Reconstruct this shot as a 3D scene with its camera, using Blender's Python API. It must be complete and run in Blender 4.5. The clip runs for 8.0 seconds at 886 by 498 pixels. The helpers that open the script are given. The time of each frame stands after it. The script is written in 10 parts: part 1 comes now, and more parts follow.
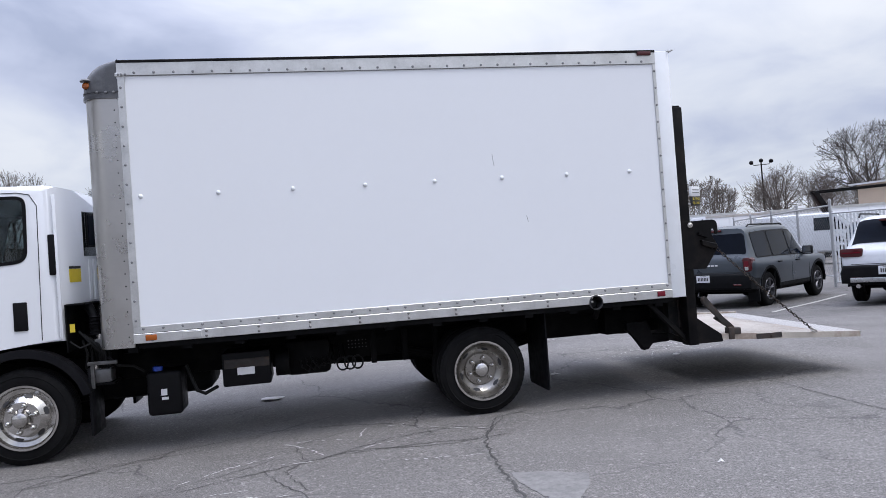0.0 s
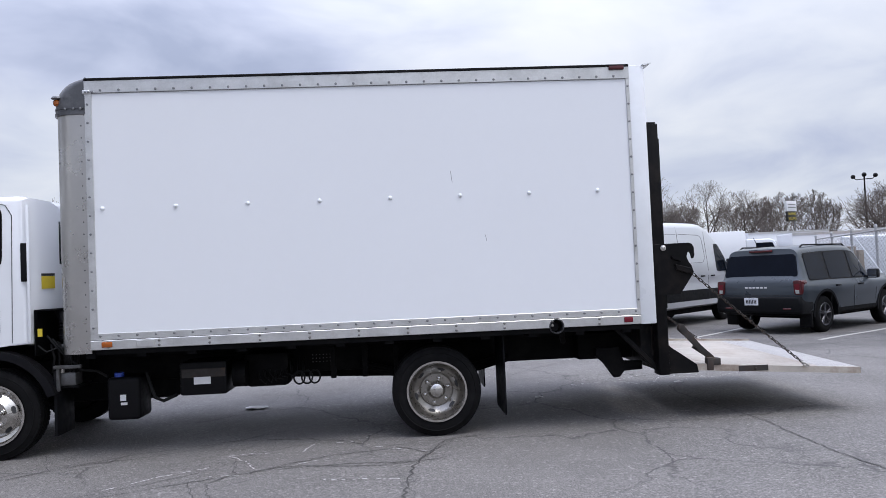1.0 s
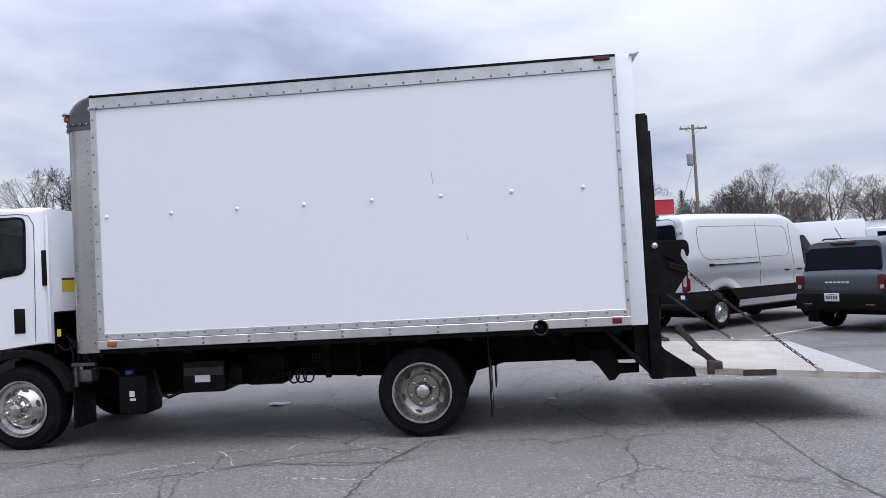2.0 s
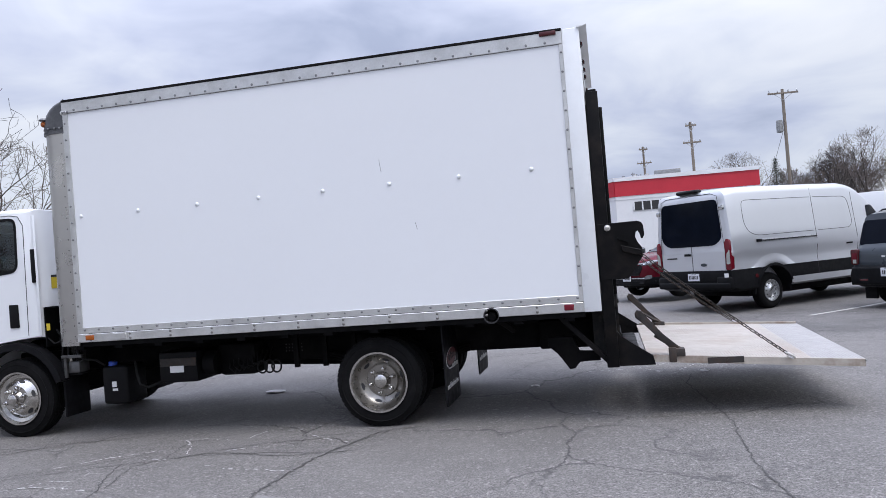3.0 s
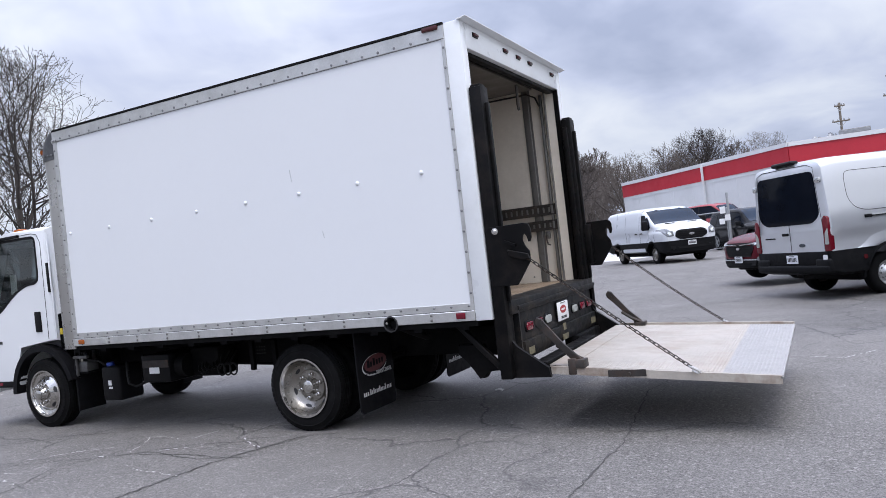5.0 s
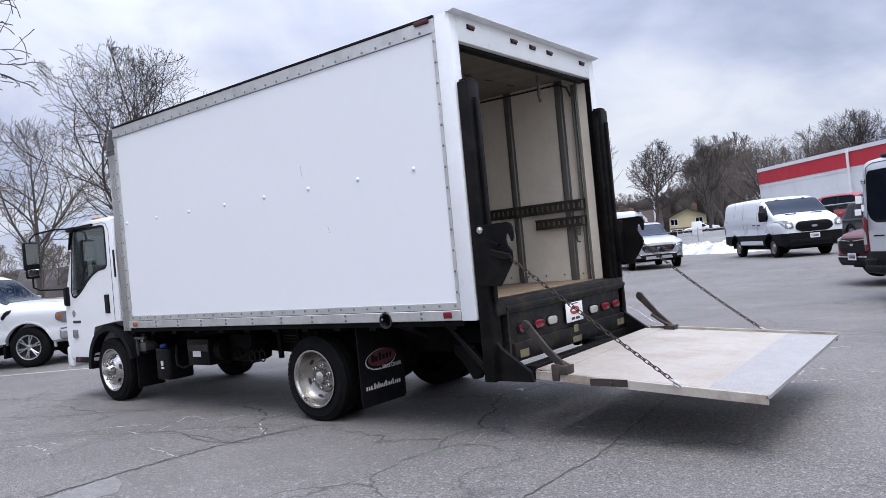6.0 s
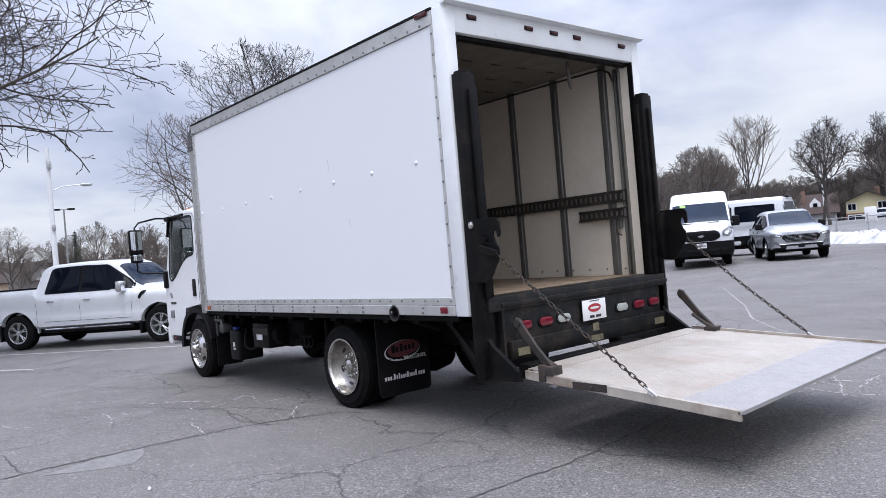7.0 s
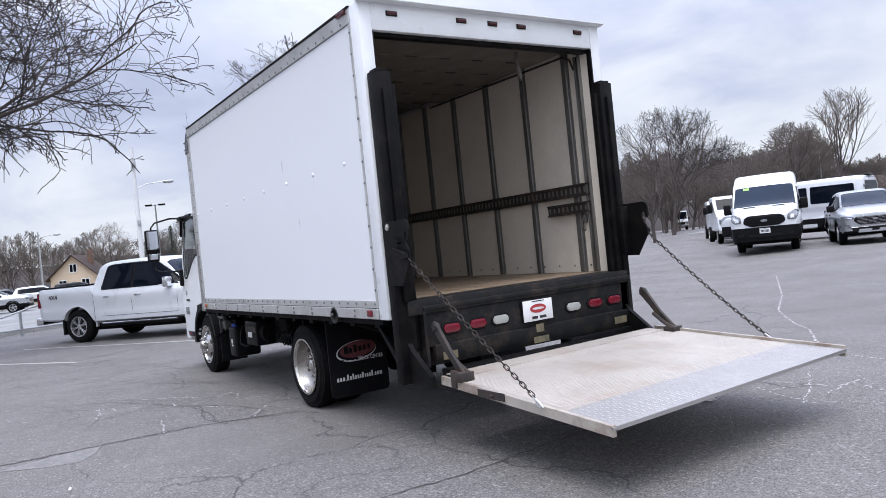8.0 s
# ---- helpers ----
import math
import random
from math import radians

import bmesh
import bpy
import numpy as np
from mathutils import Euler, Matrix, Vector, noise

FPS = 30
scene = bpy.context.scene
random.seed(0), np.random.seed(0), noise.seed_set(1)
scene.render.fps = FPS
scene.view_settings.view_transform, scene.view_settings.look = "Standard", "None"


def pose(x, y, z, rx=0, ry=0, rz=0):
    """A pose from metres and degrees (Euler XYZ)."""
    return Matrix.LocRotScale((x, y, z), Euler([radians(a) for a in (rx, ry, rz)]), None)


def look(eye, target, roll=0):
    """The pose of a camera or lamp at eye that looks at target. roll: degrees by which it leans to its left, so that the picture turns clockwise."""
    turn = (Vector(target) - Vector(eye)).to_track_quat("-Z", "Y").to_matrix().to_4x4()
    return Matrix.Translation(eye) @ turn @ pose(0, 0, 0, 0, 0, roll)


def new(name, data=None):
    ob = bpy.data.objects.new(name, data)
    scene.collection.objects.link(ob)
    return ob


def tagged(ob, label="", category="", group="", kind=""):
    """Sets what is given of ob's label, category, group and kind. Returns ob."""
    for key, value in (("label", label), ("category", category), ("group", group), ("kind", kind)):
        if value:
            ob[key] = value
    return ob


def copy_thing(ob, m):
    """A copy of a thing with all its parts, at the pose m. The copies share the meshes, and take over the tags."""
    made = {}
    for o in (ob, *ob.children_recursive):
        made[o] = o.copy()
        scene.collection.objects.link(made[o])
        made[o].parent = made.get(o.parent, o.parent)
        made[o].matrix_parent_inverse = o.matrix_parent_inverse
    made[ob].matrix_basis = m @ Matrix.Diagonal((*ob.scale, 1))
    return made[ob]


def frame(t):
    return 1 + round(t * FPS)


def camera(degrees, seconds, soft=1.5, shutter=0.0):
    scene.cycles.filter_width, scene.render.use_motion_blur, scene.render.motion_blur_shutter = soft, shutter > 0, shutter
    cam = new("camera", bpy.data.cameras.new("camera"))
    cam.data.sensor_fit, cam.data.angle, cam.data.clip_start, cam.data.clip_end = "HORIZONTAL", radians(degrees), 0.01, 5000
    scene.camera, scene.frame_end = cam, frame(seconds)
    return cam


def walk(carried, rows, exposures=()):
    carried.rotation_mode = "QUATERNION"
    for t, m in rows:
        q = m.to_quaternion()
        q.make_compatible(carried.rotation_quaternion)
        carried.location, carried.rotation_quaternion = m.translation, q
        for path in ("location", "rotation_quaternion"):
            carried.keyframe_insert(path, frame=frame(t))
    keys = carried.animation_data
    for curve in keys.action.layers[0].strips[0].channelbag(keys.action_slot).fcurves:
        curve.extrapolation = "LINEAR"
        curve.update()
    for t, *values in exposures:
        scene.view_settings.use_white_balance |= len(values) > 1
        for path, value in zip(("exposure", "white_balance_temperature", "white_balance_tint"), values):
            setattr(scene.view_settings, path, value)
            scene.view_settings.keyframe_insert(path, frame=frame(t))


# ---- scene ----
cam = camera(62.4, 8.0, soft=0.5)
PATH = [
    (0, (0.35, 0.241, 1.503), (0.72, 2.206, 1.528), -4.1),
    (0.5, (0.966, 0.165, 1.513), (1.221, 2.148, 1.572), -3.3),
    (1, (1.578, 0.184, 1.515), (1.702, 2.179, 1.579), -2.5),
    (1.5, (2.181, 0.16, 1.526), (2.152, 2.159, 1.585), -2.1),
    (1.7, (2.402, 0.187, 1.529), (2.31, 2.184, 1.592), -2.5),
    (2.8, (3.721, 0.424, 1.488), (3.328, 2.385, 1.523), -4.3),
    (3, (3.96, 0.525, 1.511), (3.527, 2.477, 1.536), -4.6),
    (3.5, (4.551, 0.656, 1.518), (4.008, 2.581, 1.531), -5.3),
    (4, (5.091, 0.932, 1.522), (4.423, 2.817, 1.538), -6.0),
    (5.5, (6.694, 1.8, 1.518), (5.636, 3.497, 1.529), -6.1),
    (6, (7.111, 2.173, 1.503), (5.889, 3.756, 1.515), -5.4),
    (6.5, (7.605, 2.573, 1.497), (6.202, 3.998, 1.515), -4.8),
    (7, (7.97, 3.051, 1.474), (6.44, 4.339, 1.481), -4.8),
    (7.5, (8.346, 3.575, 1.478), (6.732, 4.756, 1.469), -5.2),
    (8, (8.623, 4.127, 1.476), (6.948, 5.22, 1.468), -5.8),
]
walk(cam, [(t, look(eye, target, roll)) for t, eye, target, roll in PATH], [(0, -0.18), (1.5, -0.19), (3, -0.13), (5.5, -0.08), (6.5, -0.07), (8, -0.02)])

# ---- world and light ----
SUN_ELEV, SUN_AZ = radians(70), radians(140)
world = bpy.data.worlds.new("overcast_sky")
scene.world = world
world.use_nodes = True
wn, wl = world.node_tree.nodes, world.node_tree.links
wn.clear()
w_out = wn.new("ShaderNodeOutputWorld")
w_bg = wn.new("ShaderNodeBackground")
w_sky = wn.new("ShaderNodeTexSky")
w_sky.sky_type = "NISHITA"
w_sky.sun_disc = False
w_sky.sun_elevation, w_sky.sun_rotation = SUN_ELEV, SUN_AZ
w_co = wn.new("ShaderNodeTexCoord")
w_sep = wn.new("ShaderNodeSeparateXYZ")
wl.new(w_co.outputs["Generated"], w_sep.inputs[0])


def wmath(op, a, b=None, clamp=False):
    n = wn.new("ShaderNodeMath")
    n.operation, n.use_clamp = op, clamp
    for k, v in enumerate((a, b)):
        if v is None:
            continue
        if isinstance(v, (int, float)):
            n.inputs[k].default_value = v
        else:
            wl.new(v, n.inputs[k])
    return n.outputs[0]


# cloud deck seen as a flat layer: direction divided by its height
up = wmath("MAXIMUM", w_sep.outputs["Z"], 0.0)
flat = wmath("ADD", up, 0.30)
w_px = wmath("DIVIDE", w_sep.outputs["X"], flat)
w_py = wmath("DIVIDE", w_sep.outputs["Y"], flat)
w_cmb = wn.new("ShaderNodeCombineXYZ")
wl.new(w_px, w_cmb.inputs[0])
wl.new(w_py, w_cmb.inputs[1])


def cloud_noise(scale, detail, off, distort=0.4):
    m = wn.new("ShaderNodeMapping")
    m.inputs["Location"].default_value = off
    wl.new(w_cmb.outputs[0], m.inputs["Vector"])
    n = wn.new("ShaderNodeTexNoise")
    n.inputs["Scale"].default_value, n.inputs["Detail"].default_value = scale, detail
    n.inputs["Roughness"].default_value, n.inputs["Distortion"].default_value = 0.52, distort
    wl.new(m.outputs[0], n.inputs["Vector"])
    return n.outputs["Fac"]


def wramp(fac, stops):
    r = wn.new("ShaderNodeValToRGB")
    while len(r.color_ramp.elements) < len(stops):
        r.color_ramp.elements.new(0.5)
    for e, (p, c) in zip(r.color_ramp.elements, stops):
        e.position, e.color = p, (*c, 1)
    wl.new(fac, r.inputs[0])
    return r.outputs[0]


def wmix(fac, a, b, mode="MIX"):
    n = wn.new("ShaderNodeMix")
    n.data_type, n.blend_type = "RGBA", mode
    for sock, v in ((n.inputs["Factor"], fac), (n.inputs["A"], a), (n.inputs["B"], b)):
        if isinstance(v, (int, float)):
            sock.default_value = v
        elif isinstance(v, tuple):
            sock.default_value = (*v, 1)
        else:
            wl.new(v, sock)
    return n.outputs["Result"]


CLOUD_GAIN = 0.97
big = cloud_noise(0.85, 5.0, (3.1, 1.2, 0.0))
mid = cloud_noise(2.3, 5.0, (0.4, 7.3, 2.0), 0.5)
body = wmath("ADD", wmath("MULTIPLY", big, 0.6), wmath("MULTIPLY", mid, 0.4))
# the deck thins towards both sides of the lot and along the horizon
lean = wmath("ADD", w_sep.outputs["X"], 0.25)
side = wmath("ADD", wmath("SUBTRACT", wmath("MULTIPLY", wmath("MULTIPLY", lean, lean), 0.105), 0.014), wmath("MULTIPLY", wmath("SUBTRACT", 0.16, up), 0.20))
body = wmath("ADD", body, side)
cloud = wramp(body, [(0.36, (0.47, 0.535, 0.72)), (0.45, (0.66, 0.725, 0.92)), (0.53, (0.85, 0.91, 1.04)), (0.61, (1.00, 1.045, 1.125))])
# an overcast sky is three times as bright overhead as along the horizon
grad = wmath("ADD", 0.93, wmath("MULTIPLY", wmath("POWER", up, 2.7), 6.4))
deck = wmix(1.0, cloud, grad, "MULTIPLY")
# thin bright cloud near the sun overhead is warmer than the deck along the horizon
deck = wmix(wmath("POWER", up, 1.5), deck, wmix(1.0, deck, (1.05, 1.0, 0.95), "MULTIPLY"))
gain = wn.new("ShaderNodeMix")
gain.data_type, gain.blend_type = "RGBA", "MULTIPLY"
gain.inputs["Factor"].default_value = 1.0
wl.new(deck, gain.inputs["A"])
gain.inputs["B"].default_value = (CLOUD_GAIN * 10, CLOUD_GAIN * 10, CLOUD_GAIN * 10.25, 1)
final = wmix(0.9, w_sky.outputs[0], gain.outputs["Result"])
wl.new(final, w_bg.inputs["Color"])
w_bg.inputs["Strength"].default_value = 0.1
wl.new(w_bg.outputs[0], w_out.inputs["Surface"])

sun = new("sun", bpy.data.lights.new("sun", "SUN"))
sun.data.energy, sun.data.angle, sun.data.color = 2.4, radians(30), (1.0, 0.97, 0.92)
sun_way = Vector((math.cos(SUN_ELEV) * math.sin(SUN_AZ), math.cos(SUN_ELEV) * math.cos(SUN_AZ), math.sin(SUN_ELEV)))
sun.matrix_world = look(sun_way * 60, (0, 0, 0))
scene.view_settings.exposure = 0.0


# ---- materials ----
def material(name, base, rough=0.5, metal=0.0, vary=0.12, scale=3.0, bump=0.0, bump_scale=60.0, dirt=None, dirt_amount=0.0, dirt_scale=1.5, coat=0.0, spec=0.5, rough_vary=0.1, per_object=0.0):
    """A surface whose colour and gloss wander at two scales, with fine relief and, where given, stains."""
    m = bpy.data.materials.new(name)
    m.use_nodes = True
    nt = m.node_tree
    b = nt.nodes["Principled BSDF"]
    b.inputs["Metallic"].default_value = metal
    b.inputs["Coat Weight"].default_value = coat
    b.inputs["Coat Roughness"].default_value = 0.06
    b.inputs["Specular IOR Level"].default_value = spec
    co = nt.nodes.new("ShaderNodeTexCoord").outputs["Object"]

    def noise_fac(s, detail=4.0, rough_=0.55):
        n = nt.nodes.new("ShaderNodeTexNoise")
        n.inputs["Scale"].default_value, n.inputs["Detail"].default_value, n.inputs["Roughness"].default_value = s, detail, rough_
        nt.links.new(co, n.inputs["Vector"])
        return n.outputs["Fac"]

    def mapped(fac, lo, hi, a=0.3, c=0.7):
        r = nt.nodes.new("ShaderNodeMapRange")
        r.inputs["From Min"].default_value, r.inputs["From Max"].default_value = a, c
        r.inputs["To Min"].default_value, r.inputs["To Max"].default_value = lo, hi
        nt.links.new(fac, r.inputs["Value"])
        return r.outputs[0]

    def mix(fac, a, c, mode="MIX"):
        n = nt.nodes.new("ShaderNodeMix")
        n.data_type, n.blend_type = "RGBA", mode
        for sock, v in ((n.inputs["Factor"], fac), (n.inputs["A"], a), (n.inputs["B"], c)):
            if isinstance(v, (int, float)):
                sock.default_value = v
            elif isinstance(v, tuple):
                sock.default_value = (*v[:3], 1)
            else:
                nt.links.new(v, sock)
        return n.outputs["Result"]

    dark = tuple(max(0.0, c * (1 - vary)) for c in base)
    light = tuple(min(1.0, c * (1 + vary)) for c in base)
    large = mapped(noise_fac(scale), 0.0, 1.0)
    fine = mapped(noise_fac(scale * 14, 3.0), 0.0, 1.0)
    colour = mix(0.35, mix(large, dark, light), mix(fine, dark, light))
    if per_object:
        info = nt.nodes.new("ShaderNodeObjectInfo")
        colour = mix(1.0, colour, mapped(info.outputs["Random"], 1 - per_object, 1 + per_object, 0.0, 1.0), "MULTIPLY")
    if dirt:
        colour = mix(mapped(noise_fac(dirt_scale, 8.0, 0.65), 0.0, dirt_amount, 0.48, 0.7), colour, tuple(dirt))
    nt.links.new(colour, b.inputs["Base Color"])
    nt.links.new(mapped(noise_fac(scale * 3, 5.0), max(0.02, rough - rough_vary), min(1.0, rough + rough_vary)), b.inputs["Roughness"])
    if bump:
        bn = nt.nodes.new("ShaderNodeBump")
        bn.inputs["Strength"].default_value, bn.inputs["Distance"].default_value = bump, 0.01
        nt.links.new(noise_fac(bump_scale, 6.0), bn.inputs["Height"])
        nt.links.new(bn.outputs[0], b.inputs["Normal"])
    return m


def lens_material(name, base):
    return material(name, base, 0.15, 0.0, 0.1, 20.0, spec=0.35, coat=0.15, rough_vary=0.05)


def glass_material(name, tint, rough=0.02):
    """Tinted pane: clear glass mixed over a dark film."""
    m = bpy.data.materials.new(name)
    m.use_nodes = True
    b = m.node_tree.nodes["Principled BSDF"]
    b.inputs["Base Color"].default_value = (*tint, 1)
    b.inputs["Transmission Weight"].default_value = 1.0
    b.inputs["Roughness"].default_value = rough
    b.inputs["IOR"].default_value = 1.45
    b.inputs["Specular IOR Level"].default_value = 0.6
    return m


M = {}
M["white_panel"] = material("white_frp_panel", (0.70, 0.715, 0.735), 0.34, vary=0.012, scale=0.7, bump=0.01, bump_scale=2.0, rough_vary=0.03)
M["white_frame"] = material("white_painted_steel", (0.72, 0.74, 0.755), 0.35, vary=0.03, scale=2.0, dirt=(0.5, 0.48, 0.45), dirt_amount=0.18, dirt_scale=2.5)
M["white_paint"] = material("white_car_paint", (0.74, 0.755, 0.775), 0.25, vary=0.008, scale=0.6, coat=0.5, rough_vary=0.01)
M["aluminium"] = material("mill_aluminium_rail", (0.58, 0.58, 0.57), 0.38, 0.75, vary=0.12, scale=5.0, bump=0.05, bump_scale=40, dirt=(0.30, 0.30, 0.29), dirt_amount=0.45, dirt_scale=4.0)
M["cap_cast"] = material("dark_cast_corner_cap", (0.075, 0.077, 0.083), 0.42, 0.35, vary=0.25, scale=6.0, bump=0.06, bump_scale=30, dirt=(0.19, 0.19, 0.195), dirt_amount=0.4, dirt_scale=7)
M["nose"] = material("brushed_aluminium_nose", (0.47, 0.455, 0.435), 0.30, 0.95, vary=0.06, scale=1.2, dirt=(0.34, 0.32, 0.30), dirt_amount=0.2, dirt_scale=1.3)
M["cap_grey"] = material("grey_cast_corner_cap", (0.20, 0.205, 0.21), 0.5, 0.4, vary=0.2, scale=6.0, dirt=(0.33, 0.33, 0.33), dirt_amount=0.4, dirt_scale=6)
M["black_steel"] = material("black_painted_steel", (0.0045, 0.0045, 0.005), 0.5, 0.0, vary=0.35, scale=5.0, bump=0.08, bump_scale=50, dirt=(0.030, 0.022, 0.017), dirt_amount=0.30, dirt_scale=5.0, spec=0.10)
M["grey_black"] = material("weathered_black_bumper_paint", (0.013, 0.0135, 0.0145), 0.5, 0.0, vary=0.35, scale=4.0, bump=0.08, bump_scale=40, dirt=(0.060, 0.046, 0.034), dirt_amount=0.55, dirt_scale=7.0, spec=0.14)
M["chassis"] = material("black_chassis", (0.004, 0.004, 0.0045), 0.65, 0.0, vary=0.4, scale=4.0, bump=0.1, dirt=(0.014, 0.013, 0.012), dirt_amount=0.5, dirt_scale=4.0, spec=0.08)
M["plastic"] = material("black_plastic", (0.006, 0.006, 0.007), 0.45, vary=0.25, scale=8.0, bump=0.05, bump_scale=150, spec=0.12)
M["cladding"] = material("dark_grey_cladding", (0.0055, 0.0058, 0.0068), 0.55, vary=0.2, scale=5.0, bump=0.05, bump_scale=120, dirt=(0.014, 0.0138, 0.0135), dirt_amount=0.3, dirt_scale=2.5, spec=0.09)
M["rubber"] = material("tyre_rubber", (0.0065, 0.0065, 0.007), 0.75, vary=0.3, scale=7.0, bump=0.12, bump_scale=90, dirt=(0.016, 0.0155, 0.015), dirt_amount=0.35, dirt_scale=5.0, spec=0.08)
M["flap"] = material("black_rubber_flap", (0.007, 0.007, 0.0085), 0.5, vary=0.25, scale=5.0, bump=0.05, dirt=(0.022, 0.022, 0.022), dirt_amount=0.3, dirt_scale=6, spec=0.08)
M["chrome"] = material("polished_steel_wheel", (0.54, 0.525, 0.50), 0.15, 1.0, vary=0.15, scale=10, dirt=(0.14, 0.12, 0.10), dirt_amount=0.5, dirt_scale=7.0)
M["steel_rim"] = material("dull_steel_rim", (0.30, 0.285, 0.262), 0.32, 1.0, vary=0.2, scale=8, dirt=(0.16, 0.14, 0.115), dirt_amount=0.5, dirt_scale=5.0)
M["alloy"] = material("alloy_wheel", (0.45, 0.46, 0.47), 0.3, 0.9, vary=0.12, scale=10)
M["dark_alloy"] = material("dark_alloy_wheel", (0.10, 0.10, 0.11), 0.35, 0.8, vary=0.15, scale=10)
M["rust_steel"] = material("rusty_steel", (0.028, 0.024, 0.022), 0.7, 0.1, vary=0.35, scale=12, bump=0.2, bump_scale=80, dirt=(0.085, 0.048, 0.030), dirt_amount=0.6, dirt_scale=9)
M["chain"] = material("dark_chain_steel", (0.024, 0.021, 0.019), 0.5, 0.6, vary=0.3, scale=20, dirt=(0.11, 0.06, 0.032), dirt_amount=0.6, dirt_scale=15)
M["hook"] = material("bright_zinc_hook", (0.55, 0.53, 0.5), 0.3, 0.9, vary=0.2, scale=20)
M["deck"] = material("worn_aluminium_deck", (0.385, 0.352, 0.315), 0.5, 0.2, vary=0.12, scale=3.0, bump=0.05, bump_scale=60, dirt=(0.30, 0.235, 0.185), dirt_amount=0.7, dirt_scale=2.2)
M["diamond"] = material("bright_diamond_plate", (0.315, 0.305, 0.30), 0.45, 0.3, vary=0.08, scale=5.0, dirt=(0.40, 0.385, 0.375), dirt_amount=0.3, dirt_scale=4)
M["lining"] = material("cream_plywood_lining", (0.74, 0.68, 0.59), 0.55, vary=0.08, scale=1.6, bump=0.03, bump_scale=30, dirt=(0.34, 0.29, 0.23), dirt_amount=0.30, dirt_scale=1.6)
# off-white panels; the shade under the box roof is put into this dark colour
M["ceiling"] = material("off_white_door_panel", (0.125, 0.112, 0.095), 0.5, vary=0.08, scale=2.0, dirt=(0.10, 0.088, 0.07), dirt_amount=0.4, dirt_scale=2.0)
M["post_steel"] = material("galvanised_post", (0.21, 0.205, 0.195), 0.45, 0.6, vary=0.2, scale=6.0, dirt=(0.10, 0.10, 0.10), dirt_amount=0.5, dirt_scale=6)
M["etrack"] = material("dark_track_steel", (0.055, 0.05, 0.046), 0.5, 0.5, vary=0.25, scale=8.0, dirt=(0.15, 0.11, 0.08), dirt_amount=0.4, dirt_scale=8)
M["plank"] = material("oak_floor_board", (0.20, 0.145, 0.098), 0.6, vary=0.2, scale=4.0, bump=0.15, bump_scale=25, dirt=(0.14, 0.105, 0.075), dirt_amount=0.55, dirt_scale=3.0, per_object=0.18)
M["red_lens"] = lens_material("red_lens", (0.135, 0.006, 0.016))
M["dull_red_lens"] = lens_material("faded_red_marker_lens", (0.06, 0.010, 0.012))
M["amber_lens"] = lens_material("amber_lens", (0.30, 0.075, 0.010))
M["clear_lens"] = lens_material("clear_lens", (0.33, 0.34, 0.32))
M["headlamp"] = material("clear_headlamp", (0.17, 0.178, 0.19), 0.10, 0.3, vary=0.45, scale=16, coat=0.3)
M["glass"] = material("dark_tinted_glass", (0.004, 0.006, 0.011), 0.03, 0.0, vary=0.3, scale=3, spec=0.25, rough_vary=0.01)
M["glass"].node_tree.nodes["Principled BSDF"].inputs["IOR"].default_value = 1.28
M["screen_glass"] = material("sky_lit_windscreen", (0.005, 0.014, 0.030), 0.03, 0.0, vary=0.3, scale=2, spec=0.5, rough_vary=0.01)
M["screen_glass"].node_tree.nodes["Principled BSDF"].inputs["IOR"].default_value = 1.23
M["cab_glass"] = glass_material("tinted_cab_glass", (0.30, 0.35, 0.36))
M["mirror"] = material("mirror_glass", (0.85, 0.86, 0.87), 0.02, 1.0, vary=0.02, rough_vary=0.01)
M["seat"] = material("grey_seat_cloth", (0.07, 0.072, 0.078), 0.85, vary=0.2, scale=10, bump=0.1)
M["blue"] = material("blue_filler_cap", (0.02, 0.06, 0.35), 0.4, vary=0.1)
M["label_white"] = material("white_sticker", (0.72, 0.72, 0.72), 0.45, vary=0.05)
M["label_yellow"] = material("yellow_sticker", (0.58, 0.44, 0.03), 0.45, vary=0.1, scale=8)
M["label_dark"] = material("dark_print", (0.02, 0.02, 0.022), 0.5)
M["print_white"] = material("white_print", (0.62, 0.62, 0.62), 0.5, vary=0.05)
M["oval_red"] = material("red_print", (0.33, 0.03, 0.035), 0.45, vary=0.08)
M["oval_dim"] = material("faded_red_print", (0.10, 0.018, 0.022), 0.5, vary=0.15, scale=12)
M["worn_label"] = material("worn_yellowed_sticker", (0.16, 0.138, 0.08), 0.6, vary=0.25, scale=14, dirt=(0.05, 0.045, 0.04), dirt_amount=0.9, dirt_scale=9)
M["beam"] = material("stained_aluminium_beam", (0.44, 0.40, 0.35), 0.5, 0.2, vary=0.15, scale=4.0, bump=0.06, bump_scale=60, dirt=(0.17, 0.11, 0.075), dirt_amount=0.9, dirt_scale=3.2)
M["car_lens"] = lens_material("dark_red_lens", (0.115, 0.005, 0.012))
M["galv_dull"] = material("dull_grey_steel", (0.13, 0.13, 0.13), 0.5, 0.5, vary=0.3, scale=8.0, dirt=(0.04, 0.035, 0.03), dirt_amount=0.7, dirt_scale=7)
M["cable"] = material("black_hose", (0.008, 0.008, 0.008), 0.5, vary=0.2, spec=0.15)


# ---- building helpers ----
ORIGIN = {}


def thing(name, at, label, category, group="", turn=0.0, kind=""):
    """A top-level thing: an Empty at its base."""
    ob = new(name)
    ob.empty_display_size = 0.1
    ob.matrix_basis = pose(*at, 0, 0, turn)
    tagged(ob, label, category, group, kind)
    return ob


def root_of(ob):
    while ob.parent:
        ob = ob.parent
    return ob


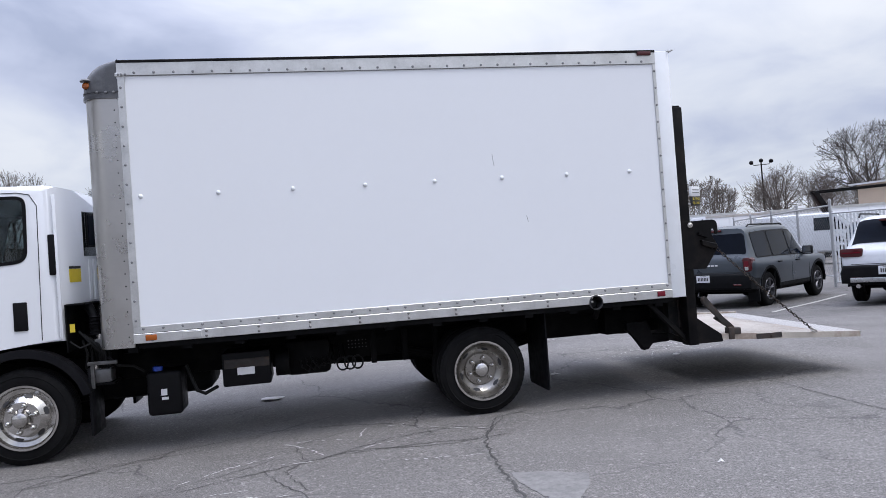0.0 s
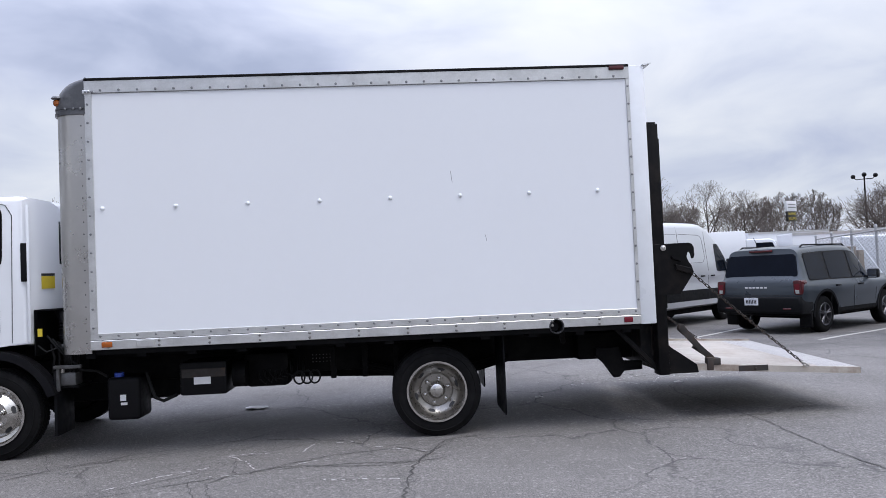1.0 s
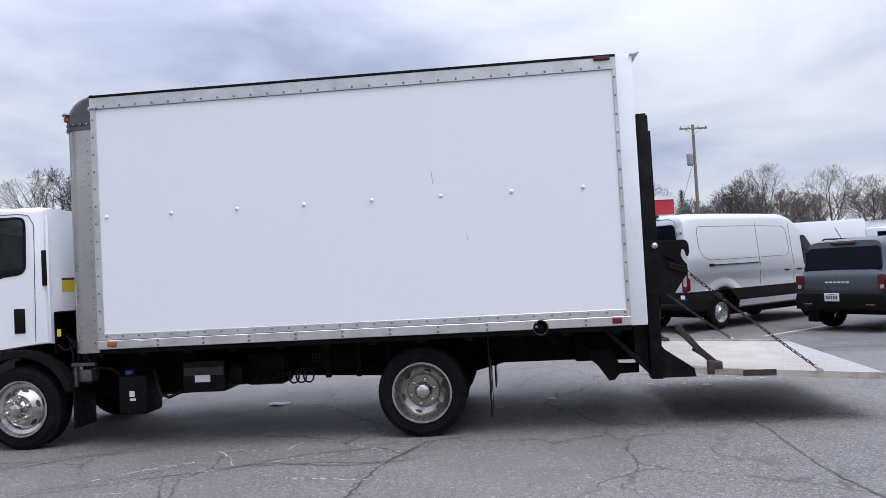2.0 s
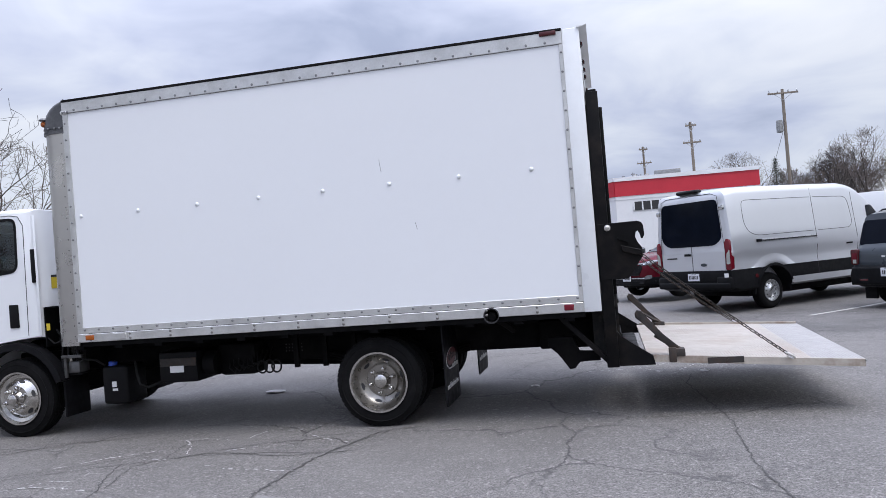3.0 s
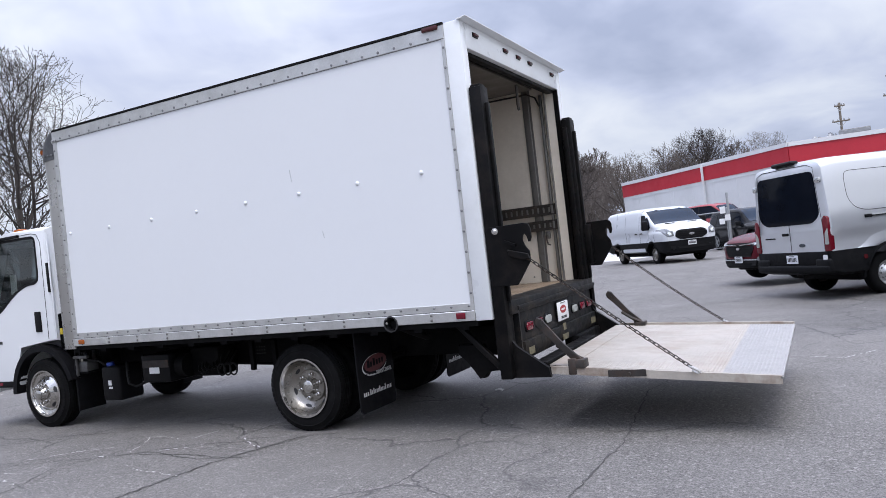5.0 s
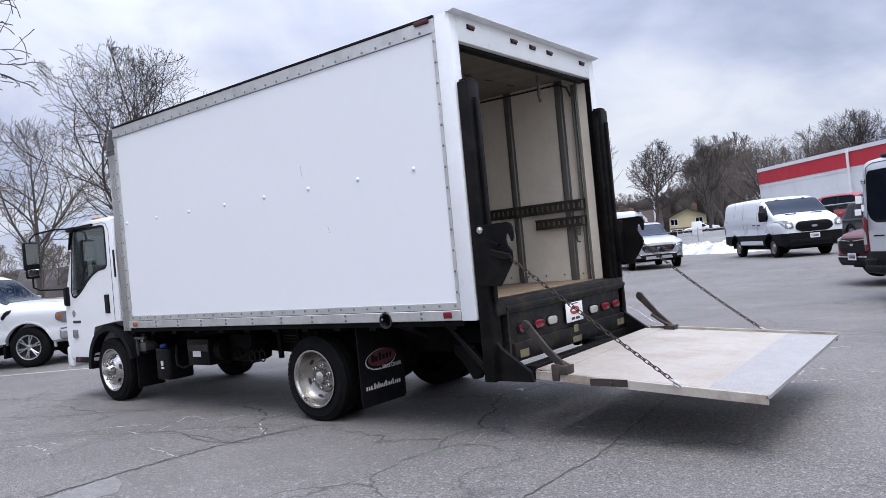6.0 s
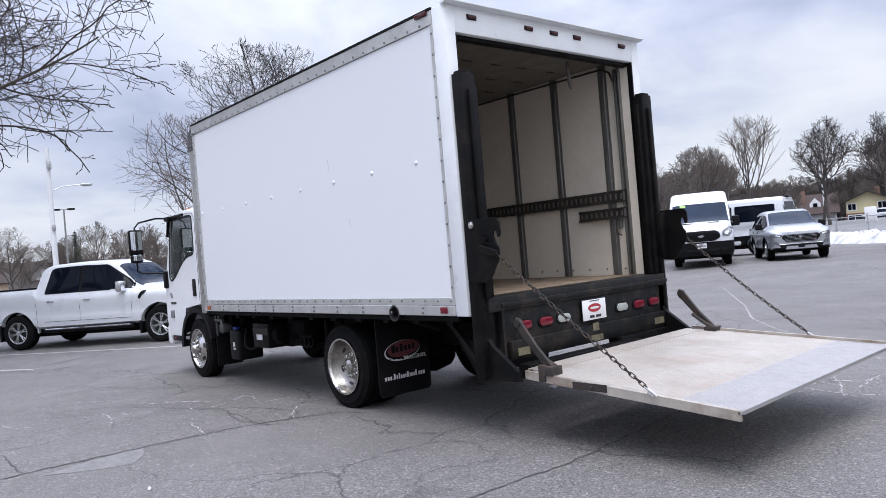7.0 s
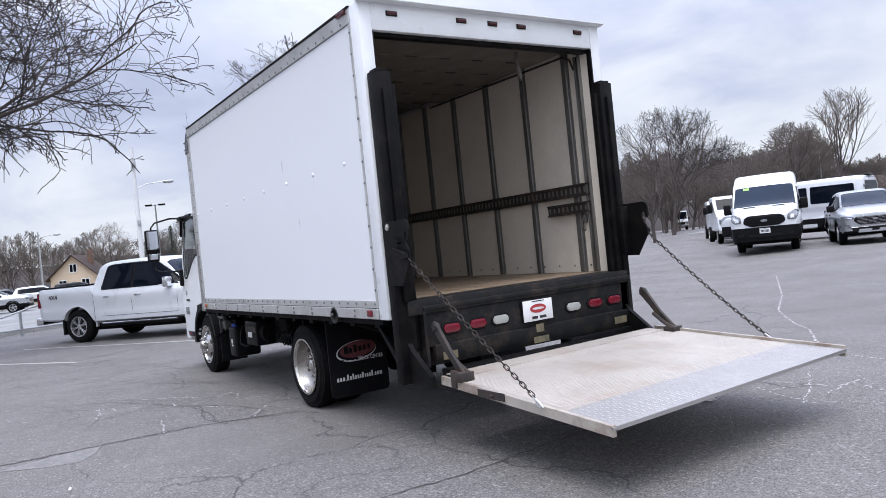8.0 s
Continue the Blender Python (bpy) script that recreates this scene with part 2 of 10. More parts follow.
def finish(bm, name, mat, smooth=None):
    me = bpy.data.meshes.new(name)
    bmesh.ops.recalc_face_normals(bm, faces=bm.faces)
    if smooth is not None:
        for f in bm.faces:
            f.smooth = True
        lim = math.cos(radians(smooth))
        for e in bm.edges:
            if len(e.link_faces) == 2 and e.link_faces[0].normal.dot(e.link_faces[1].normal) < lim:
                e.smooth = False
    bm.to_mesh(me)
    bm.free()
    for mm in (mat if isinstance(mat, (list, tuple)) else [mat]):
        me.materials.append(mm)
    return me


def part(name, bm, mat, parent=None, label="", smooth=35):
    """Links a bmesh as one mesh object under a thing or a part."""
    if parent is not None:
        o = ORIGIN.get(root_of(parent).name)
        if o is not None:
            bmesh.ops.translate(bm, verts=bm.verts, vec=-o)
    ob = new(name, finish(bm, name, mat, smooth))
    if parent is not None:
        ob.parent = parent
    if label:
        ob["label"] = label
    return ob


def shared(name, me, parent, m, label=""):
    ob = new(name, me)
    ob.parent = parent
    ob.matrix_basis = m
    if label:
        ob["label"] = label
    return ob


def solo(name, bm, mat, label, category, kind="", group="", smooth=35):
    ob = new(name, finish(bm, name, mat, smooth))
    return tagged(ob, label, category, group, kind)


def add_box(bm, lo, hi, bevel=0.0, seg=2):
    vs = [bm.verts.new((x, y, z)) for x in (lo[0], hi[0]) for y in (lo[1], hi[1]) for z in (lo[2], hi[2])]
    fs = [bm.faces.new([vs[i] for i in q]) for q in ((0, 1, 3, 2), (4, 6, 7, 5), (0, 4, 5, 1), (2, 3, 7, 6), (0, 2, 6, 4), (1, 5, 7, 3))]
    if bevel:
        es = list({e for f in fs for e in f.edges})
        bmesh.ops.bevel(bm, geom=es, offset=bevel, segments=seg, profile=0.5, affect="EDGES", clamp_overlap=True)
    return bm


def box(lo, hi, bevel=0.0, seg=2):
    return add_box(bmesh.new(), lo, hi, bevel, seg)


def add_prism(bm, pts, axis, a, b, bevel=0.0, seg=2):
    """A polygon of (u, v) pushed along an axis from a to b. axis y: u=x, v=z; axis x: u=y, v=z; axis z: u=x, v=y."""
    def put(u, v, w):
        return {"x": (w, u, v), "y": (u, w, v), "z": (u, v, w)}[axis]
    va = [bm.verts.new(put(u, v, a)) for u, v in pts]
    vb = [bm.verts.new(put(u, v, b)) for u, v in pts]
    n = len(pts)
    fs = [bm.faces.new(va), bm.faces.new(vb[::-1])]
    fs += [bm.faces.new((va[i], vb[i], vb[(i + 1) % n], va[(i + 1) % n])) for i in range(n)]
    if bevel:
        es = list({e for f in fs[:2] for e in f.edges})
        bmesh.ops.bevel(bm, geom=es, offset=bevel, segments=seg, profile=0.5, affect="EDGES", clamp_overlap=True)
    return bm


def prism(pts, axis, a, b, bevel=0.0, seg=2):
    return add_prism(bmesh.new(), pts, axis, a, b, bevel, seg)


def add_tube(bm, pts, r, sides=8, r_end=None, closed=False):
    """A round bar along points, tapering to r_end."""
    pts = [Vector(p) for p in pts]
    rings, n = [], len(pts)
    ref = None
    for i, p in enumerate(pts):
        if closed:
            d = pts[(i + 1) % n] - pts[i - 1]
        else:
            d = pts[min(i + 1, n - 1)] - pts[max(i - 1, 0)]
        d.normalize()
        if ref is None:
            ref = Vector((0, 0, 1)) if abs(d.z) < 0.9 else Vector((1, 0, 0))
        side = d.cross(ref).normalized()
        ref = side.cross(d)
        rr = r if r_end is None else r + (r_end - r) * i / max(1, n - 1)
        rings.append([bm.verts.new(p + (side * math.cos(t) + ref * math.sin(t)) * rr) for t in [2 * math.pi * k / sides for k in range(sides)]])
    pairs = list(zip(rings, rings[1:])) + ([(rings[-1], rings[0])] if closed else [])
    for a, b in pairs:
        for k in range(sides):
            bm.faces.new((a[k], a[(k + 1) % sides], b[(k + 1) % sides], b[k]))
    if not closed:
        bm.faces.new(rings[0][::-1])
        bm.faces.new(rings[-1])
    return bm


def tube(pts, r, sides=8, r_end=None, closed=False):
    return add_tube(bmesh.new(), pts, r, sides, r_end, closed)


def add_lathe(bm, prof, centre, seg=32, axis="y", shut=True):
    """Turns (radius, depth) pairs round an axis through centre."""
    rings = []
    for r, d in prof:
        ring = []
        for k in range(seg):
            t = 2 * math.pi * k / seg
            c, s = r * math.cos(t), r * math.sin(t)
            v = {"y": (c, d, s), "x": (d, c, s), "z": (c, s, d)}[axis]
            ring.append(bm.verts.new(Vector(centre) + Vector(v)))
        rings.append(ring)
    for a, b in zip(rings, rings[1:]):
        for k in range(seg):
            bm.faces.new((a[k], a[(k + 1) % seg], b[(k + 1) % seg], b[k]))
    if shut:
        bm.faces.new(rings[0][::-1])
        bm.faces.new(rings[-1])
    return bm


def lathe(prof, centre, seg=32, axis="y", shut=True):
    return add_lathe(bmesh.new(), prof, centre, seg, axis, shut)


def carve(ob, cutters):
    """Cuts closed bmeshes out of an object's mesh for good."""
    temp = []
    for bm in cutters:
        o = ORIGIN.get(root_of(ob).name)
        if o is not None and ob.parent:
            bmesh.ops.translate(bm, verts=bm.verts, vec=-o)
        c = new("cutter", finish(bm, "cutter", M["plastic"], None))
        c.parent = ob.parent
        temp.append(c)
        mod = ob.modifiers.new("cut", "BOOLEAN")
        mod.operation, mod.object, mod.solver = "DIFFERENCE", c, "EXACT"
    bpy.context.view_layer.update()
    dg = bpy.context.evaluated_depsgraph_get()
    me = bpy.data.meshes.new_from_object(ob.evaluated_get(dg))
    me.name = ob.name
    ob.modifiers.clear()
    old = ob.data
    ob.data = me
    bpy.data.meshes.remove(old)
    for c in temp:
        d = c.data
        bpy.data.objects.remove(c)
        bpy.data.meshes.remove(d)
    return ob


def lettering(name, words, size, m, mat, parent, label="", depth=0.002, stretch=1.0):
    """Words in the built-in font as a thin mesh. m: the pose of the text's own plane, in the parent's space."""
    cu = bpy.data.curves.new(name, "FONT")
    cu.body, cu.size, cu.extrude, cu.align_x, cu.align_y = words, size, depth, "CENTER", "CENTER"
    t = bpy.data.objects.new(name, cu)
    scene.collection.objects.link(t)
    bpy.context.view_layer.update()
    me = bpy.data.meshes.new_from_object(t.evaluated_get(bpy.context.evaluated_depsgraph_get()))
    bpy.data.objects.remove(t)
    bpy.data.curves.remove(cu)
    me.materials.clear()
    me.materials.append(mat)
    me.transform(Matrix.Diagonal((stretch, 1, 1, 1)))
    return shared(name, me, parent, m, label)


def oval(cx, cz, rx, rz, n=28, shear=0.0):
    return [(cx + rx * math.cos(2 * math.pi * k / n), cz + rz * math.sin(2 * math.pi * k / n) + shear * rx * math.cos(2 * math.pi * k / n)) for k in range(n)]


def smooth01(t):
    t = max(0.0, min(1.0, t))
    return t * t * (3 - 2 * t)


def ground_z(x, y):
    """The lot falls gently to one side and rises to the far rows."""
    near = 0.03 + 0.025 * math.tanh(x / 3) + 0.27 * smooth01((y - 20.5) / 5.5) * smooth01((30 - x) / 20) - 0.09 * smooth01((y - 11) / 5) * smooth01((x - 1) / 5)
    return near + (0.95 * smooth01((y - 46) / 20) - 0.4 * smooth01((y - 72) / 20)) * smooth01((x + 46) / 22)


# ---- ground ----
def asphalt():
    m = bpy.data.materials.new("old_grey_asphalt")
    m.use_nodes = True
    nt = m.node_tree
    L = nt.links
    b = nt.nodes["Principled BSDF"]
    co = nt.nodes.new("ShaderNodeTexCoord").outputs["Object"]

    def nz(s, detail=4.0, rough=0.55, vec=None, out="Fac", distort=0.0):
        n = nt.nodes.new("ShaderNodeTexNoise")
        n.inputs["Scale"].default_value, n.inputs["Detail"].default_value = s, detail
        n.inputs["Roughness"].default_value, n.inputs["Distortion"].default_value = rough, distort
        L.new(vec or co, n.inputs["Vector"])
        return n.outputs[out]

    def mr(v, a, c, lo, hi):
        r = nt.nodes.new("ShaderNodeMapRange")
        for k, x in zip(("From Min", "From Max", "To Min", "To Max"), (a, c, lo, hi)):
            r.inputs[k].default_value = x
        L.new(v, r.inputs["Value"])
        return r.outputs[0]

    def mx(fac, a, c, mode="MIX"):
        n = nt.nodes.new("ShaderNodeMix")
        n.data_type, n.blend_type = "RGBA", mode
        for sock, v in ((n.inputs["Factor"], fac), (n.inputs["A"], a), (n.inputs["B"], c)):
            if isinstance(v, (int, float)):
                sock.default_value = v
            elif isinstance(v, tuple):
                sock.default_value = (*v, 1)
            else:
                L.new(v, sock)
        return n.outputs["Result"]

    def mul(a, c):
        n = nt.nodes.new("ShaderNodeMath")
        n.operation = "MULTIPLY"
        for k, v in enumerate((a, c)):
            if isinstance(v, (int, float)):
                n.inputs[k].default_value = v
            else:
                L.new(v, n.inputs[k])
        return n.outputs[0]

    warp = nt.nodes.new("ShaderNodeMix")
    warp.data_type, warp.blend_type = "RGBA", "ADD"
    warp.inputs["Factor"].default_value = 0.55
    L.new(co, warp.inputs["A"])
    L.new(nz(1.3, 5.0, 0.6, out="Color"), warp.inputs["B"])

    def veins(scale, width, lo=1.0, hi=0.0):
        v = nt.nodes.new("ShaderNodeTexVoronoi")
        v.feature = "DISTANCE_TO_EDGE"
        v.inputs["Scale"].default_value = scale
        L.new(warp.outputs["Result"], v.inputs["Vector"])
        return mr(v.outputs["Distance"], 0.0, width, lo, hi)

    base = mx(mr(nz(0.22, 5.0, 0.6), 0.35, 0.65, 0.0, 1.0), (0.086, 0.0825, 0.0795), (0.142, 0.136, 0.131))
    base = mx(mr(nz(1.1, 6.0, 0.65, distort=0.6), 0.44, 0.66, 0.0, 0.65), base, (0.056, 0.054, 0.052))
    base = mx(mr(nz(0.55, 7.0, 0.7, distort=0.8), 0.54, 0.74, 0.0, 0.55), base, (0.215, 0.208, 0.202))
    # stone chips of the surface
    base = mx(mr(nz(85.0, 3.0, 0.7), 0.36, 0.64, 0.0, 1.0), mx(0.62, base, (0.030, 0.029, 0.028)), mx(0.55, base, (0.30, 0.29, 0.283)))
    base = mx(mr(nz(34.0, 3.0, 0.65), 0.57, 0.68, 0.0, 0.6), base, (0.38, 0.37, 0.36))
    base = mx(mr(nz(30.0, 3.0, 0.65, distort=0.5), 0.60, 0.72, 0.0, 0.55), base, (0.06, 0.058, 0.056))
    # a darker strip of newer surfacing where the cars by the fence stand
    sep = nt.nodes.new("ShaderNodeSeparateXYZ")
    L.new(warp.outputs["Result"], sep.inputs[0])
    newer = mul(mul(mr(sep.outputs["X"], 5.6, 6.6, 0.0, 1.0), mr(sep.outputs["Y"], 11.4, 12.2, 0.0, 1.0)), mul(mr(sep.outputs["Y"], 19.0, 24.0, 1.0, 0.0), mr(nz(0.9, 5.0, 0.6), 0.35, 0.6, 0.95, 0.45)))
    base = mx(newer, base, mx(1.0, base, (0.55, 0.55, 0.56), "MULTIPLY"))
    # cracks: dark joints, and pale salt-dried veins in patches
    patch = mr(nz(0.33, 4.0, 0.55), 0.50, 0.60, 0.0, 1.0)
    crack = mul(veins(0.55, 0.008), mr(nz(0.4, 3.0), 0.40, 0.54, 0.0, 0.85))
    salt = mul(mul(veins(2.2, 0.014), patch), mr(nz(14.0, 4.0), 0.48, 0.60, 0.0, 0.55))
    base = mx(salt, base, (0.52, 0.52, 0.52))
    base = mx(crack, base, (0.045, 0.045, 0.047))
    base = mx(1.0, base, (0.875, 0.855, 0.84), "MULTIPLY")
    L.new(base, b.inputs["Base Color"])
    L.new(mr(nz(0.8, 5.0, 0.6), 0.3, 0.7, 0.62, 0.9), b.inputs["Roughness"])
    bp = nt.nodes.new("ShaderNodeBump")
    bp.inputs["Strength"].default_value, bp.inputs["Distance"].default_value = 0.45, 0.012
    L.new(nz(70.0, 4.0, 0.65), bp.inputs["Height"])
    bp2 = nt.nodes.new("ShaderNodeBump")
    bp2.inputs["Strength"].default_value, bp2.inputs["Distance"].default_value = 0.6, 0.02
    inv = mr(crack, 0.0, 1.0, 1.0, 0.0)
    L.new(inv, bp2.inputs["Height"])
    L.new(bp.outputs[0], bp2.inputs["Normal"])
    L.new(bp2.outputs[0], b.inputs["Normal"])
    return m


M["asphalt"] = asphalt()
M["tar"] = material("tar_filled_crack", (0.050, 0.048, 0.046), 0.8, vary=0.3, scale=6, bump=0.2)
M["salt"] = material("pale_dried_salt", (0.40, 0.39, 0.38), 0.9, vary=0.25, scale=6, bump=0.1)
M["stripe"] = material("worn_pale_paint", (0.38, 0.37, 0.34), 0.7, vary=0.25, scale=5, dirt=(0.22, 0.22, 0.22), dirt_amount=0.9, dirt_scale=5)
M["kerb"] = material("concrete_kerb", (0.36, 0.355, 0.34), 0.85, vary=0.15, scale=3, bump=0.2, dirt=(0.2, 0.195, 0.18), dirt_amount=0.5)
M["snow"] = material("old_grey_snow", (0.50, 0.505, 0.525), 0.85, vary=0.14, scale=3, bump=0.8, bump_scale=7, dirt=(0.20, 0.19, 0.185), dirt_amount=0.85, dirt_scale=2.2)
M["dry_grass"] = material("winter_grass", (0.17, 0.15, 0.10), 0.95, vary=0.3, scale=1.0, bump=0.5, bump_scale=20, dirt=(0.30, 0.30, 0.30), dirt_amount=0.4, dirt_scale=0.3)


def spread(fine_lo, fine_hi, step, far):
    a = list(np.arange(fine_lo, fine_hi + 1e-6, step))
    d, x = step, fine_hi
    while x < far:
        d *= 1.22
        x += d
        a.append(x)
    d, x, low = step, fine_lo, []
    while x > -far:
        d *= 1.22
        x -= d
        low.append(x)
    return low[::-1] + a


gx, gy = spread(-18, 16, 0.5, 1500), spread(-2, 34, 0.5, 1500)
verts = [(x, y, ground_z(x, y) + 0.006 * noise.noise((x * 0.5, y * 0.5, 0))) for y in gy for x in gx]
nx = len(gx)
faces = [(j * nx + i, j * nx + i + 1, (j + 1) * nx + i + 1, (j + 1) * nx + i) for j in range(len(gy) - 1) for i in range(nx - 1)]
gm = bpy.data.meshes.new("ground")
gm.from_pydata(verts, [], faces)
gm.polygons.foreach_set("use_smooth", [True] * len(faces))
gm.materials.append(M["asphalt"])
ground = tagged(new("ground", gm), "cracked grey asphalt of the truck lot", "asphalt lot", kind="structure")


def ribbon(pts, width, lift=0.004, jitter=0.0, step=0.12, seed=1, gaps=0.0):
    """A flat strip that lies on the ground along a line, with an uneven edge."""
    rnd = random.Random(seed)
    line = []
    for (x0, y0), (x1, y1) in zip(pts, pts[1:]):
        n = max(1, int(math.hypot(x1 - x0, y1 - y0) / step))
        for k in range(n):
            t = k / n
            line.append((x0 + (x1 - x0) * t + rnd.uniform(-jitter, jitter), y0 + (y1 - y0) * t + rnd.uniform(-jitter, jitter)))
    line.append(pts[-1])
    bm = bmesh.new()
    prev = None
    for i, (x, y) in enumerate(line):
        a, c = line[max(0, i - 1)], line[min(len(line) - 1, i + 1)]
        d = Vector((c[0] - a[0], c[1] - a[1])).normalized()
        w = width * (rnd.uniform(0.45, 1.3) if jitter else 1.0) * (0.35 if jitter and i in (0, len(line) - 1) else 1.0) / 2
        cur = []
        for s in (-1, 1):
            px, py = x - d.y * w * s, y + d.x * w * s
            cur.append(bm.verts.new((px, py, ground_z(px, py) + 0.006 * noise.noise((px * 0.5, py * 0.5, 0)) + lift)))
        if prev and rnd.random() >= gaps:
            bm.faces.new((prev[0], cur[0], cur[1], prev[1]))
        prev = cur
    bmesh.ops.delete(bm, geom=[v for v in bm.verts if not v.link_faces], context="VERTS")
    return bm


CRACKS = [
    ([(4.95, 3.6), (4.84, 4.87), (4.79, 5.34), (4.78, 5.76), (4.82, 6.59), (4.77, 7.08), (4.65, 8.3), (4.75, 8.81)], 0.022, 0.025),
    ([(1.5, 3.6), (1.55, 5.06), (1.63, 5.82), (1.74, 6.14), (1.91, 6.61), (2.26, 6.77)], 0.030, 0.03),
    ([(0.33, 5.93), (0.96, 6.36), (1.57, 6.46), (1.76, 6.23)], 0.020, 0.03),
    ([(2.72, 9.14), (2.89, 10.03), (3.39, 10.72), (4.4, 11.75)], 0.022, 0.03),
    ([(-4.5, 5.2), (-1.65, 6.22), (-1.35, 6.45), (-0.79, 6.86), (0.05, 7.16), (0.71, 7.69)], 0.018, 0.03),
    ([(0.25, 5.2), (0.09, 5.73), (0.26, 5.94), (0.15, 6.49), (0.67, 6.82)], 0.014, 0.03),
    ([(-1.45, 4.75), (-0.92, 5.44), (0.17, 5.89), (0.64, 6.09), (1.39, 5.92), (1.88, 6.03)], 0.018, 0.03),
    ([(-7.5, 4.5), (-6.2, 5.8), (-4.75, 7.25)], 0.016, 0.02),
    ([(-4.3, 3.2), (-4.26, 4.4), (-4.02, 5.93), (-3.89, 7.04)], 0.016, 0.03),
    ([(-2.0, 3.4), (0.6, 4.1), (1.5, 4.1)], 0.016, 0.03),
    ([(-1.62, 6.2), (-1.36, 6.51), (-0.52, 6.77), (-0.12, 7.03), (0.26, 7.38)], 0.014, 0.03),
    ([(-0.95, 5.51), (-0.58, 5.72), (-0.25, 5.9), (0.01, 6.15)], 0.014, 0.03),
    ([(0.49, 6.02), (1.08, 6.04), (1.63, 5.98), (1.83, 6.31), (2.0, 6.67)], 0.018, 0.03),
    ([(-1.33, 6.39), (-1.67, 7.04)], 0.012, 0.03),
    ([(-6.4, 4.9), (-6.72, 5.65), (-6.98, 6.16), (-7.67, 6.92), (-8.69, 7.98), (-9.77, 9.22)], 0.045, 0.03),
    ([(-2.01, 4.84), (-1.72, 5.34), (-1.76, 5.68), (-1.82, 6.18), (-1.48, 6.57), (-0.69, 6.69)], 0.016, 0.02),
    ([(0.39, 4.12), (0.46, 4.42), (0.31, 4.79), (0.23, 5.14), (0.04, 5.51), (-0.06, 5.84)], 0.016, 0.02),
    ([(-2.24, 4.53), (-1.6, 4.77), (-0.96, 4.98), (-0.23, 5.03), (0.09, 4.79)], 0.012, 0.02),
]
for k, (line, w, j) in enumerate(CRACKS):
    ob = solo("asphalt_crack", ribbon(line, w * 0.6, 0.004, j * 0.6, 0.05, 10 + k), M["tar"], "dark jagged crack in the asphalt", "crack", kind="structure", smooth=None)
SALT = [
    ([(0.39, 6.06), (0.26, 6.33), (0.07, 6.57), (0.28, 6.59), (0.58, 6.49)], 3), ([(0.76, 5.7), (1.03, 5.6), (1.29, 5.56), (1.62, 5.5)], 5), ([(0.7, 6.53), (0.78, 6.83), (1.09, 6.79), (1.27, 6.95)], 7), ([(1.28, 6.6), (1.52, 6.41), (1.75, 6.29)], 9),
    ([(0.03, 5.93), (0.3, 5.9)], 11), ([(0.67, 6.08), (0.76, 6.17), (1.1, 6.28)], 13), ([(-0.63, 5.17), (-0.43, 5.24), (-0.11, 5.2), (0.14, 5.13)], 15),
    ([(-1.33, 19.66), (1.24, 15.76), (2.28, 13.99), (3.19, 12.89), (3.63, 12.47), (4.24, 11.58)], 17), ([(5.07, 9.1), (5.2, 9.34), (5.52, 9.25), (5.81, 9.43)], 19), ([(5.06, 9.44), (5.18, 9.76), (5.4, 9.8), (5.44, 10.17)], 21),
    ([(5.48, 9.2), (5.25, 9.71), (4.94, 10.21)], 23), ([(5.47, 9.5), (5.43, 9.99), (5.76, 9.83)], 25), ([(4.6, 9.0), (4.9, 9.5), (5.2, 9.34)], 27), ([(4.2, 9.3), (4.7, 9.7), (5.06, 9.44)], 29), ([(3.6, 9.2), (4.2, 9.3), (4.5, 9.0)], 31),
    ([(5.8, 9.9), (6.3, 9.7), (6.6, 10.1)], 33), ([(-1.96, 5.08), (-1.63, 5.38), (-1.38, 5.57)], 37), ([(-0.52, 5.21), (-0.38, 5.37), (0.07, 5.38)], 39), ([(-1.07, 4.35), (-0.71, 4.42), (-0.57, 4.55)], 41), ([(-0.65, 5.73), (-0.35, 6.01), (0.06, 6.24)], 43), ([(-6.19, 5.47), (-6.45, 5.64), (-6.8, 5.9)], 45), ([(4.85, 11.04), (5.22, 10.97), (5.7, 11.3)], 35),
]
for line, k in SALT:
    solo("salt_vein", ribbon(line, 0.013 if line[0][1] < 11.5 else 0.024, 0.005, 0.012, 0.03, k, 0.4), M["salt"], "pale broken salt line along an asphalt crack", "crack", kind="structure", smooth=None)
M["patch"] = material("smooth_pale_filler", (0.165, 0.160, 0.156), 0.8, vary=0.3, scale=22, bump=0.2, bump_scale=50, dirt=(0.105, 0.102, 0.10), dirt_amount=0.8, dirt_scale=9)
rnd_p = random.Random(50)
edge = []
corners = [(1.58, 4.99), (1.82, 4.90), (2.05, 4.76), (1.98, 4.55), (1.86, 4.36), (1.74, 4.20), (1.66, 4.42), (1.60, 4.70)]
for (xa, ya), (xb, yb) in zip(corners, corners[1:] + corners[:1]):
    for k in range(9):
        edge.append((xa + (xb - xa) * k / 9 + rnd_p.uniform(-0.012, 0.012), ya + (yb - ya) * k / 9 + rnd_p.uniform(-0.012, 0.012)))
bm = bmesh.new()
top_ring = [bm.verts.new((x, y, ground_z(x, y) + 0.0055)) for x, y in edge]
low_ring = [bm.verts.new((x, y, ground_z(x, y) - 0.004)) for x, y in edge]
bm.faces.new(top_ring[::-1])
for k in range(len(edge)):
    bm.faces.new((top_ring[k], top_ring[(k + 1) % len(edge)], low_ring[(k + 1) % len(edge)], low_ring[k]))
solo("asphalt_patch", bm, M["patch"], "smooth pale filler patch beside an asphalt crack", "patch", kind="structure", smooth=None)
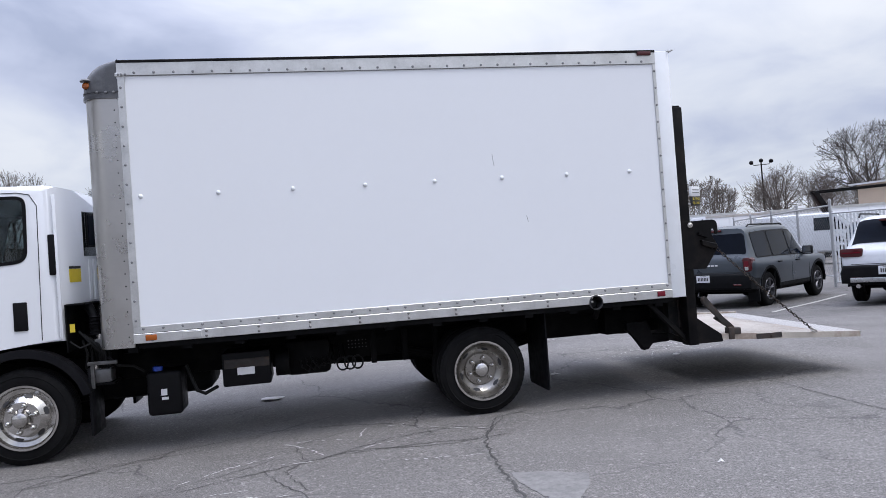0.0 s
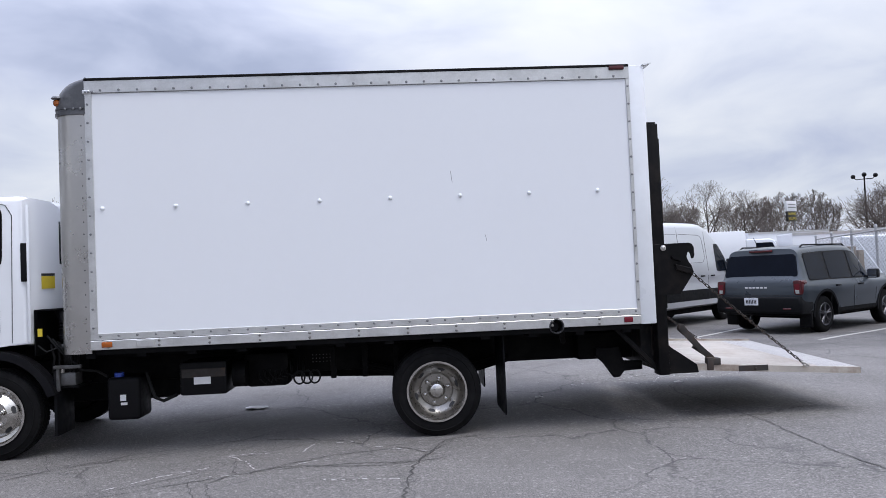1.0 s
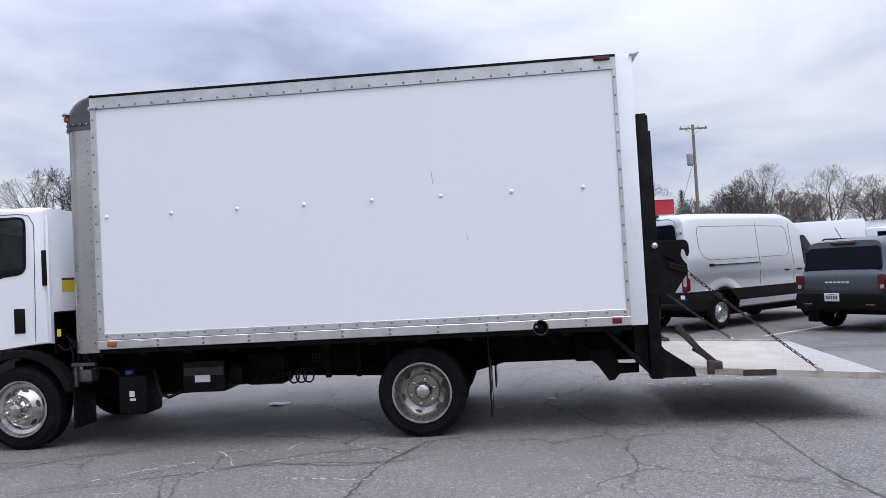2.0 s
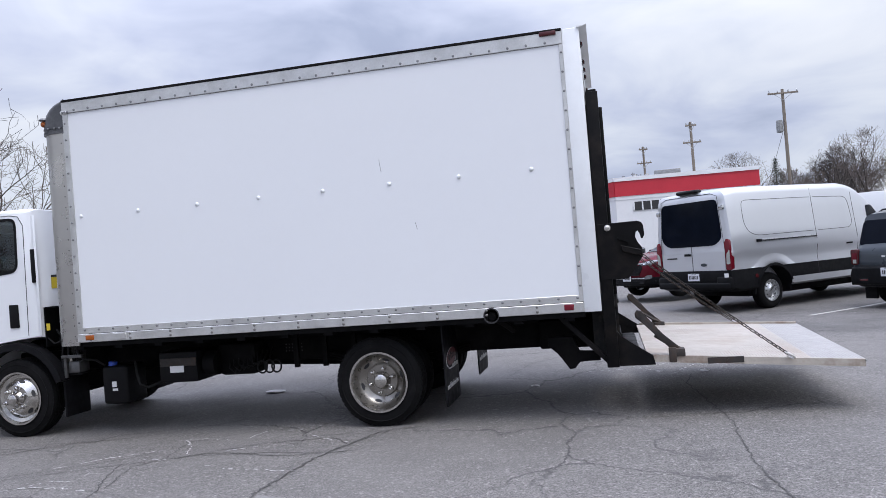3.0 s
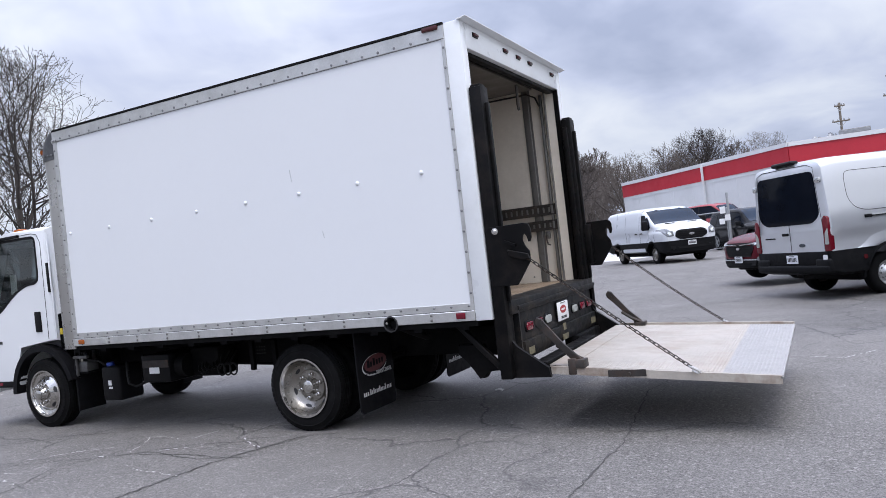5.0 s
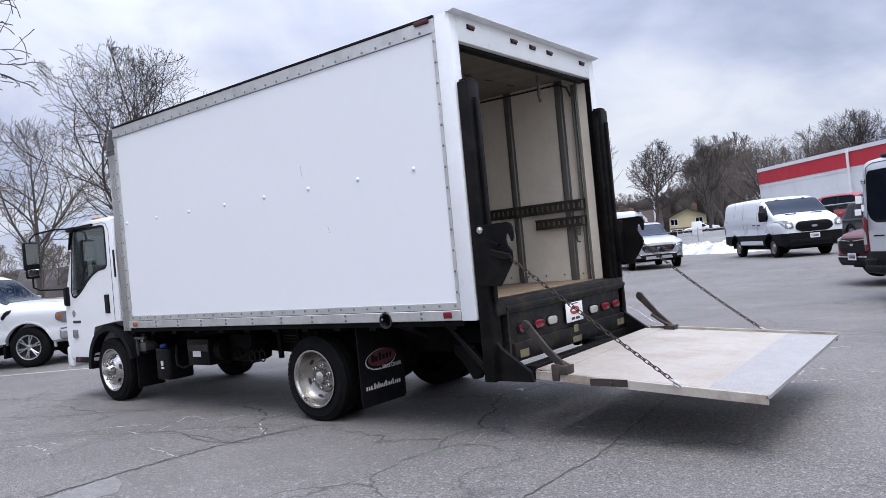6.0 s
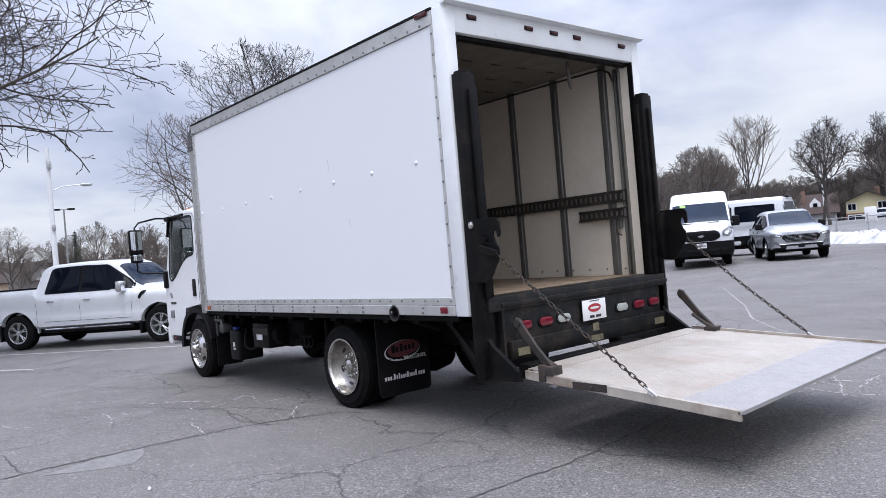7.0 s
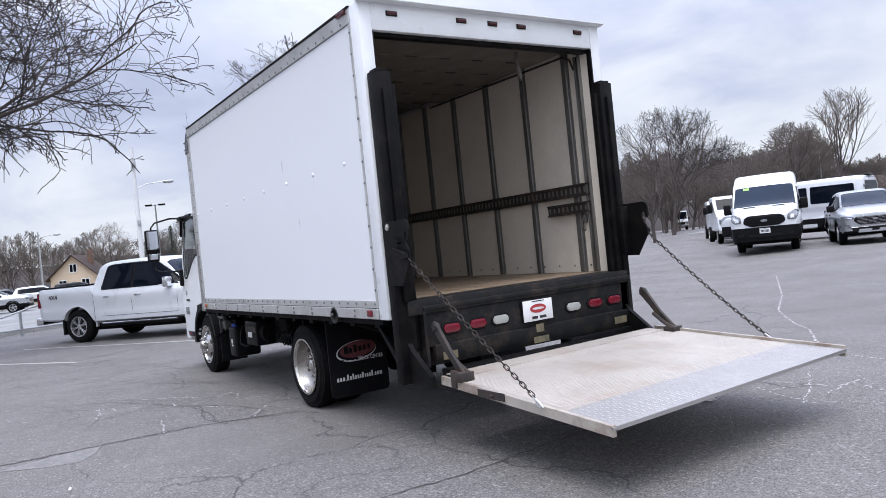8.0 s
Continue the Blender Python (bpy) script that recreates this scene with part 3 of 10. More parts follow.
STRIPES = [[(-11.8, 5.15), (-6.2, 8.9)], [(-13.2, 1.9), (-6.6, 5.7)], [(9.0, 12.8), (12.9, 15.6)], [(7.35, 14.5), (9.4, 16.4)], [(11.6, 11.2), (15.4, 14.2)]]
for line in STRIPES:
    solo("parking_stripe", ribbon(line, 0.10, 0.005, 0.0, 0.4), M["stripe"], "worn pale painted parking line", "parking line", kind="structure", smooth=None)


# ---- box truck ----
YN, YF = 6.69, 9.13
YC = (YN + YF) / 2
truck = thing("box_truck", (1.2, YC, 0.035), "white box truck with aluminium rails, open rear and lowered lift gate", "truck")
ORIGIN["box_truck"] = Vector((1.2, YC, 0.035))
X0, XP0, XP1, XR0, X1 = -1.38, -1.03, 3.726, 3.745, 3.888
ZB, ZR, ZS, ZT, ZROOF = 0.976, 1.06, 1.116, 3.21, 3.33


def T(name, bm, mat, parent=None, label="", smooth=35):
    return part(name, bm, M[mat], parent or truck, label, smooth)


# cargo box shell, both sides
for side, (ya, yb) in enumerate(((YN, YN + 0.03), (YF - 0.03, YF))):
    out = -1 if side == 0 else 1
    y_out = ya if side == 0 else yb
    panel = T("side_panel", box((XP0 - 0.05, ya, ZS - 0.05), (XP1 + 0.03, yb, ZT + 0.06), 0.0), "white_panel", label="smooth white side panel with small scuffs")

    def strip(name, lo, hi, mat="aluminium", proud=0.006, bevel=0.002):
        y0, y1 = sorted((y_out + out * 0.001, y_out + out * proud))
        return T(name, box((lo[0], y0, lo[1]), (hi[0], y1, hi[1]), bevel, 1), mat)

    rail_t = strip("top_rail", (XP0 - 0.06, ZT), (XR0, ZROOF - 0.012), proud=0.012)
    lip = T("roof_edge", box((XP0 - 0.06, y_out - 0.018, ZROOF - 0.014), (XR0, y_out + 0.018, ZROOF + 0.010), 0.004, 1), "black_steel", label="dark grey roof edge")
    rail_b = strip("lower_rail", (XP0 - 0.06, ZR), (XR0, ZS), proud=0.008)
    rail_s = strip("sill_rail", (XP0 - 0.06, ZB), (XR0, ZR - 0.004), proud=0.020, bevel=0.004)
    if side == 0:
        near_sill = rail_s
    strip("corner_strip", (XP0 - 0.062, ZS), (XP0, ZT), proud=0.009)
    strip("corner_strip", (XP1 - 0.012, ZS), (XR0, ZT), proud=0.009)
    # dark sealant seam round the panel
    strip("panel_seam", (XP0, ZT - 0.004), (XP1 - 0.012, ZT), "cap_grey", 0.003, 0)

    def rivets(name, pts, r, proud, mat="cap_grey", parent=truck):
        bm = bmesh.new()
        for x, z in pts:
            prof = [(r, 0.0), (r * 0.95, out * r * 0.35), (r * 0.6, out * r * 0.62), (r * 0.1, out * r * 0.7)]
            add_lathe(bm, prof, (x, y_out + out * proud, z), 8)
        ob = part(name, bm, M[mat], parent)
        ob["kind"] = "stuff"
        return ob

    rivets("rivets", [(XP0 + 0.08 + 0.157 * k, ZT + 0.022) for k in range(30)], 0.012, 0.012, "cap_grey", rail_t)
    rivets("rivets", [(XP0 + 0.02 + 0.157 * k, ZS - 0.022) for k in range(31)], 0.012, 0.008, "cap_grey", rail_b)
    rivets("rivets", [(XP0 - 0.035, ZS + 0.05 + 0.162 * k) for k in range(13)] + [(XP1 + 0.004, ZS + 0.08 + 0.162 * k) for k in range(13)], 0.011, 0.009, "cap_grey")
    rivets("rivets", [(XP0 - 0.095, ZS - 0.08 + 0.105 * k) for k in range(19)] + [(XR0 + 0.03, ZS - 0.05 + 0.17 * k) for k in range(13)], 0.0065, 0.001, "label_dark")
    rivets("rivet_pairs", [(XP0 + 0.09 + 0.43 * k, z) for k in range(11) for z in (ZR - 0.022, ZR - 0.062)], 0.0125, 0.020, "post_steel", rail_s)
    for k in range(8):
        bx = -0.964 + (2.771 + 0.964 + 0.634) / 7 * k
        bm = lathe([(0.019, 0.0), (0.019, out * 0.004), (0.014, out * 0.010), (0.004, out * 0.013)], (bx, y_out, 2.197), 14)
        T("button_rivet", bm, "white_frame")
    # markers, maker's plate
    y0, y1 = sorted((y_out + out * 0.018, y_out + out * 0.030))
    T("side_marker", box((-0.995, y0, 0.995), (-0.905, y1, 1.043), 0.006), "amber_lens", label="amber side marker lamp")
    T("side_marker", box((3.585, y0, 0.995), (3.665, y1, 1.045), 0.006), "red_lens", label="red side marker lamp")
    T("top_marker", box((3.56, min(y_out, y_out + out * 0.03), 3.288), (3.70, max(y_out, y_out + out * 0.03), 3.325), 0.008), "dull_red_lens", label="dark red marker lamp under the roof edge")
    mp = T("maker_plate", box((-0.70, y0, 0.992), (-0.55, y1 - 0.008 if out > 0 else y1, 1.045), 0.002, 1), "aluminium", label="small stamped maker's plate")

# fine scuffs on the near panel
for pts in ([(2.08, 2.42), (2.085, 2.36), (2.092, 2.31)], [(2.365, 1.84), (2.375, 1.80), (2.378, 1.78)]):
    T("scuff_mark", tube([(x, YN + 0.001, z) for x, z in pts], 0.0025, 5), "cap_grey", label="thin dark scuff")

# rounded front corners with cast caps
def nose_profile(ycut, sign, r=0.17, x_in=XP0 - 0.05, t=0.0):
    pts = []
    for k in range(9):
        a = math.pi / 2 * k / 8
        pts.append((X0 + r - (r - t) * math.sin(a), ycut + sign * (r - (r - t) * math.cos(a))))
    return pts


for ysurf, sign in ((YN - 0.002, 1), (YF + 0.002, -1)):
    outer = [(XP0 - 0.055, ysurf)] + nose_profile(ysurf, sign)
    inner = [(XP0 - 0.055, ysurf + sign * 0.02)] + nose_profile(ysurf, sign, t=0.02)
    T("front_corner_post", prism(outer + inner[::-1], "z", ZB - 0.03, 3.04), "nose", label="rounded brushed aluminium corner post")
    out2 = [(x - 0.012 if x < -1.2 else x, y - sign * 0.008) for x, y in outer]
    cap = bmesh.new()
    levels = [(3.03, 0.0), (3.12, 0.002), (3.18, 0.014), (3.23, 0.036), (3.275, 0.070), (3.31, 0.112), (3.335, 0.165), (3.349, 0.23), (3.354, 0.29)]
    rings = []
    cx, cy = XP0 - 0.055, ysurf + sign * 0.45
    for z, d in levels:
        ring = []
        for x, y in out2:
            ring.append(cap.verts.new((min(x + d, cx), y + sign * min(d * 0.06, 0.012), z)))
        ring.append(cap.verts.new((cx, cy, z)))
        rings.append(ring)
    for a, b in zip(rings, rings[1:]):
        for k in range(len(a)):
            cap.faces.new((a[k], a[(k + 1) % len(a)], b[(k + 1) % len(a)], b[k]))
    cap.faces.new(rings[0][::-1])
    cap.faces.new(rings[-1])
    corner = T("corner_cap", cap, "cap_cast", label="dark grey cast corner cap")
    y0, y1 = sorted((ysurf - sign * 0.016, ysurf + sign * 0.02))
    T("cap_flange", box((XP0 - 0.075, y0, 3.20), (XP0 - 0.010, y1, 3.235), 0.006, 1), "aluminium", corner)
    bm = bmesh.new()
    for bx_, bz_ in ((-1.075, 3.217), (-1.05, 3.217), (-1.02, 3.217), (-1.12, 3.075), (-1.18, 3.075), (-1.25, 3.075)):
        add_lathe(bm, [(0.011, 0.0), (0.010, -sign * 0.006), (0.003, -sign * 0.009)], (bx_, ysurf - sign * 0.014, bz_), 8)
    T("cap_rivets", bm, "cap_grey", corner)["kind"] = "stuff"
    T("cap_band", prism([(x - 0.004, y - sign * 0.004) for x, y in out2] + [(x + 0.01, y + sign * 0.01) for x, y in out2[::-1]], "z", 3.025, 3.052), "cap_cast", corner)
    T("cap_band", prism([(x - 0.004, y - sign * 0.004) for x, y in out2] + [(x + 0.01, y + sign * 0.01) for x, y in out2[::-1]], "z", 3.078, 3.090), "cap_cast", corner)
    lx, ly = X0 + 0.17 - 0.178 * math.sin(radians(48)), ysurf + sign * (0.17 - 0.178 * math.cos(radians(48)))
    lamp = T("clearance_lamp", lathe([(0.002, 3.172), (0.022, 3.168), (0.034, 3.155), (0.034, 3.130), (0.022, 3.117), (0.002, 3.113)], (lx, ly, 0), 14, "z"), "amber_lens", corner, "amber clearance lamp")
    T("lamp_hood", lathe([(0.002, 3.206), (0.038, 3.198), (0.050, 3.182), (0.044, 3.174)], (lx, ly, 0), 14, "z"), "cap_cast", corner)
T("front_bulkhead", box((X0 + 0.004, YN + 0.165, ZB), (X0 + 0.03, YF - 0.165, 3.05)), "white_panel")
T("front_lip", prism([(X0 - 0.01, 3.04), (X0 - 0.007, 3.13), (X0 + 0.008, 3.19), (X0 + 0.042, 3.25), (X0 + 0.095, 3.30), (X0 + 0.155, 3.33), (X0 + 0.24, 3.338), (X0 + 0.24, 3.28), (X0 + 0.05, 3.04)], "y", YN + 0.16, YF - 0.16), "cap_cast")
T("roof", box((XP0 - 0.05, YN + 0.02, ZROOF - 0.03), (X1 - 0.02, YF - 0.02, ZROOF), 0.0), "white_frame", label="thin white roof skin")

# rear frame
T("rear_post", box((XR0, YN - 0.006, ZB - 0.004), (X1, YN + 0.10, ZROOF), 0.006), "white_frame")
T("rear_post", box((XR0, YF - 0.10, ZB - 0.004), (X1, YF + 0.006, ZROOF), 0.006), "white_frame")
T("rear_header", box((XR0, YN + 0.10, 3.125), (X1 - 0.003, YF - 0.10, ZROOF), 0.004), "white_frame")
for y0, y1 in ((YN + 0.1, YN + 0.106), (YF - 0.106, YF - 0.1)):
    T("jamb_liner", box((XR0 - 0.01, y0, 1.10), (X1 - 0.055, y1, 3.12), 0.0), "lining")
    T("jamb_seal", box((X1 - 0.055, y0 - 0.008, 1.05), (X1 - 0.004, y1 + 0.008, 3.12), 0.003, 1), "black_steel")
T("header_shadow_lip", box((XR0 + 0.02, YN + 0.10, 3.095), (X1 - 0.05, YF - 0.10, 3.125), 0.003), "black_steel")
drip = [(X1 - 0.02, 3.328), (X1 + 0.012, 3.326), (X1 + 0.062, 3.338), (X1 + 0.062, 3.344), (X1 + 0.0, 3.336), (X1 - 0.02, 3.336)]
T("drip_rail", prism(drip, "y", YN - 0.02, YF + 0.03), "white_frame", label="upturned drip rail above the rear opening")
for y in (6.968, 7.611, 7.924, 8.231, 8.878):
    lamp = T("marker_lamp", box((X1 - 0.004, y - 0.043, 3.244), (X1 + 0.020, y + 0.043, 3.272), 0.010, 3), "dull_red_lens", label="small dark red marker lamp")
    T("lamp_base", box((X1 - 0.004, y - 0.050, 3.238), (X1 + 0.005, y + 0.050, 3.278), 0.003, 1), "black_steel", lamp)

# inside of the box
T("inner_wall", box((XP0, YF - 0.09, 1.09), (XR0, YF - 0.07, 3.20)), "lining", label="cream plywood lining with scuffs")
T("inner_wall", box((XP0, YN + 0.07, 1.09), (XR0, YN + 0.09, 3.20)), "lining")
T("inner_bulkhead", box((XP0 - 0.03, YN + 0.05, 1.09), (XP0, YF - 0.09, 3.20)), "lining")
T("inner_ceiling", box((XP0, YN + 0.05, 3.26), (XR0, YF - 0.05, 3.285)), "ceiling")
for y_in, s in ((YF - 0.09, -1), (YN + 0.09, 1)):
    for k in range(8):
        px = 3.52 - 0.632 * k
        y0, y1 = sorted((y_in, y_in + s * 0.022))
        post = T("wall_post", box((px - 0.026, y0, 1.10), (px + 0.026, y1, 3.20), 0.004, 1), "post_steel")
        yy0, yy1 = sorted((y_in, y_in + s * 0.008))
        T("post_flange", box((px - 0.048, yy0, 1.10), (px + 0.048, yy1, 3.20)), "post_steel", post)
    for (xa, xb, za, zb) in ((XP0, 3.73, 1.815, 1.925), (3.12, 3.73, 1.655, 1.755)):
        y0, y1 = sorted((y_in + s * 0.022, y_in + s * 0.036))
        track = T("cargo_track", box((xa, y0, za), (xb, y1, zb), 0.003, 1), "etrack", label="dark steel cargo tie-down track with slots")
        for zz in (za + 0.004, zb - 0.004):
            y2, y3 = sorted((y_in + s * 0.03, y_in + s * 0.046))
            T("track_lip", box((xa, y2, zz - 0.008), (xb, y3, zz + 0.008)), "etrack", track)
        n = int((xb - xa) / 0.062)
        bm = bmesh.new()
        for k in range(n):
            x = xa + 0.035 + 0.062 * k
            y2, y3 = sorted((y_in + s * 0.035, y_in + s * 0.041))
            add_box(bm, (x - 0.009, y2, za + 0.028), (x + 0.009, y3, zb - 0.026))
        T("slotted_track_face", bm, "post_steel", track, "pale openings in the track")["kind"] = "stuff"
    bm = bmesh.new()
    for k in range(22):
        x = XP0 + 0.02 + 0.22 * k
        add_lathe(bm, [(0.011, 0.0), (0.009, s * 0.006), (0.003, s * 0.008)], (x, y_in, 1.16), 8)
    T("screw_row", bm, "post_steel")["kind"] = "stuff"
    # door track and edge trim by the opening
    y0, y1 = sorted((y_in + s * 0.0, y_in + s * 0.07))
    T("door_track", box((3.675, y0 if s > 0 else y1 - 0.045, 1.10), (3.70, y1 if s < 0 else y0 + 0.045, 3.10), 0.004), "post_steel", label="galvanised vertical door track")
    T("door_seal", box((3.730, y0 if s > 0 else y1 - 0.05, 1.10), (3.742, y1 if s < 0 else y0 + 0.05, 3.12), 0.004), "post_steel")
    rail = [(3.68, y_in + s * 0.05, 2.98), (3.64, y_in + s * 0.05, 3.08), (3.55, y_in + s * 0.05, 3.13), (1.2, y_in + s * 0.05, 3.155)]
    T("overhead_track", tube(rail, 0.010, 6), "etrack")
# latch handle on the far wall
latch = T("wall_latch", box((3.58, YF - 0.125, 1.56), (3.63, YF - 0.09, 1.64), 0.006), "post_steel", label="small steel latch on the lining")
T("latch_hook", tube([(3.605, YF - 0.13, 1.60), (3.60, YF - 0.15, 1.56), (3.61, YF - 0.15, 1.50), (3.63, YF - 0.13, 1.49)], 0.009, 6), "etrack", latch)
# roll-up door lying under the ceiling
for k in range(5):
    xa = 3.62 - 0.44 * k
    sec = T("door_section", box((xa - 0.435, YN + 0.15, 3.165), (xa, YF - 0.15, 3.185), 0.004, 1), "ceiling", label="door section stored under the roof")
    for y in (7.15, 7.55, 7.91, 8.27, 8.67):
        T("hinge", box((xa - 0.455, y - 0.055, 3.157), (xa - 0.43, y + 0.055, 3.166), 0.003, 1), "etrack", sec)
for k in range(8):
    xa = X0 + 0.5 + 0.6 * k
    T("roof_bow", box((xa - 0.02, YN + 0.09, 3.215), (xa + 0.02, YF - 0.09, 3.262)), "post_steel")
T("pull_strap", tube([(3.70, 8.30, 3.10), (3.70, 8.305, 3.00), (3.69, 8.315, 2.92), (3.69, 8.335, 2.86), (3.685, 8.345, 2.90), (3.69, 8.33, 2.98)], 0.014, 5), "etrack", label="hanging dark pull strap")
# floor of oak boards
floor_b = T("cargo_floor", box((XP0, YN + 0.07, 1.02), (X1 - 0.02, YF - 0.07, 1.075)), "chassis")
nb = 17
bw = (YF - YN - 0.18) / nb
me_plank = finish(add_box(bmesh.new(), (0, 0.0015, 0), (X1 - 0.03 - XP0, bw - 0.0015, 0.022), 0.002, 1), "board", M["plank"], None)
for k in range(nb):
    shared("board", me_plank, floor_b, Matrix.Translation(Vector((XP0, YN + 0.09 + bw * k, 1.076)) - ORIGIN["box_truck"]))
T("floor_sill", box((X1 - 0.12, YN + 0.09, 0.99), (X1 + 0.13, YF - 0.06, 1.098), 0.008), "grey_black", label="worn dark steel sill of the rear opening")

# rear bumper box with lamps
bumper = T("rear_bumper", box((3.80, 6.92, 0.74), (3.995, 9.07, 1.03), 0.006), "grey_black", label="weathered black steel bumper panel")
lower = [(3.995, 0.60), (4.02, 0.66), (4.02, 0.745), (3.96, 0.76), (3.86, 0.76), (3.86, 0.60)]
T("bumper_step", prism(lower, "y", 6.98, 9.05, 0.006), "grey_black", bumper)
T("bumper_lip", box((3.94, 6.90, 1.015), (4.03, 9.09, 1.05), 0.006), "grey_black", bumper)
T("bumper_end", prism([(3.80, 1.03), (4.02, 1.03), (4.02, 0.60), (3.92, 0.56), (3.80, 0.62)], "y", 6.90, 6.925), "grey_black", bumper)
T("bumper_end", prism([(3.80, 1.03), (4.02, 1.03), (4.02, 0.60), (3.92, 0.56), (3.80, 0.62)], "y", 9.065, 9.09), "grey_black", bumper)
T("rust_streak", box((3.90, 6.893, 0.66), (3.935, 6.899, 0.93), 0.002, 1), "rust_steel", bumper, "rusty scrape")
for y, mm in ((7.149, "red_lens"), (7.394, "red_lens"), (7.614, "clear_lens"), (8.397, "clear_lens"), (8.651, "red_lens"), (8.883, "red_lens")):
    def stadium(hw, hh):
        return [(y + sg * (hw - hh) + hh * math.cos(t), 0.855 + hh * math.sin(t)) for sg, t0 in ((1, -math.pi / 2), (-1, math.pi / 2)) for t in [t0 + math.pi * k / 8 for k in range(9)]]
    T("lamp_ring", prism(stadium(0.092, 0.048), "x", 3.985, 4.006, 0.004, 1), "plastic", bumper)
    T("tail_lamp", prism(stadium(0.076, 0.034), "x", 3.990, 4.016, 0.006, 2), mm, bumper, "red tail lamp" if mm == "red_lens" else "clear reversing lamp")
T("plate_frame", box((4.012, 7.825, 0.785), (4.0195, 8.155, 0.975), 0.004), "plastic", bumper)
T("dealer_plate", box((4.018, 7.835, 0.795), (4.024, 8.145, 0.965), 0.004), "label_white", bumper, "white dealer plate with a red oval")
T("plate_mark", prism(oval(7.99, 0.895, 0.085, 0.036), "x", 4.0245, 4.0265), "oval_red", bumper)
T("plate_mark", prism(oval(7.99, 0.895, 0.060, 0.010), "x", 4.0266, 4.0276), "print_white", bumper)
for lo, hi in (((4.0245, 7.93, 0.950), (4.0262, 8.06, 0.958)), ((4.0245, 7.92, 0.812), (4.0262, 7.98, 0.834)), ((4.0245, 8.0, 0.812), (4.0262, 8.07, 0.834))):
    T("plate_bar", box(lo, hi), "label_dark", bumper)
for lo, hi in (((4.0205, 7.955, 0.70), (4.0225, 8.035, 0.765)), ((4.0205, 7.92, 0.615), (4.0225, 8.08, 0.665)), ((4.0205, 8.85, 0.64), (4.0225, 9.0, 0.70)), ((4.0205, 7.04, 0.63), (4.0225, 7.17, 0.69))):
    T("worn_sticker", box(lo, hi), "worn_label", bumper, "scratched yellowed sticker")

T("torsion_beam", box((4.05, 6.99, 0.47), (4.18, 8.42, 0.580), 0.012), "black_steel", label="black steel torsion beam under the bumper")
T("torsion_beam", box((3.90, 8.30, 0.47), (4.05, 9.04, 0.60), 0.012), "black_steel")

# lift gate
for y0, y1, sgn in ((6.70, 6.845, 1), (9.13, 8.985, -1)):
    ya, yb = sorted((y0, y1))
    tower = T("lift_tower", box((3.895, ya, 0.50), (3.995, yb, 2.79), 0.008), "black_steel", label="black steel lift gate column")
    yi0, yi1 = sorted((y1, y1 + sgn * 0.045))
    T("tower_channel", box((3.915, yi0, 0.72), (3.965, yi1, 2.70), 0.004), "black_steel", tower)
    yi0, yi1 = sorted((y0 + sgn * 0.055, y0 + sgn * 0.095))
    T("tower_channel", box((3.99, yi0, 1.10), (4.022, yi1, 2.66), 0.004), "black_steel", tower)
    T("tower_cap", box((3.90, ya + 0.02, 2.785), (3.985, yb - 0.02, 2.81), 0.006), "black_steel", tower)
    hook = [(3.905, 1.685), (4.225, 1.690), (4.258, 1.676), (4.272, 1.645), (4.274, 1.575), (4.262, 1.545), (4.246, 1.545), (4.240, 1.585), (4.225, 1.612), (4.207, 1.600), (4.198, 1.560), (4.215, 1.515), (4.247, 1.475), (4.250, 1.400), (4.125, 1.222), (3.905, 1.226)]
    ho0, ho1 = sorted((y0 + sgn * 0.012, y0 - sgn * 0.004))
    plate = T("hook_plate", prism(hook, "y", ho0, ho1, 0.002, 1), "black_steel", label="black steel plate with a hook notch")
    hb0, hb1 = sorted((y0 + sgn * 0.012, y0 + sgn * 0.10))
    T("plate_edge", box((3.995, hb0, 1.245), (4.06, hb1, 1.665), 0.006), "black_steel", plate)
    b0, b1 = sorted((y0 - sgn * 0.006, y0 - sgn * 0.020))
    T("plate_bolt", lathe([(0.026, y0 - sgn * 0.004), (0.026, y0 - sgn * 0.012), (0.016, y0 - sgn * 0.014), (0.010, y0 - sgn * 0.020), (0.002, y0 - sgn * 0.021)], (3.985, 0, 1.650), 16), "hook", plate, "bright zinc bolt head")
    T("chain_lug", prism([(4.08, 1.50), (4.24, 1.455), (4.25, 1.42), (4.20, 1.41), (4.09, 1.45)], "y", *sorted((y0 - sgn * 0.004, y0 - sgn * 0.035)), 0.004, 1), "black_steel", plate)
    T("lug_tab", prism([(4.06, 1.575), (4.15, 1.535), (4.145, 1.520), (4.055, 1.555)], "y", *sorted((y0 - sgn * 0.004, y0 - sgn * 0.030))), "black_steel", plate)
    gus = [(3.99, 0.80), (4.03, 0.74), (4.27, 0.575), (4.285, 0.50), (3.99, 0.50)]
    T("gusset", prism(gus, "y", *sorted((y0 + sgn * 0.06, y0 + sgn * 0.10)), 0.003, 1), "black_steel", tower)
    T("diagonal_brace", prism([(3.49, 0.955), (3.54, 0.955), (3.945, 0.545), (3.905, 0.520)], "y", *sorted((y0 + sgn * 0.06, y0 + sgn * 0.11)), 0.004, 1), "black_steel", label="slanted black brace")

# platform: corners fall to the tip
HL, HR, TL, TR = Vector((4.275, 6.85, 0.562)), Vector((4.275, 9.10, 0.582)), Vector((5.885, 6.85, 0.452)), Vector((5.905, 9.10, 0.500))


def on_deck(u, v, lift=0.0):
    """u from hinge to tip, v from the near side to the far side."""
    p = (HL * (1 - u) + TL * u) * (1 - v) + (HR * (1 - u) + TR * u) * v
    return p + Vector((0, 0, lift))


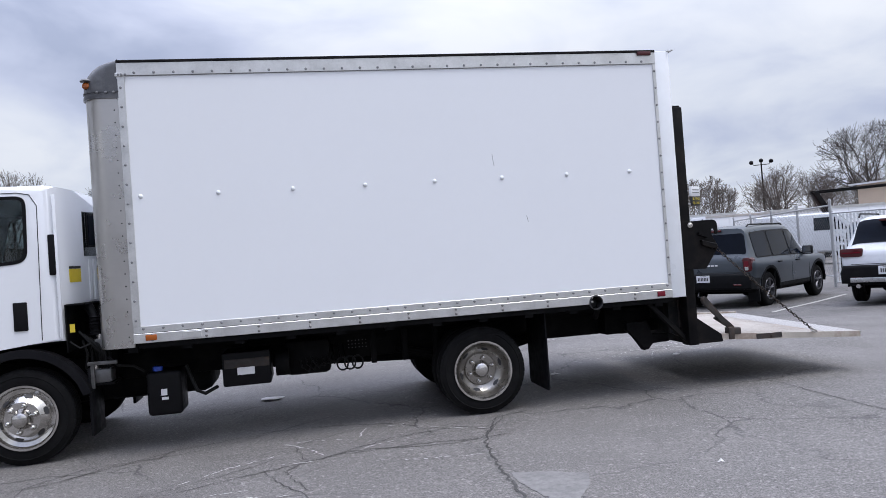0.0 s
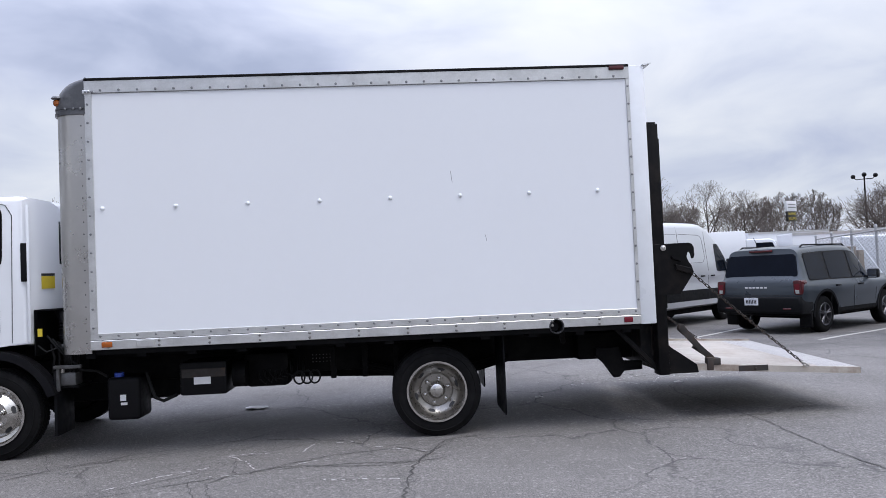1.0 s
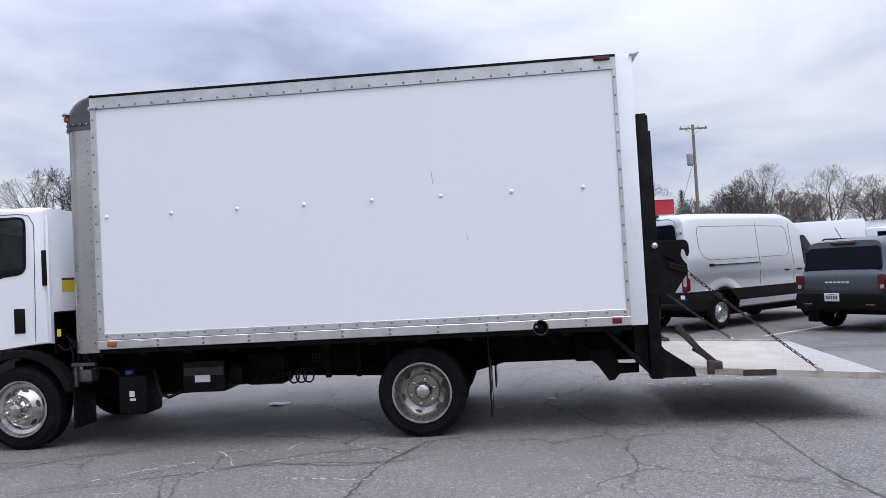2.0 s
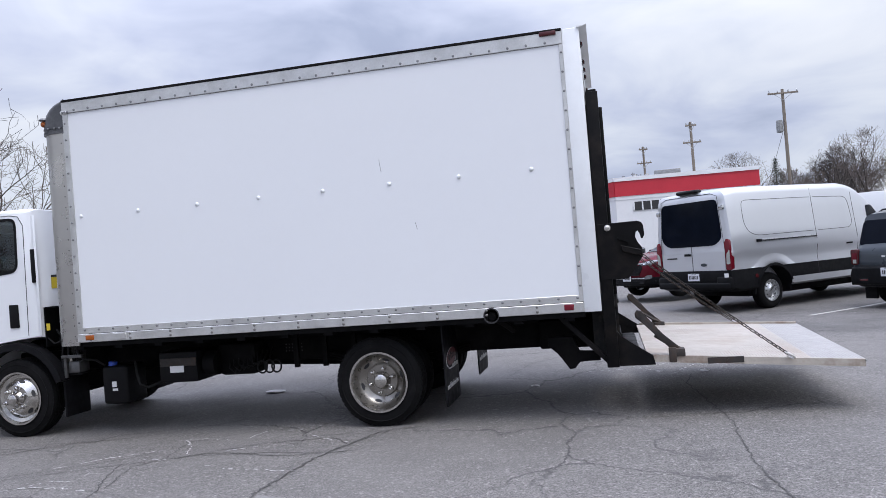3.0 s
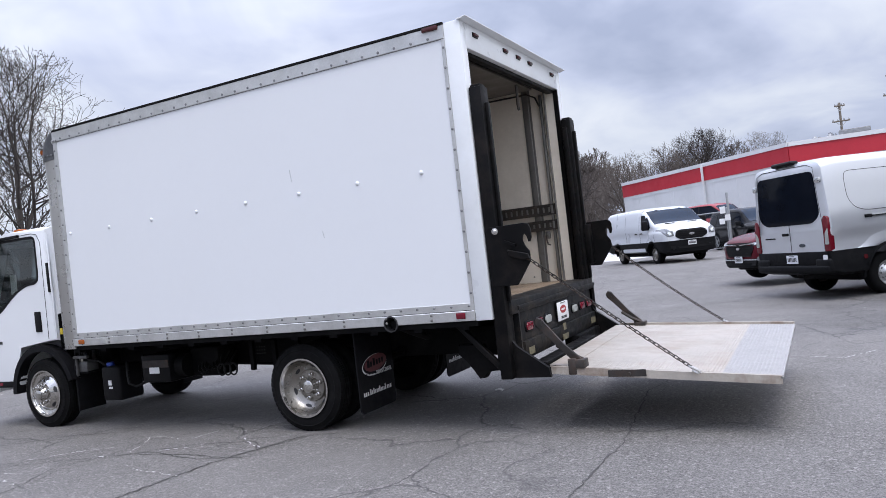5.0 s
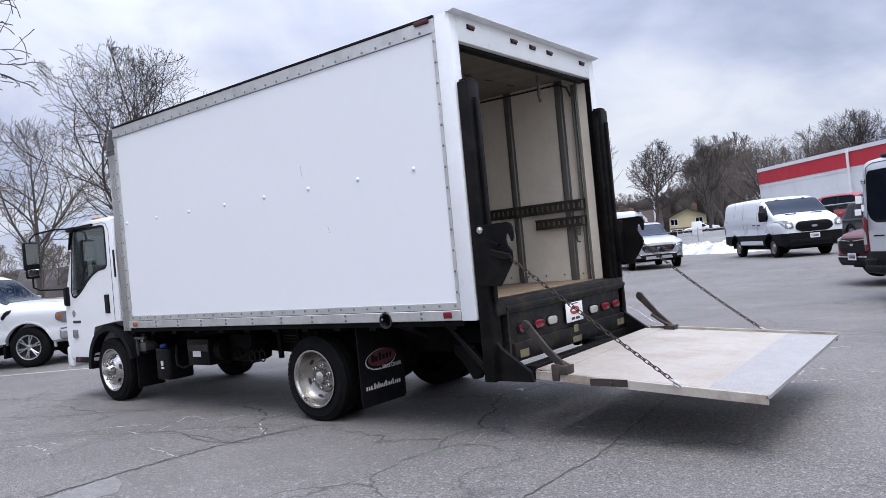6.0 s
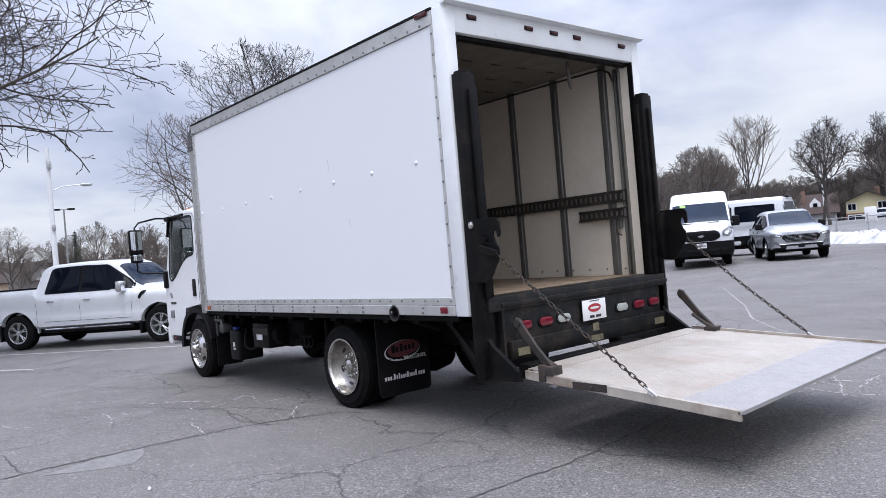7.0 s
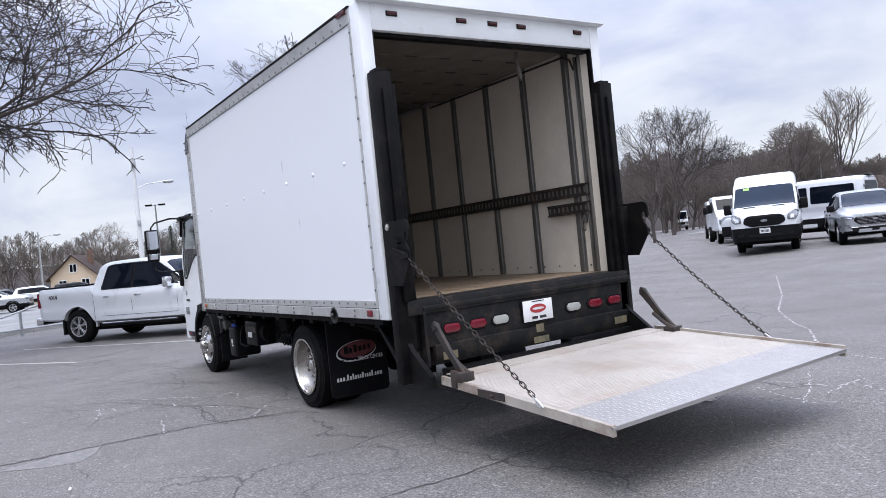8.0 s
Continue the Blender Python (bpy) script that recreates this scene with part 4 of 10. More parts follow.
def deck_slab(u0, u1, v0, v1, top, bottom, nu=1, nv=1):
    bm = bmesh.new()
    g = [[(bm.verts.new(on_deck(u0 + (u1 - u0) * i / nu, v0 + (v1 - v0) * j / nv, top)), bm.verts.new(on_deck(u0 + (u1 - u0) * i / nu, v0 + (v1 - v0) * j / nv, bottom))) for j in range(nv + 1)] for i in range(nu + 1)]
    for i in range(nu):
        for j in range(nv):
            for k in (0, 1):
                bm.faces.new([g[a][c][k] for a, c in ((i, j), (i + 1, j), (i + 1, j + 1), (i, j + 1))])
    for j in range(nv):
        bm.faces.new((g[0][j][0], g[0][j + 1][0], g[0][j + 1][1], g[0][j][1]))
        bm.faces.new((g[nu][j][0], g[nu][j][1], g[nu][j + 1][1], g[nu][j + 1][0]))
    for i in range(nu):
        bm.faces.new((g[i][0][0], g[i][0][1], g[i + 1][0][1], g[i + 1][0][0]))
        bm.faces.new((g[i][nv][0], g[i + 1][nv][0], g[i + 1][nv][1], g[i][nv][1]))
    return bm


platform = T("lift_platform", deck_slab(0.03, 0.76, 0.012, 0.99, 0.0, -0.03), "deck", label="worn ribbed aluminium lift platform")
U_D = 0.76
T("tread_strip", deck_slab(U_D, 1.0, 0.012, 0.99, 0.001, -0.022), "diamond", platform, "bright diamond plate tip")
T("hinge_plate", deck_slab(-0.03, 0.075, 0.03, 0.97, 0.004, -0.02), "deck", platform)
T("side_beam", deck_slab(-0.01, 0.995, 0.0, 0.012, 0.004, -0.055), "beam", platform, "scuffed aluminium side beam")
T("side_beam", deck_slab(-0.01, 0.995, 0.99, 1.0, 0.022, -0.05), "beam", platform)
T("tip_beam", deck_slab(0.99, 1.0, 0.0, 1.0, -0.002, -0.016), "diamond", platform)
for k in range(5):
    T("cross_beam", deck_slab(0.1 + 0.2 * k, 0.13 + 0.2 * k, 0.02, 0.98, -0.03, -0.06), "rust_steel", platform)
bm = bmesh.new()
for k in range(46):
    u = 0.085 + (U_D - 0.10) * k / 45
    a, b_ = on_deck(u, 0.02, 0.0), on_deck(u, 0.98, 0.0)
    w = Vector((0.0055, 0, 0))
    h = Vector((0, 0, 0.0028))
    q = [bm.verts.new(p) for p in (a - w, a + w, a + w * 0.5 + h, a - w * 0.5 + h, b_ - w, b_ + w, b_ + w * 0.5 + h, b_ - w * 0.5 + h)]
    for f in ((0, 4, 7, 3), (3, 7, 6, 2), (2, 6, 5, 1)):
        bm.faces.new([q[i] for i in f])
T("deck_ribs", bm, "deck", platform, smooth=None)["kind"] = "stuff"
bm = bmesh.new()
for i in range(14):
    for j in range(84):
        u = U_D + 0.012 + 0.216 * i / 13
        v = 0.02 + 0.96 * (j + 0.5 * (i % 2)) / 84
        c = on_deck(u, min(v, 0.985), 0.001)
        s = 1 if (i + j) % 2 else -1
        d, n_ = Vector((0.0095, 0.0080 * s, 0)), Vector((-0.0032 * s, 0.0038, 0))
        q = [bm.verts.new(p) for p in (c - d, c + n_, c + d, c - n_)]
        t_ = bm.verts.new(c + Vector((0, 0, 0.0032)))
        for k in range(4):
            bm.faces.new((q[k], q[(k + 1) % 4], t_))
T("tread_pattern", bm, "diamond", platform, smooth=None)["kind"] = "stuff"
# rusty stop bracket and the side slot
for v, y0, sgn in ((0.0, 6.85, 1), (1.0, 9.10, -1)):
    base = on_deck(0.115, v, 0.0)
    arm = [(4.150, 0.915), (4.170, 0.945), (4.210, 0.935), (4.235, 0.895), (4.365, 0.735), (4.485, 0.625), (4.500, 0.590), (4.440, 0.585), (4.340, 0.690), (4.215, 0.825), (4.155, 0.880)]
    ya, yb = sorted((y0 + sgn * 0.03, y0 + sgn * 0.055))
    sa = T("stop_arm", prism(arm, "y", ya, yb, 0.005), "rust_steel", label="worn rusty stop arm on the platform")
    T("arm_pivot", lathe([(0.028, ya - 0.008), (0.028, yb + 0.008), (0.01, yb + 0.012)], (4.19, 0, 0.905), 12), "rust_steel", sa)
    T("arm_bracket", box((4.42, min(y0 - sgn * 0.012, y0 + sgn * 0.10), 0.545), (4.53, max(y0 - sgn * 0.012, y0 + sgn * 0.10), 0.610), 0.006), "rust_steel", sa)
    T("arm_bracket", box((4.40, min(y0 - sgn * 0.014, y0 + sgn * 0.02), 0.50), (4.46, max(y0 - sgn * 0.014, y0 + sgn * 0.02), 0.62), 0.006), "rust_steel", sa)
    T("arm_link", tube([(4.30, y0 + sgn * 0.07, 0.72), (4.40, y0 + sgn * 0.07, 0.65), (4.50, y0 + sgn * 0.07, 0.60)], 0.016, 6), "rust_steel", sa)
T("side_slot", box((4.70, 6.843, 0.475), (4.98, 6.8495, 0.525), 0.0), "rust_steel", platform, "dark rusty slot")
T("slot_pin", tube([(4.86, 6.82, 0.498), (4.86, 6.86, 0.498)], 0.012, 8), "rust_steel", platform)
T("hinge_tube", tube([(4.26, 6.86, 0.535), (4.26, 9.09, 0.555)], 0.03, 10), "black_steel")

# chains of oval links
def link_mesh():
    pts = []
    for k in range(14):
        t = 2 * math.pi * k / 14
        pts.append((0.018 * math.cos(t) + (0.009 if math.cos(t) > 0 else -0.009), 0.0115 * math.sin(t), 0))
    return finish(tube(pts, 0.0038, 6, closed=True), "chain_link", M["chain"], 60)


LINK = link_mesh()
for (a, b, sag) in (((4.215, 6.69, 1.435), (5.315, 6.835, 0.525), 0.012), ((4.215, 9.145, 1.435), (5.289, 9.155, 0.545), 0.03)):
    a, b = Vector(a), Vector(b)
    chain = T("chain", tube([a - Vector((0.03, 0, -0.012)), a], 0.006, 6), "chain", label="dark rusty steel chain")
    L_ = (b - a).length
    n = int(L_ / 0.0395)
    for k in range(n):
        t = (k + 0.5) / n
        p = a.lerp(b, t) - Vector((0, 0, sag * 4 * t * (1 - t)))
        t2 = t + 0.01
        d = (a.lerp(b, t2) - Vector((0, 0, sag * 4 * t2 * (1 - t2))) - p).normalized()
        q = d.to_track_quat("X", "Z").to_matrix().to_4x4()
        shared("chain_link", LINK, chain, Matrix.Translation(p - ORIGIN["box_truck"]) @ q @ pose(0, 0, 0, 45 + 90 * (k % 2), 0, 0))
    T("chain_hook", tube([b + Vector((-0.03, -0.004, 0.02)), b + Vector((0.0, -0.01, 0.005)), b + Vector((0.035, -0.012, -0.015)), b + Vector((0.045, -0.008, -0.03)), b + Vector((0.03, -0.004, -0.036)), b + Vector((-0.01, -0.002, -0.012))], 0.010, 7), "hook", chain, "bright zinc hook")

# chassis
for y in (7.50, 8.30):
    T("frame_rail", box((-3.0, y - 0.035, 0.60), (3.72, y + 0.035, 0.83), 0.006), "chassis", label="black chassis rail")
for k in range(12):
    T("cross_sill", box((-1.15 + 0.43 * k, YN + 0.03, 0.90), (-1.07 + 0.43 * k, YF - 0.03, 1.02)), "chassis")
T("long_sill", box((-1.3, 7.44, 0.83), (3.75, 7.56, 0.91)), "chassis")
T("long_sill", box((-1.3, 8.24, 0.83), (3.75, 8.36, 0.91)), "chassis")
near_skirt = T("side_skirt", box((-1.06, YN + 0.012, 0.93), (3.75, YN + 0.06, 0.985)), "chassis")
T("side_skirt", box((-1.06, YF - 0.06, 0.93), (3.75, YF - 0.012, 0.985)), "chassis")
T("rear_axle", tube([(1.88, 7.0, 0.445), (1.88, 8.8, 0.445)], 0.075, 12), "chassis")
T("axle_housing", lathe([(0.05, 7.62), (0.20, 7.75), (0.23, 7.91), (0.20, 8.07), (0.05, 8.2)], (1.88, 0, 0.445), 18), "chassis")
T("front_axle", tube([(-2.05, 7.1, 0.42), (-2.05, 7.5, 0.36), (-2.05, 8.3, 0.36), (-2.05, 8.7, 0.42)], 0.06, 10), "chassis")
T("drive_shaft", tube([(-1.2, 7.9, 0.62), (1.7, 7.9, 0.5)], 0.05, 10), "chassis")
T("fuel_tank", box((2.45, 7.55, 0.62), (3.30, 8.25, 0.86), 0.05), "chassis")
T("gear_case", box((-2.7, 7.55, 0.40), (-0.6, 8.25, 0.95), 0.08), "chassis")
for y in (7.40, 8.40):
    for z0 in (0.50, 0.525, 0.55):
        T("leaf_spring", tube([(1.15, y, z0 + 0.13), (1.5, y, z0 + 0.04), (1.88, y, z0), (2.26, y, z0 + 0.04), (2.62, y, z0 + 0.13)], 0.022, 6), "chassis")
T("exhaust_box", box((0.10, 7.15, 0.52), (0.52, 7.45, 0.84), 0.05), "chassis")
hz = T("hitch_plate", prism([(3.40, 0.74), (3.62, 0.74), (3.66, 0.60), (3.84, 0.60), (3.84, 0.52), (3.66, 0.52), (3.62, 0.46), (3.57, 0.455), (3.48, 0.60), (3.40, 0.66)], "y", 7.0, 7.08, 0.006), "chassis", label="black step bracket")
T("hitch_plate", prism([(3.40, 0.74), (3.62, 0.74), (3.66, 0.60), (3.84, 0.60), (3.84, 0.52), (3.66, 0.52), (3.62, 0.46), (3.57, 0.455), (3.48, 0.60), (3.40, 0.66)], "y", 8.76, 8.84, 0.006), "chassis")
T("lift_pump_box", box((3.30, 7.3, 0.60), (3.85, 8.6, 0.86), 0.02), "chassis")
# filler cup under the near rail
cup = T("filler_cup", lathe([(0.068, YN - 0.018), (0.068, YN - 0.026), (0.059, YN - 0.027), (0.056, YN + 0.05), (0.053, YN + 0.10)], (2.969, 0, 0.990), 22, shut=False), "label_dark", label="round dark fuel filler opening")
T("filler_back", lathe([(0.06, YN + 0.10), (0.06, YN + 0.105)], (2.969, 0, 0.990), 18), "chassis", cup)
T("filler_cap", lathe([(0.036, YN + 0.04), (0.036, YN + 0.07), (0.030, YN + 0.10)], (2.962, 0, 0.980), 16), "plastic", cup, "small dark filler cap")
T("filler_neck", tube([(2.975, YN + 0.06, 0.965), (3.05, YN + 0.16, 0.90), (3.10, YN + 0.35, 0.82)], 0.028, 10), "chassis", cup)
carve(near_sill, [lathe([(0.064, YN - 0.10), (0.064, YN + 0.09)], (2.969, 0, 0.990), 22)])
carve(near_skirt, [lathe([(0.064, YN - 0.10), (0.064, YN + 0.12)], (2.969, 0, 0.990), 22)])

# urea tank, battery box and hoses on the near side
tank = T("urea_tank", box((-1.075, 6.95, 0.315), (-0.785, 7.28, 0.70), 0.035, 3), "plastic", label="black plastic tank with a blue cap")
T("tank_cap", lathe([(0.045, 6.985), (0.045, 7.02), (0.03, 7.04)], (-0.98, 0, 0.665), 16), "blue", tank, "blue filler cap")
T("tank_cap", lathe([(0.042, 0.69), (0.042, 0.735), (0.03, 0.74)], (-0.985, 7.02, 0), 16, "z"), "blue", tank, "blue filler cap")
bm = add_box(bmesh.new(), (-0.955, 6.944, 0.49), (-0.905, 6.949, 0.545))
add_box(bm, (-0.952, 6.944, 0.452), (-0.895, 6.949, 0.475))
T("tank_sticker", bm, "label_white", tank)
batt = T("battery_box", box((-0.44, 6.98, 0.50), (-0.02, 7.40, 0.80), 0.02), "plastic", label="black battery box with a white sticker")
T("battery_strap", box((-0.42, 6.972, 0.66), (-0.03, 6.982, 0.74), 0.003, 1), "rust_steel", batt)
T("battery_sticker", box((-0.31, 6.966, 0.60), (-0.16, 6.971, 0.665)), "label_white", batt)
T("air_tank", tube([(0.02, 7.12, 0.66), (0.14, 7.12, 0.66)], 0.12, 16), "chassis")
for k in range(7):
    x = 0.22 + 0.05 * k
    T("brake_hose", tube([(x, 7.2, 0.74), (x + 0.03, 7.12, 0.60 + 0.02 * (k % 3)), (x + 0.09, 7.1, 0.55 + 0.015 * k), (x + 0.13, 7.15, 0.64), (x + 0.12, 7.3, 0.76)], 0.009, 6), "cable")
T("hose_loom", tube([(-0.75, 7.05, 0.72), (-0.70, 7.0, 0.60), (-0.66, 6.98, 0.50), (-0.60, 7.02, 0.46), (-0.50, 7.1, 0.50)], 0.016, 7), "cable")
T("step_bracket", box((-1.56, 7.0, 0.62), (-1.34, 7.3, 0.64), 0.004), "chassis")
T("air_dryer", box((-1.53, 7.0, 0.64), (-1.36, 7.16, 0.76), 0.02), "galv_dull", label="dusty grey valve block behind the cab")
T("air_dryer_cap", tube([(-1.50, 7.05, 0.76), (-1.50, 7.05, 0.80)], 0.03, 10), "hook")
for k in range(5):
    T("cab_hose", tube([(-1.58 + 0.03 * k, 7.02 + 0.05 * k, 1.02), (-1.54 + 0.02 * k, 7.0 + 0.05 * k, 0.90), (-1.56 + 0.04 * k, 7.0 + 0.04 * k, 0.78), (-1.45, 7.1, 0.70)], 0.011, 6), "cable")
T("engine_side", box((-1.62, 7.35, 0.62), (-1.38, 8.4, 1.30), 0.04), "chassis")
T("front_flap", box((-1.545, 6.97, 0.20), (-1.515, 7.32, 0.78), 0.008), "flap", label="black rubber flap behind the front wheel")
T("front_flap", box((-1.545, 8.50, 0.20), (-1.515, 8.85, 0.78), 0.008), "flap")

# brackets, pipes and hoses in the gap behind the cab
T("gap_bracket", box((-1.54, 6.96, 0.80), (-1.30, 7.00, 0.83), 0.004), "galv_dull", label="grey steel bracket behind the cab")
T("gap_bracket", box((-1.52, 6.97, 0.60), (-1.49, 7.00, 0.82), 0.004), "galv_dull")
T("gap_strut", tube([(-1.50, 7.05, 0.66), (-1.44, 7.10, 1.00), (-1.46, 7.16, 1.30)], 0.018, 7), "chassis")
T("gap_strut", tube([(-1.40, 7.12, 0.70), (-1.42, 7.20, 1.28)], 0.022, 7), "grey_black")
T("intake_pipe", tube([(-1.56, 7.16, 1.32), (-1.50, 7.12, 1.20), (-1.50, 7.10, 1.08), (-1.44, 7.14, 0.98)], 0.040, 10), "plastic", label="black ribbed intake pipe")
for k in range(6):
    T("pipe_ring", lathe([(0.036, 1.05 + 0.03 * k), (0.050, 1.06 + 0.03 * k), (0.036, 1.07 + 0.03 * k)], (-1.50, 7.105, 0), 12, "z", shut=False), "plastic")
for k in range(4):
    T("gap_hose", tube([(-1.60 + 0.03 * k, 7.00 + 0.03 * k, 1.10 - 0.03 * k), (-1.50 + 0.02 * k, 6.98 + 0.02 * k, 0.98), (-1.45 + 0.015 * k, 7.02, 0.90), (-1.48 + 0.03 * k, 7.06, 0.72)], 0.010, 6), "cable")
T("valve_block", box((-1.49, 7.02, 0.94), (-1.41, 7.10, 1.02), 0.010), "galv_dull", label="dull grey valve block")
T("valve_cap", lathe([(0.026, 1.02), (0.026, 1.05), (0.012, 1.06)], (-1.45, 7.06, 0), 10, "z"), "hook")
T("gap_cable", tube([(-1.66, 6.95, 1.02), (-1.58, 6.94, 0.96), (-1.50, 6.97, 0.99)], 0.009, 6), "cable")
T("gap_cable", tube([(-1.38, 7.0, 0.86), (-1.30, 6.99, 0.78), (-1.18, 7.02, 0.76), (-1.10, 7.05, 0.70)], 0.012, 6), "cable")
# perforated rail, loops of hose and hangers under the floor
for k in range(3):
    x = 0.62 + 0.07 * k
    T("hose_loop", tube([(x + 0.05 * math.cos(t), 7.08 + 0.01 * k, 0.60 + 0.06 * math.sin(t)) for t in [2 * math.pi * i / 14 for i in range(14)]], 0.009, 6, closed=True), "cable")
for k in range(4):
    T("rail_hanger", box((0.9 + 0.30 * k, 7.20, 0.56), (0.95 + 0.30 * k, 7.24, 0.86), 0.004), "chassis")
bm = bmesh.new()
for j in range(3):
    for k in range(6):
        add_box(bm, (0.70 + 0.034 * k, 7.462, 0.69 + 0.034 * j), (0.709 + 0.034 * k, 7.466, 0.699 + 0.034 * j))
T("rail_holes", bm, "galv_dull")["kind"] = "stuff"

# rear mud flaps with their print
for y0, y1 in ((6.78, 7.37), (8.45, 9.04)):
    fl = T("mud_flap", prism([(y0, 0.94), (y1, 0.94), (y1, 0.23), (y1 - 0.03, 0.20), (y0 + 0.03, 0.20), (y0, 0.23)], "x", 2.492, 2.504), "flap", label="black mud flap with a faded red oval and white print")
    c = (y0 + y1) / 2 + 0.02
    T("flap_oval", prism(oval(c - 0.035, 0.600, 0.205, 0.092, shear=0.06), "x", 2.5045, 2.5055), "print_white", fl)
    T("flap_oval", prism(oval(c - 0.030, 0.606, 0.198, 0.083, shear=0.06), "x", 2.5056, 2.5062), "flap", fl)
    T("flap_oval", prism(oval(c - 0.020, 0.616, 0.185, 0.074, shear=0.06), "x", 2.5063, 2.5069), "oval_dim", fl)
    bm = bmesh.new()
    for k in range(6):
        w = (0.05, 0.036, 0.040, 0.040, 0.036, 0.030)[k]
        y_, z_ = c - 0.16 + 0.048 * k, 0.585 + 0.003 * k
        add_box(bm, (2.5070, y_, z_), (2.5076, y_ + w * 0.85, z_ + (0.066 if k in (0, 2) else 0.046)))
    T("flap_bars", bm, "flap", fl)
    bm = bmesh.new()
    for k in range(4):
        add_box(bm, (2.5057, c - 0.195 + 0.05 * k, 0.528 - 0.004 * k), (2.5065, c - 0.170 + 0.05 * k, 0.536 - 0.004 * k))
    T("flap_dashes", bm, "flap", fl)
    lettering("flap_words", "TRUCK CENTER", 0.050, Matrix.Translation(Vector((2.508, c + 0.10, 0.522)) - ORIGIN["box_truck"]) @ Matrix(((0, 0, 1, 0), (1, 0, 0, 0), (0, 1, 0, 0), (0, 0, 0, 1))), M["print_white"], fl, stretch=0.72)
    bm = bmesh.new()
    wv = (0.024, 0.024, 0.024, 0.006, 0.024, 0.020, 0.020, 0.020, 0.020, 0.014, 0.024, 0.014, 0.020, 0.018, 0.020, 0.006, 0.018, 0.020, 0.030)
    yy = c - 0.255
    for k, w in enumerate(wv):
        top_ = 0.352 if k in (3, 15) else (0.396 if k in (4, 6, 10, 14) else 0.378)
        if k in (3, 15):
            add_box(bm, (2.5045, yy, 0.345), (2.5055, yy + w, top_))
        else:
            add_box(bm, (2.5045, yy, 0.345), (2.5055, yy + w * 0.84, top_))
        yy += w + 0.0055
    T("address_bars", bm, "print_white", fl)
    T("flap_hanger", box((2.47, y0 + 0.02, 0.92), (2.53, y1 - 0.02, 0.97), 0.004), "chassis", fl)


# wheels of the truck
def tyre_profile(r, rim, y0, y1):
    """Half-section of a tyre with three grooves round its tread."""
    s = 1 if y1 > y0 else -1
    w = abs(y1 - y0)
    tread = []
    for k in (1, 2, 3):
        g = 0.05 + (w - 0.10) * k / 4
        tread += [(r, y0 + s * (g - 0.007)), (r - 0.009, y0 + s * (g - 0.005)), (r - 0.009, y0 + s * (g + 0.005)), (r, y0 + s * (g + 0.007))]
    return [(rim, y0 + s * 0.015), (rim + 0.02, y0 + s * 0.004), (r - 0.07, y0), (r - 0.03, y0 + s * 0.012), (r - 0.008, y0 + s * 0.03), (r, y0 + s * 0.05)] + tread + [
            (r, y1 - s * 0.05), (r - 0.008, y1 - s * 0.03), (r - 0.03, y1 - s * 0.012), (r - 0.07, y1), (rim + 0.02, y1 - s * 0.004), (rim, y1 - s * 0.015)]


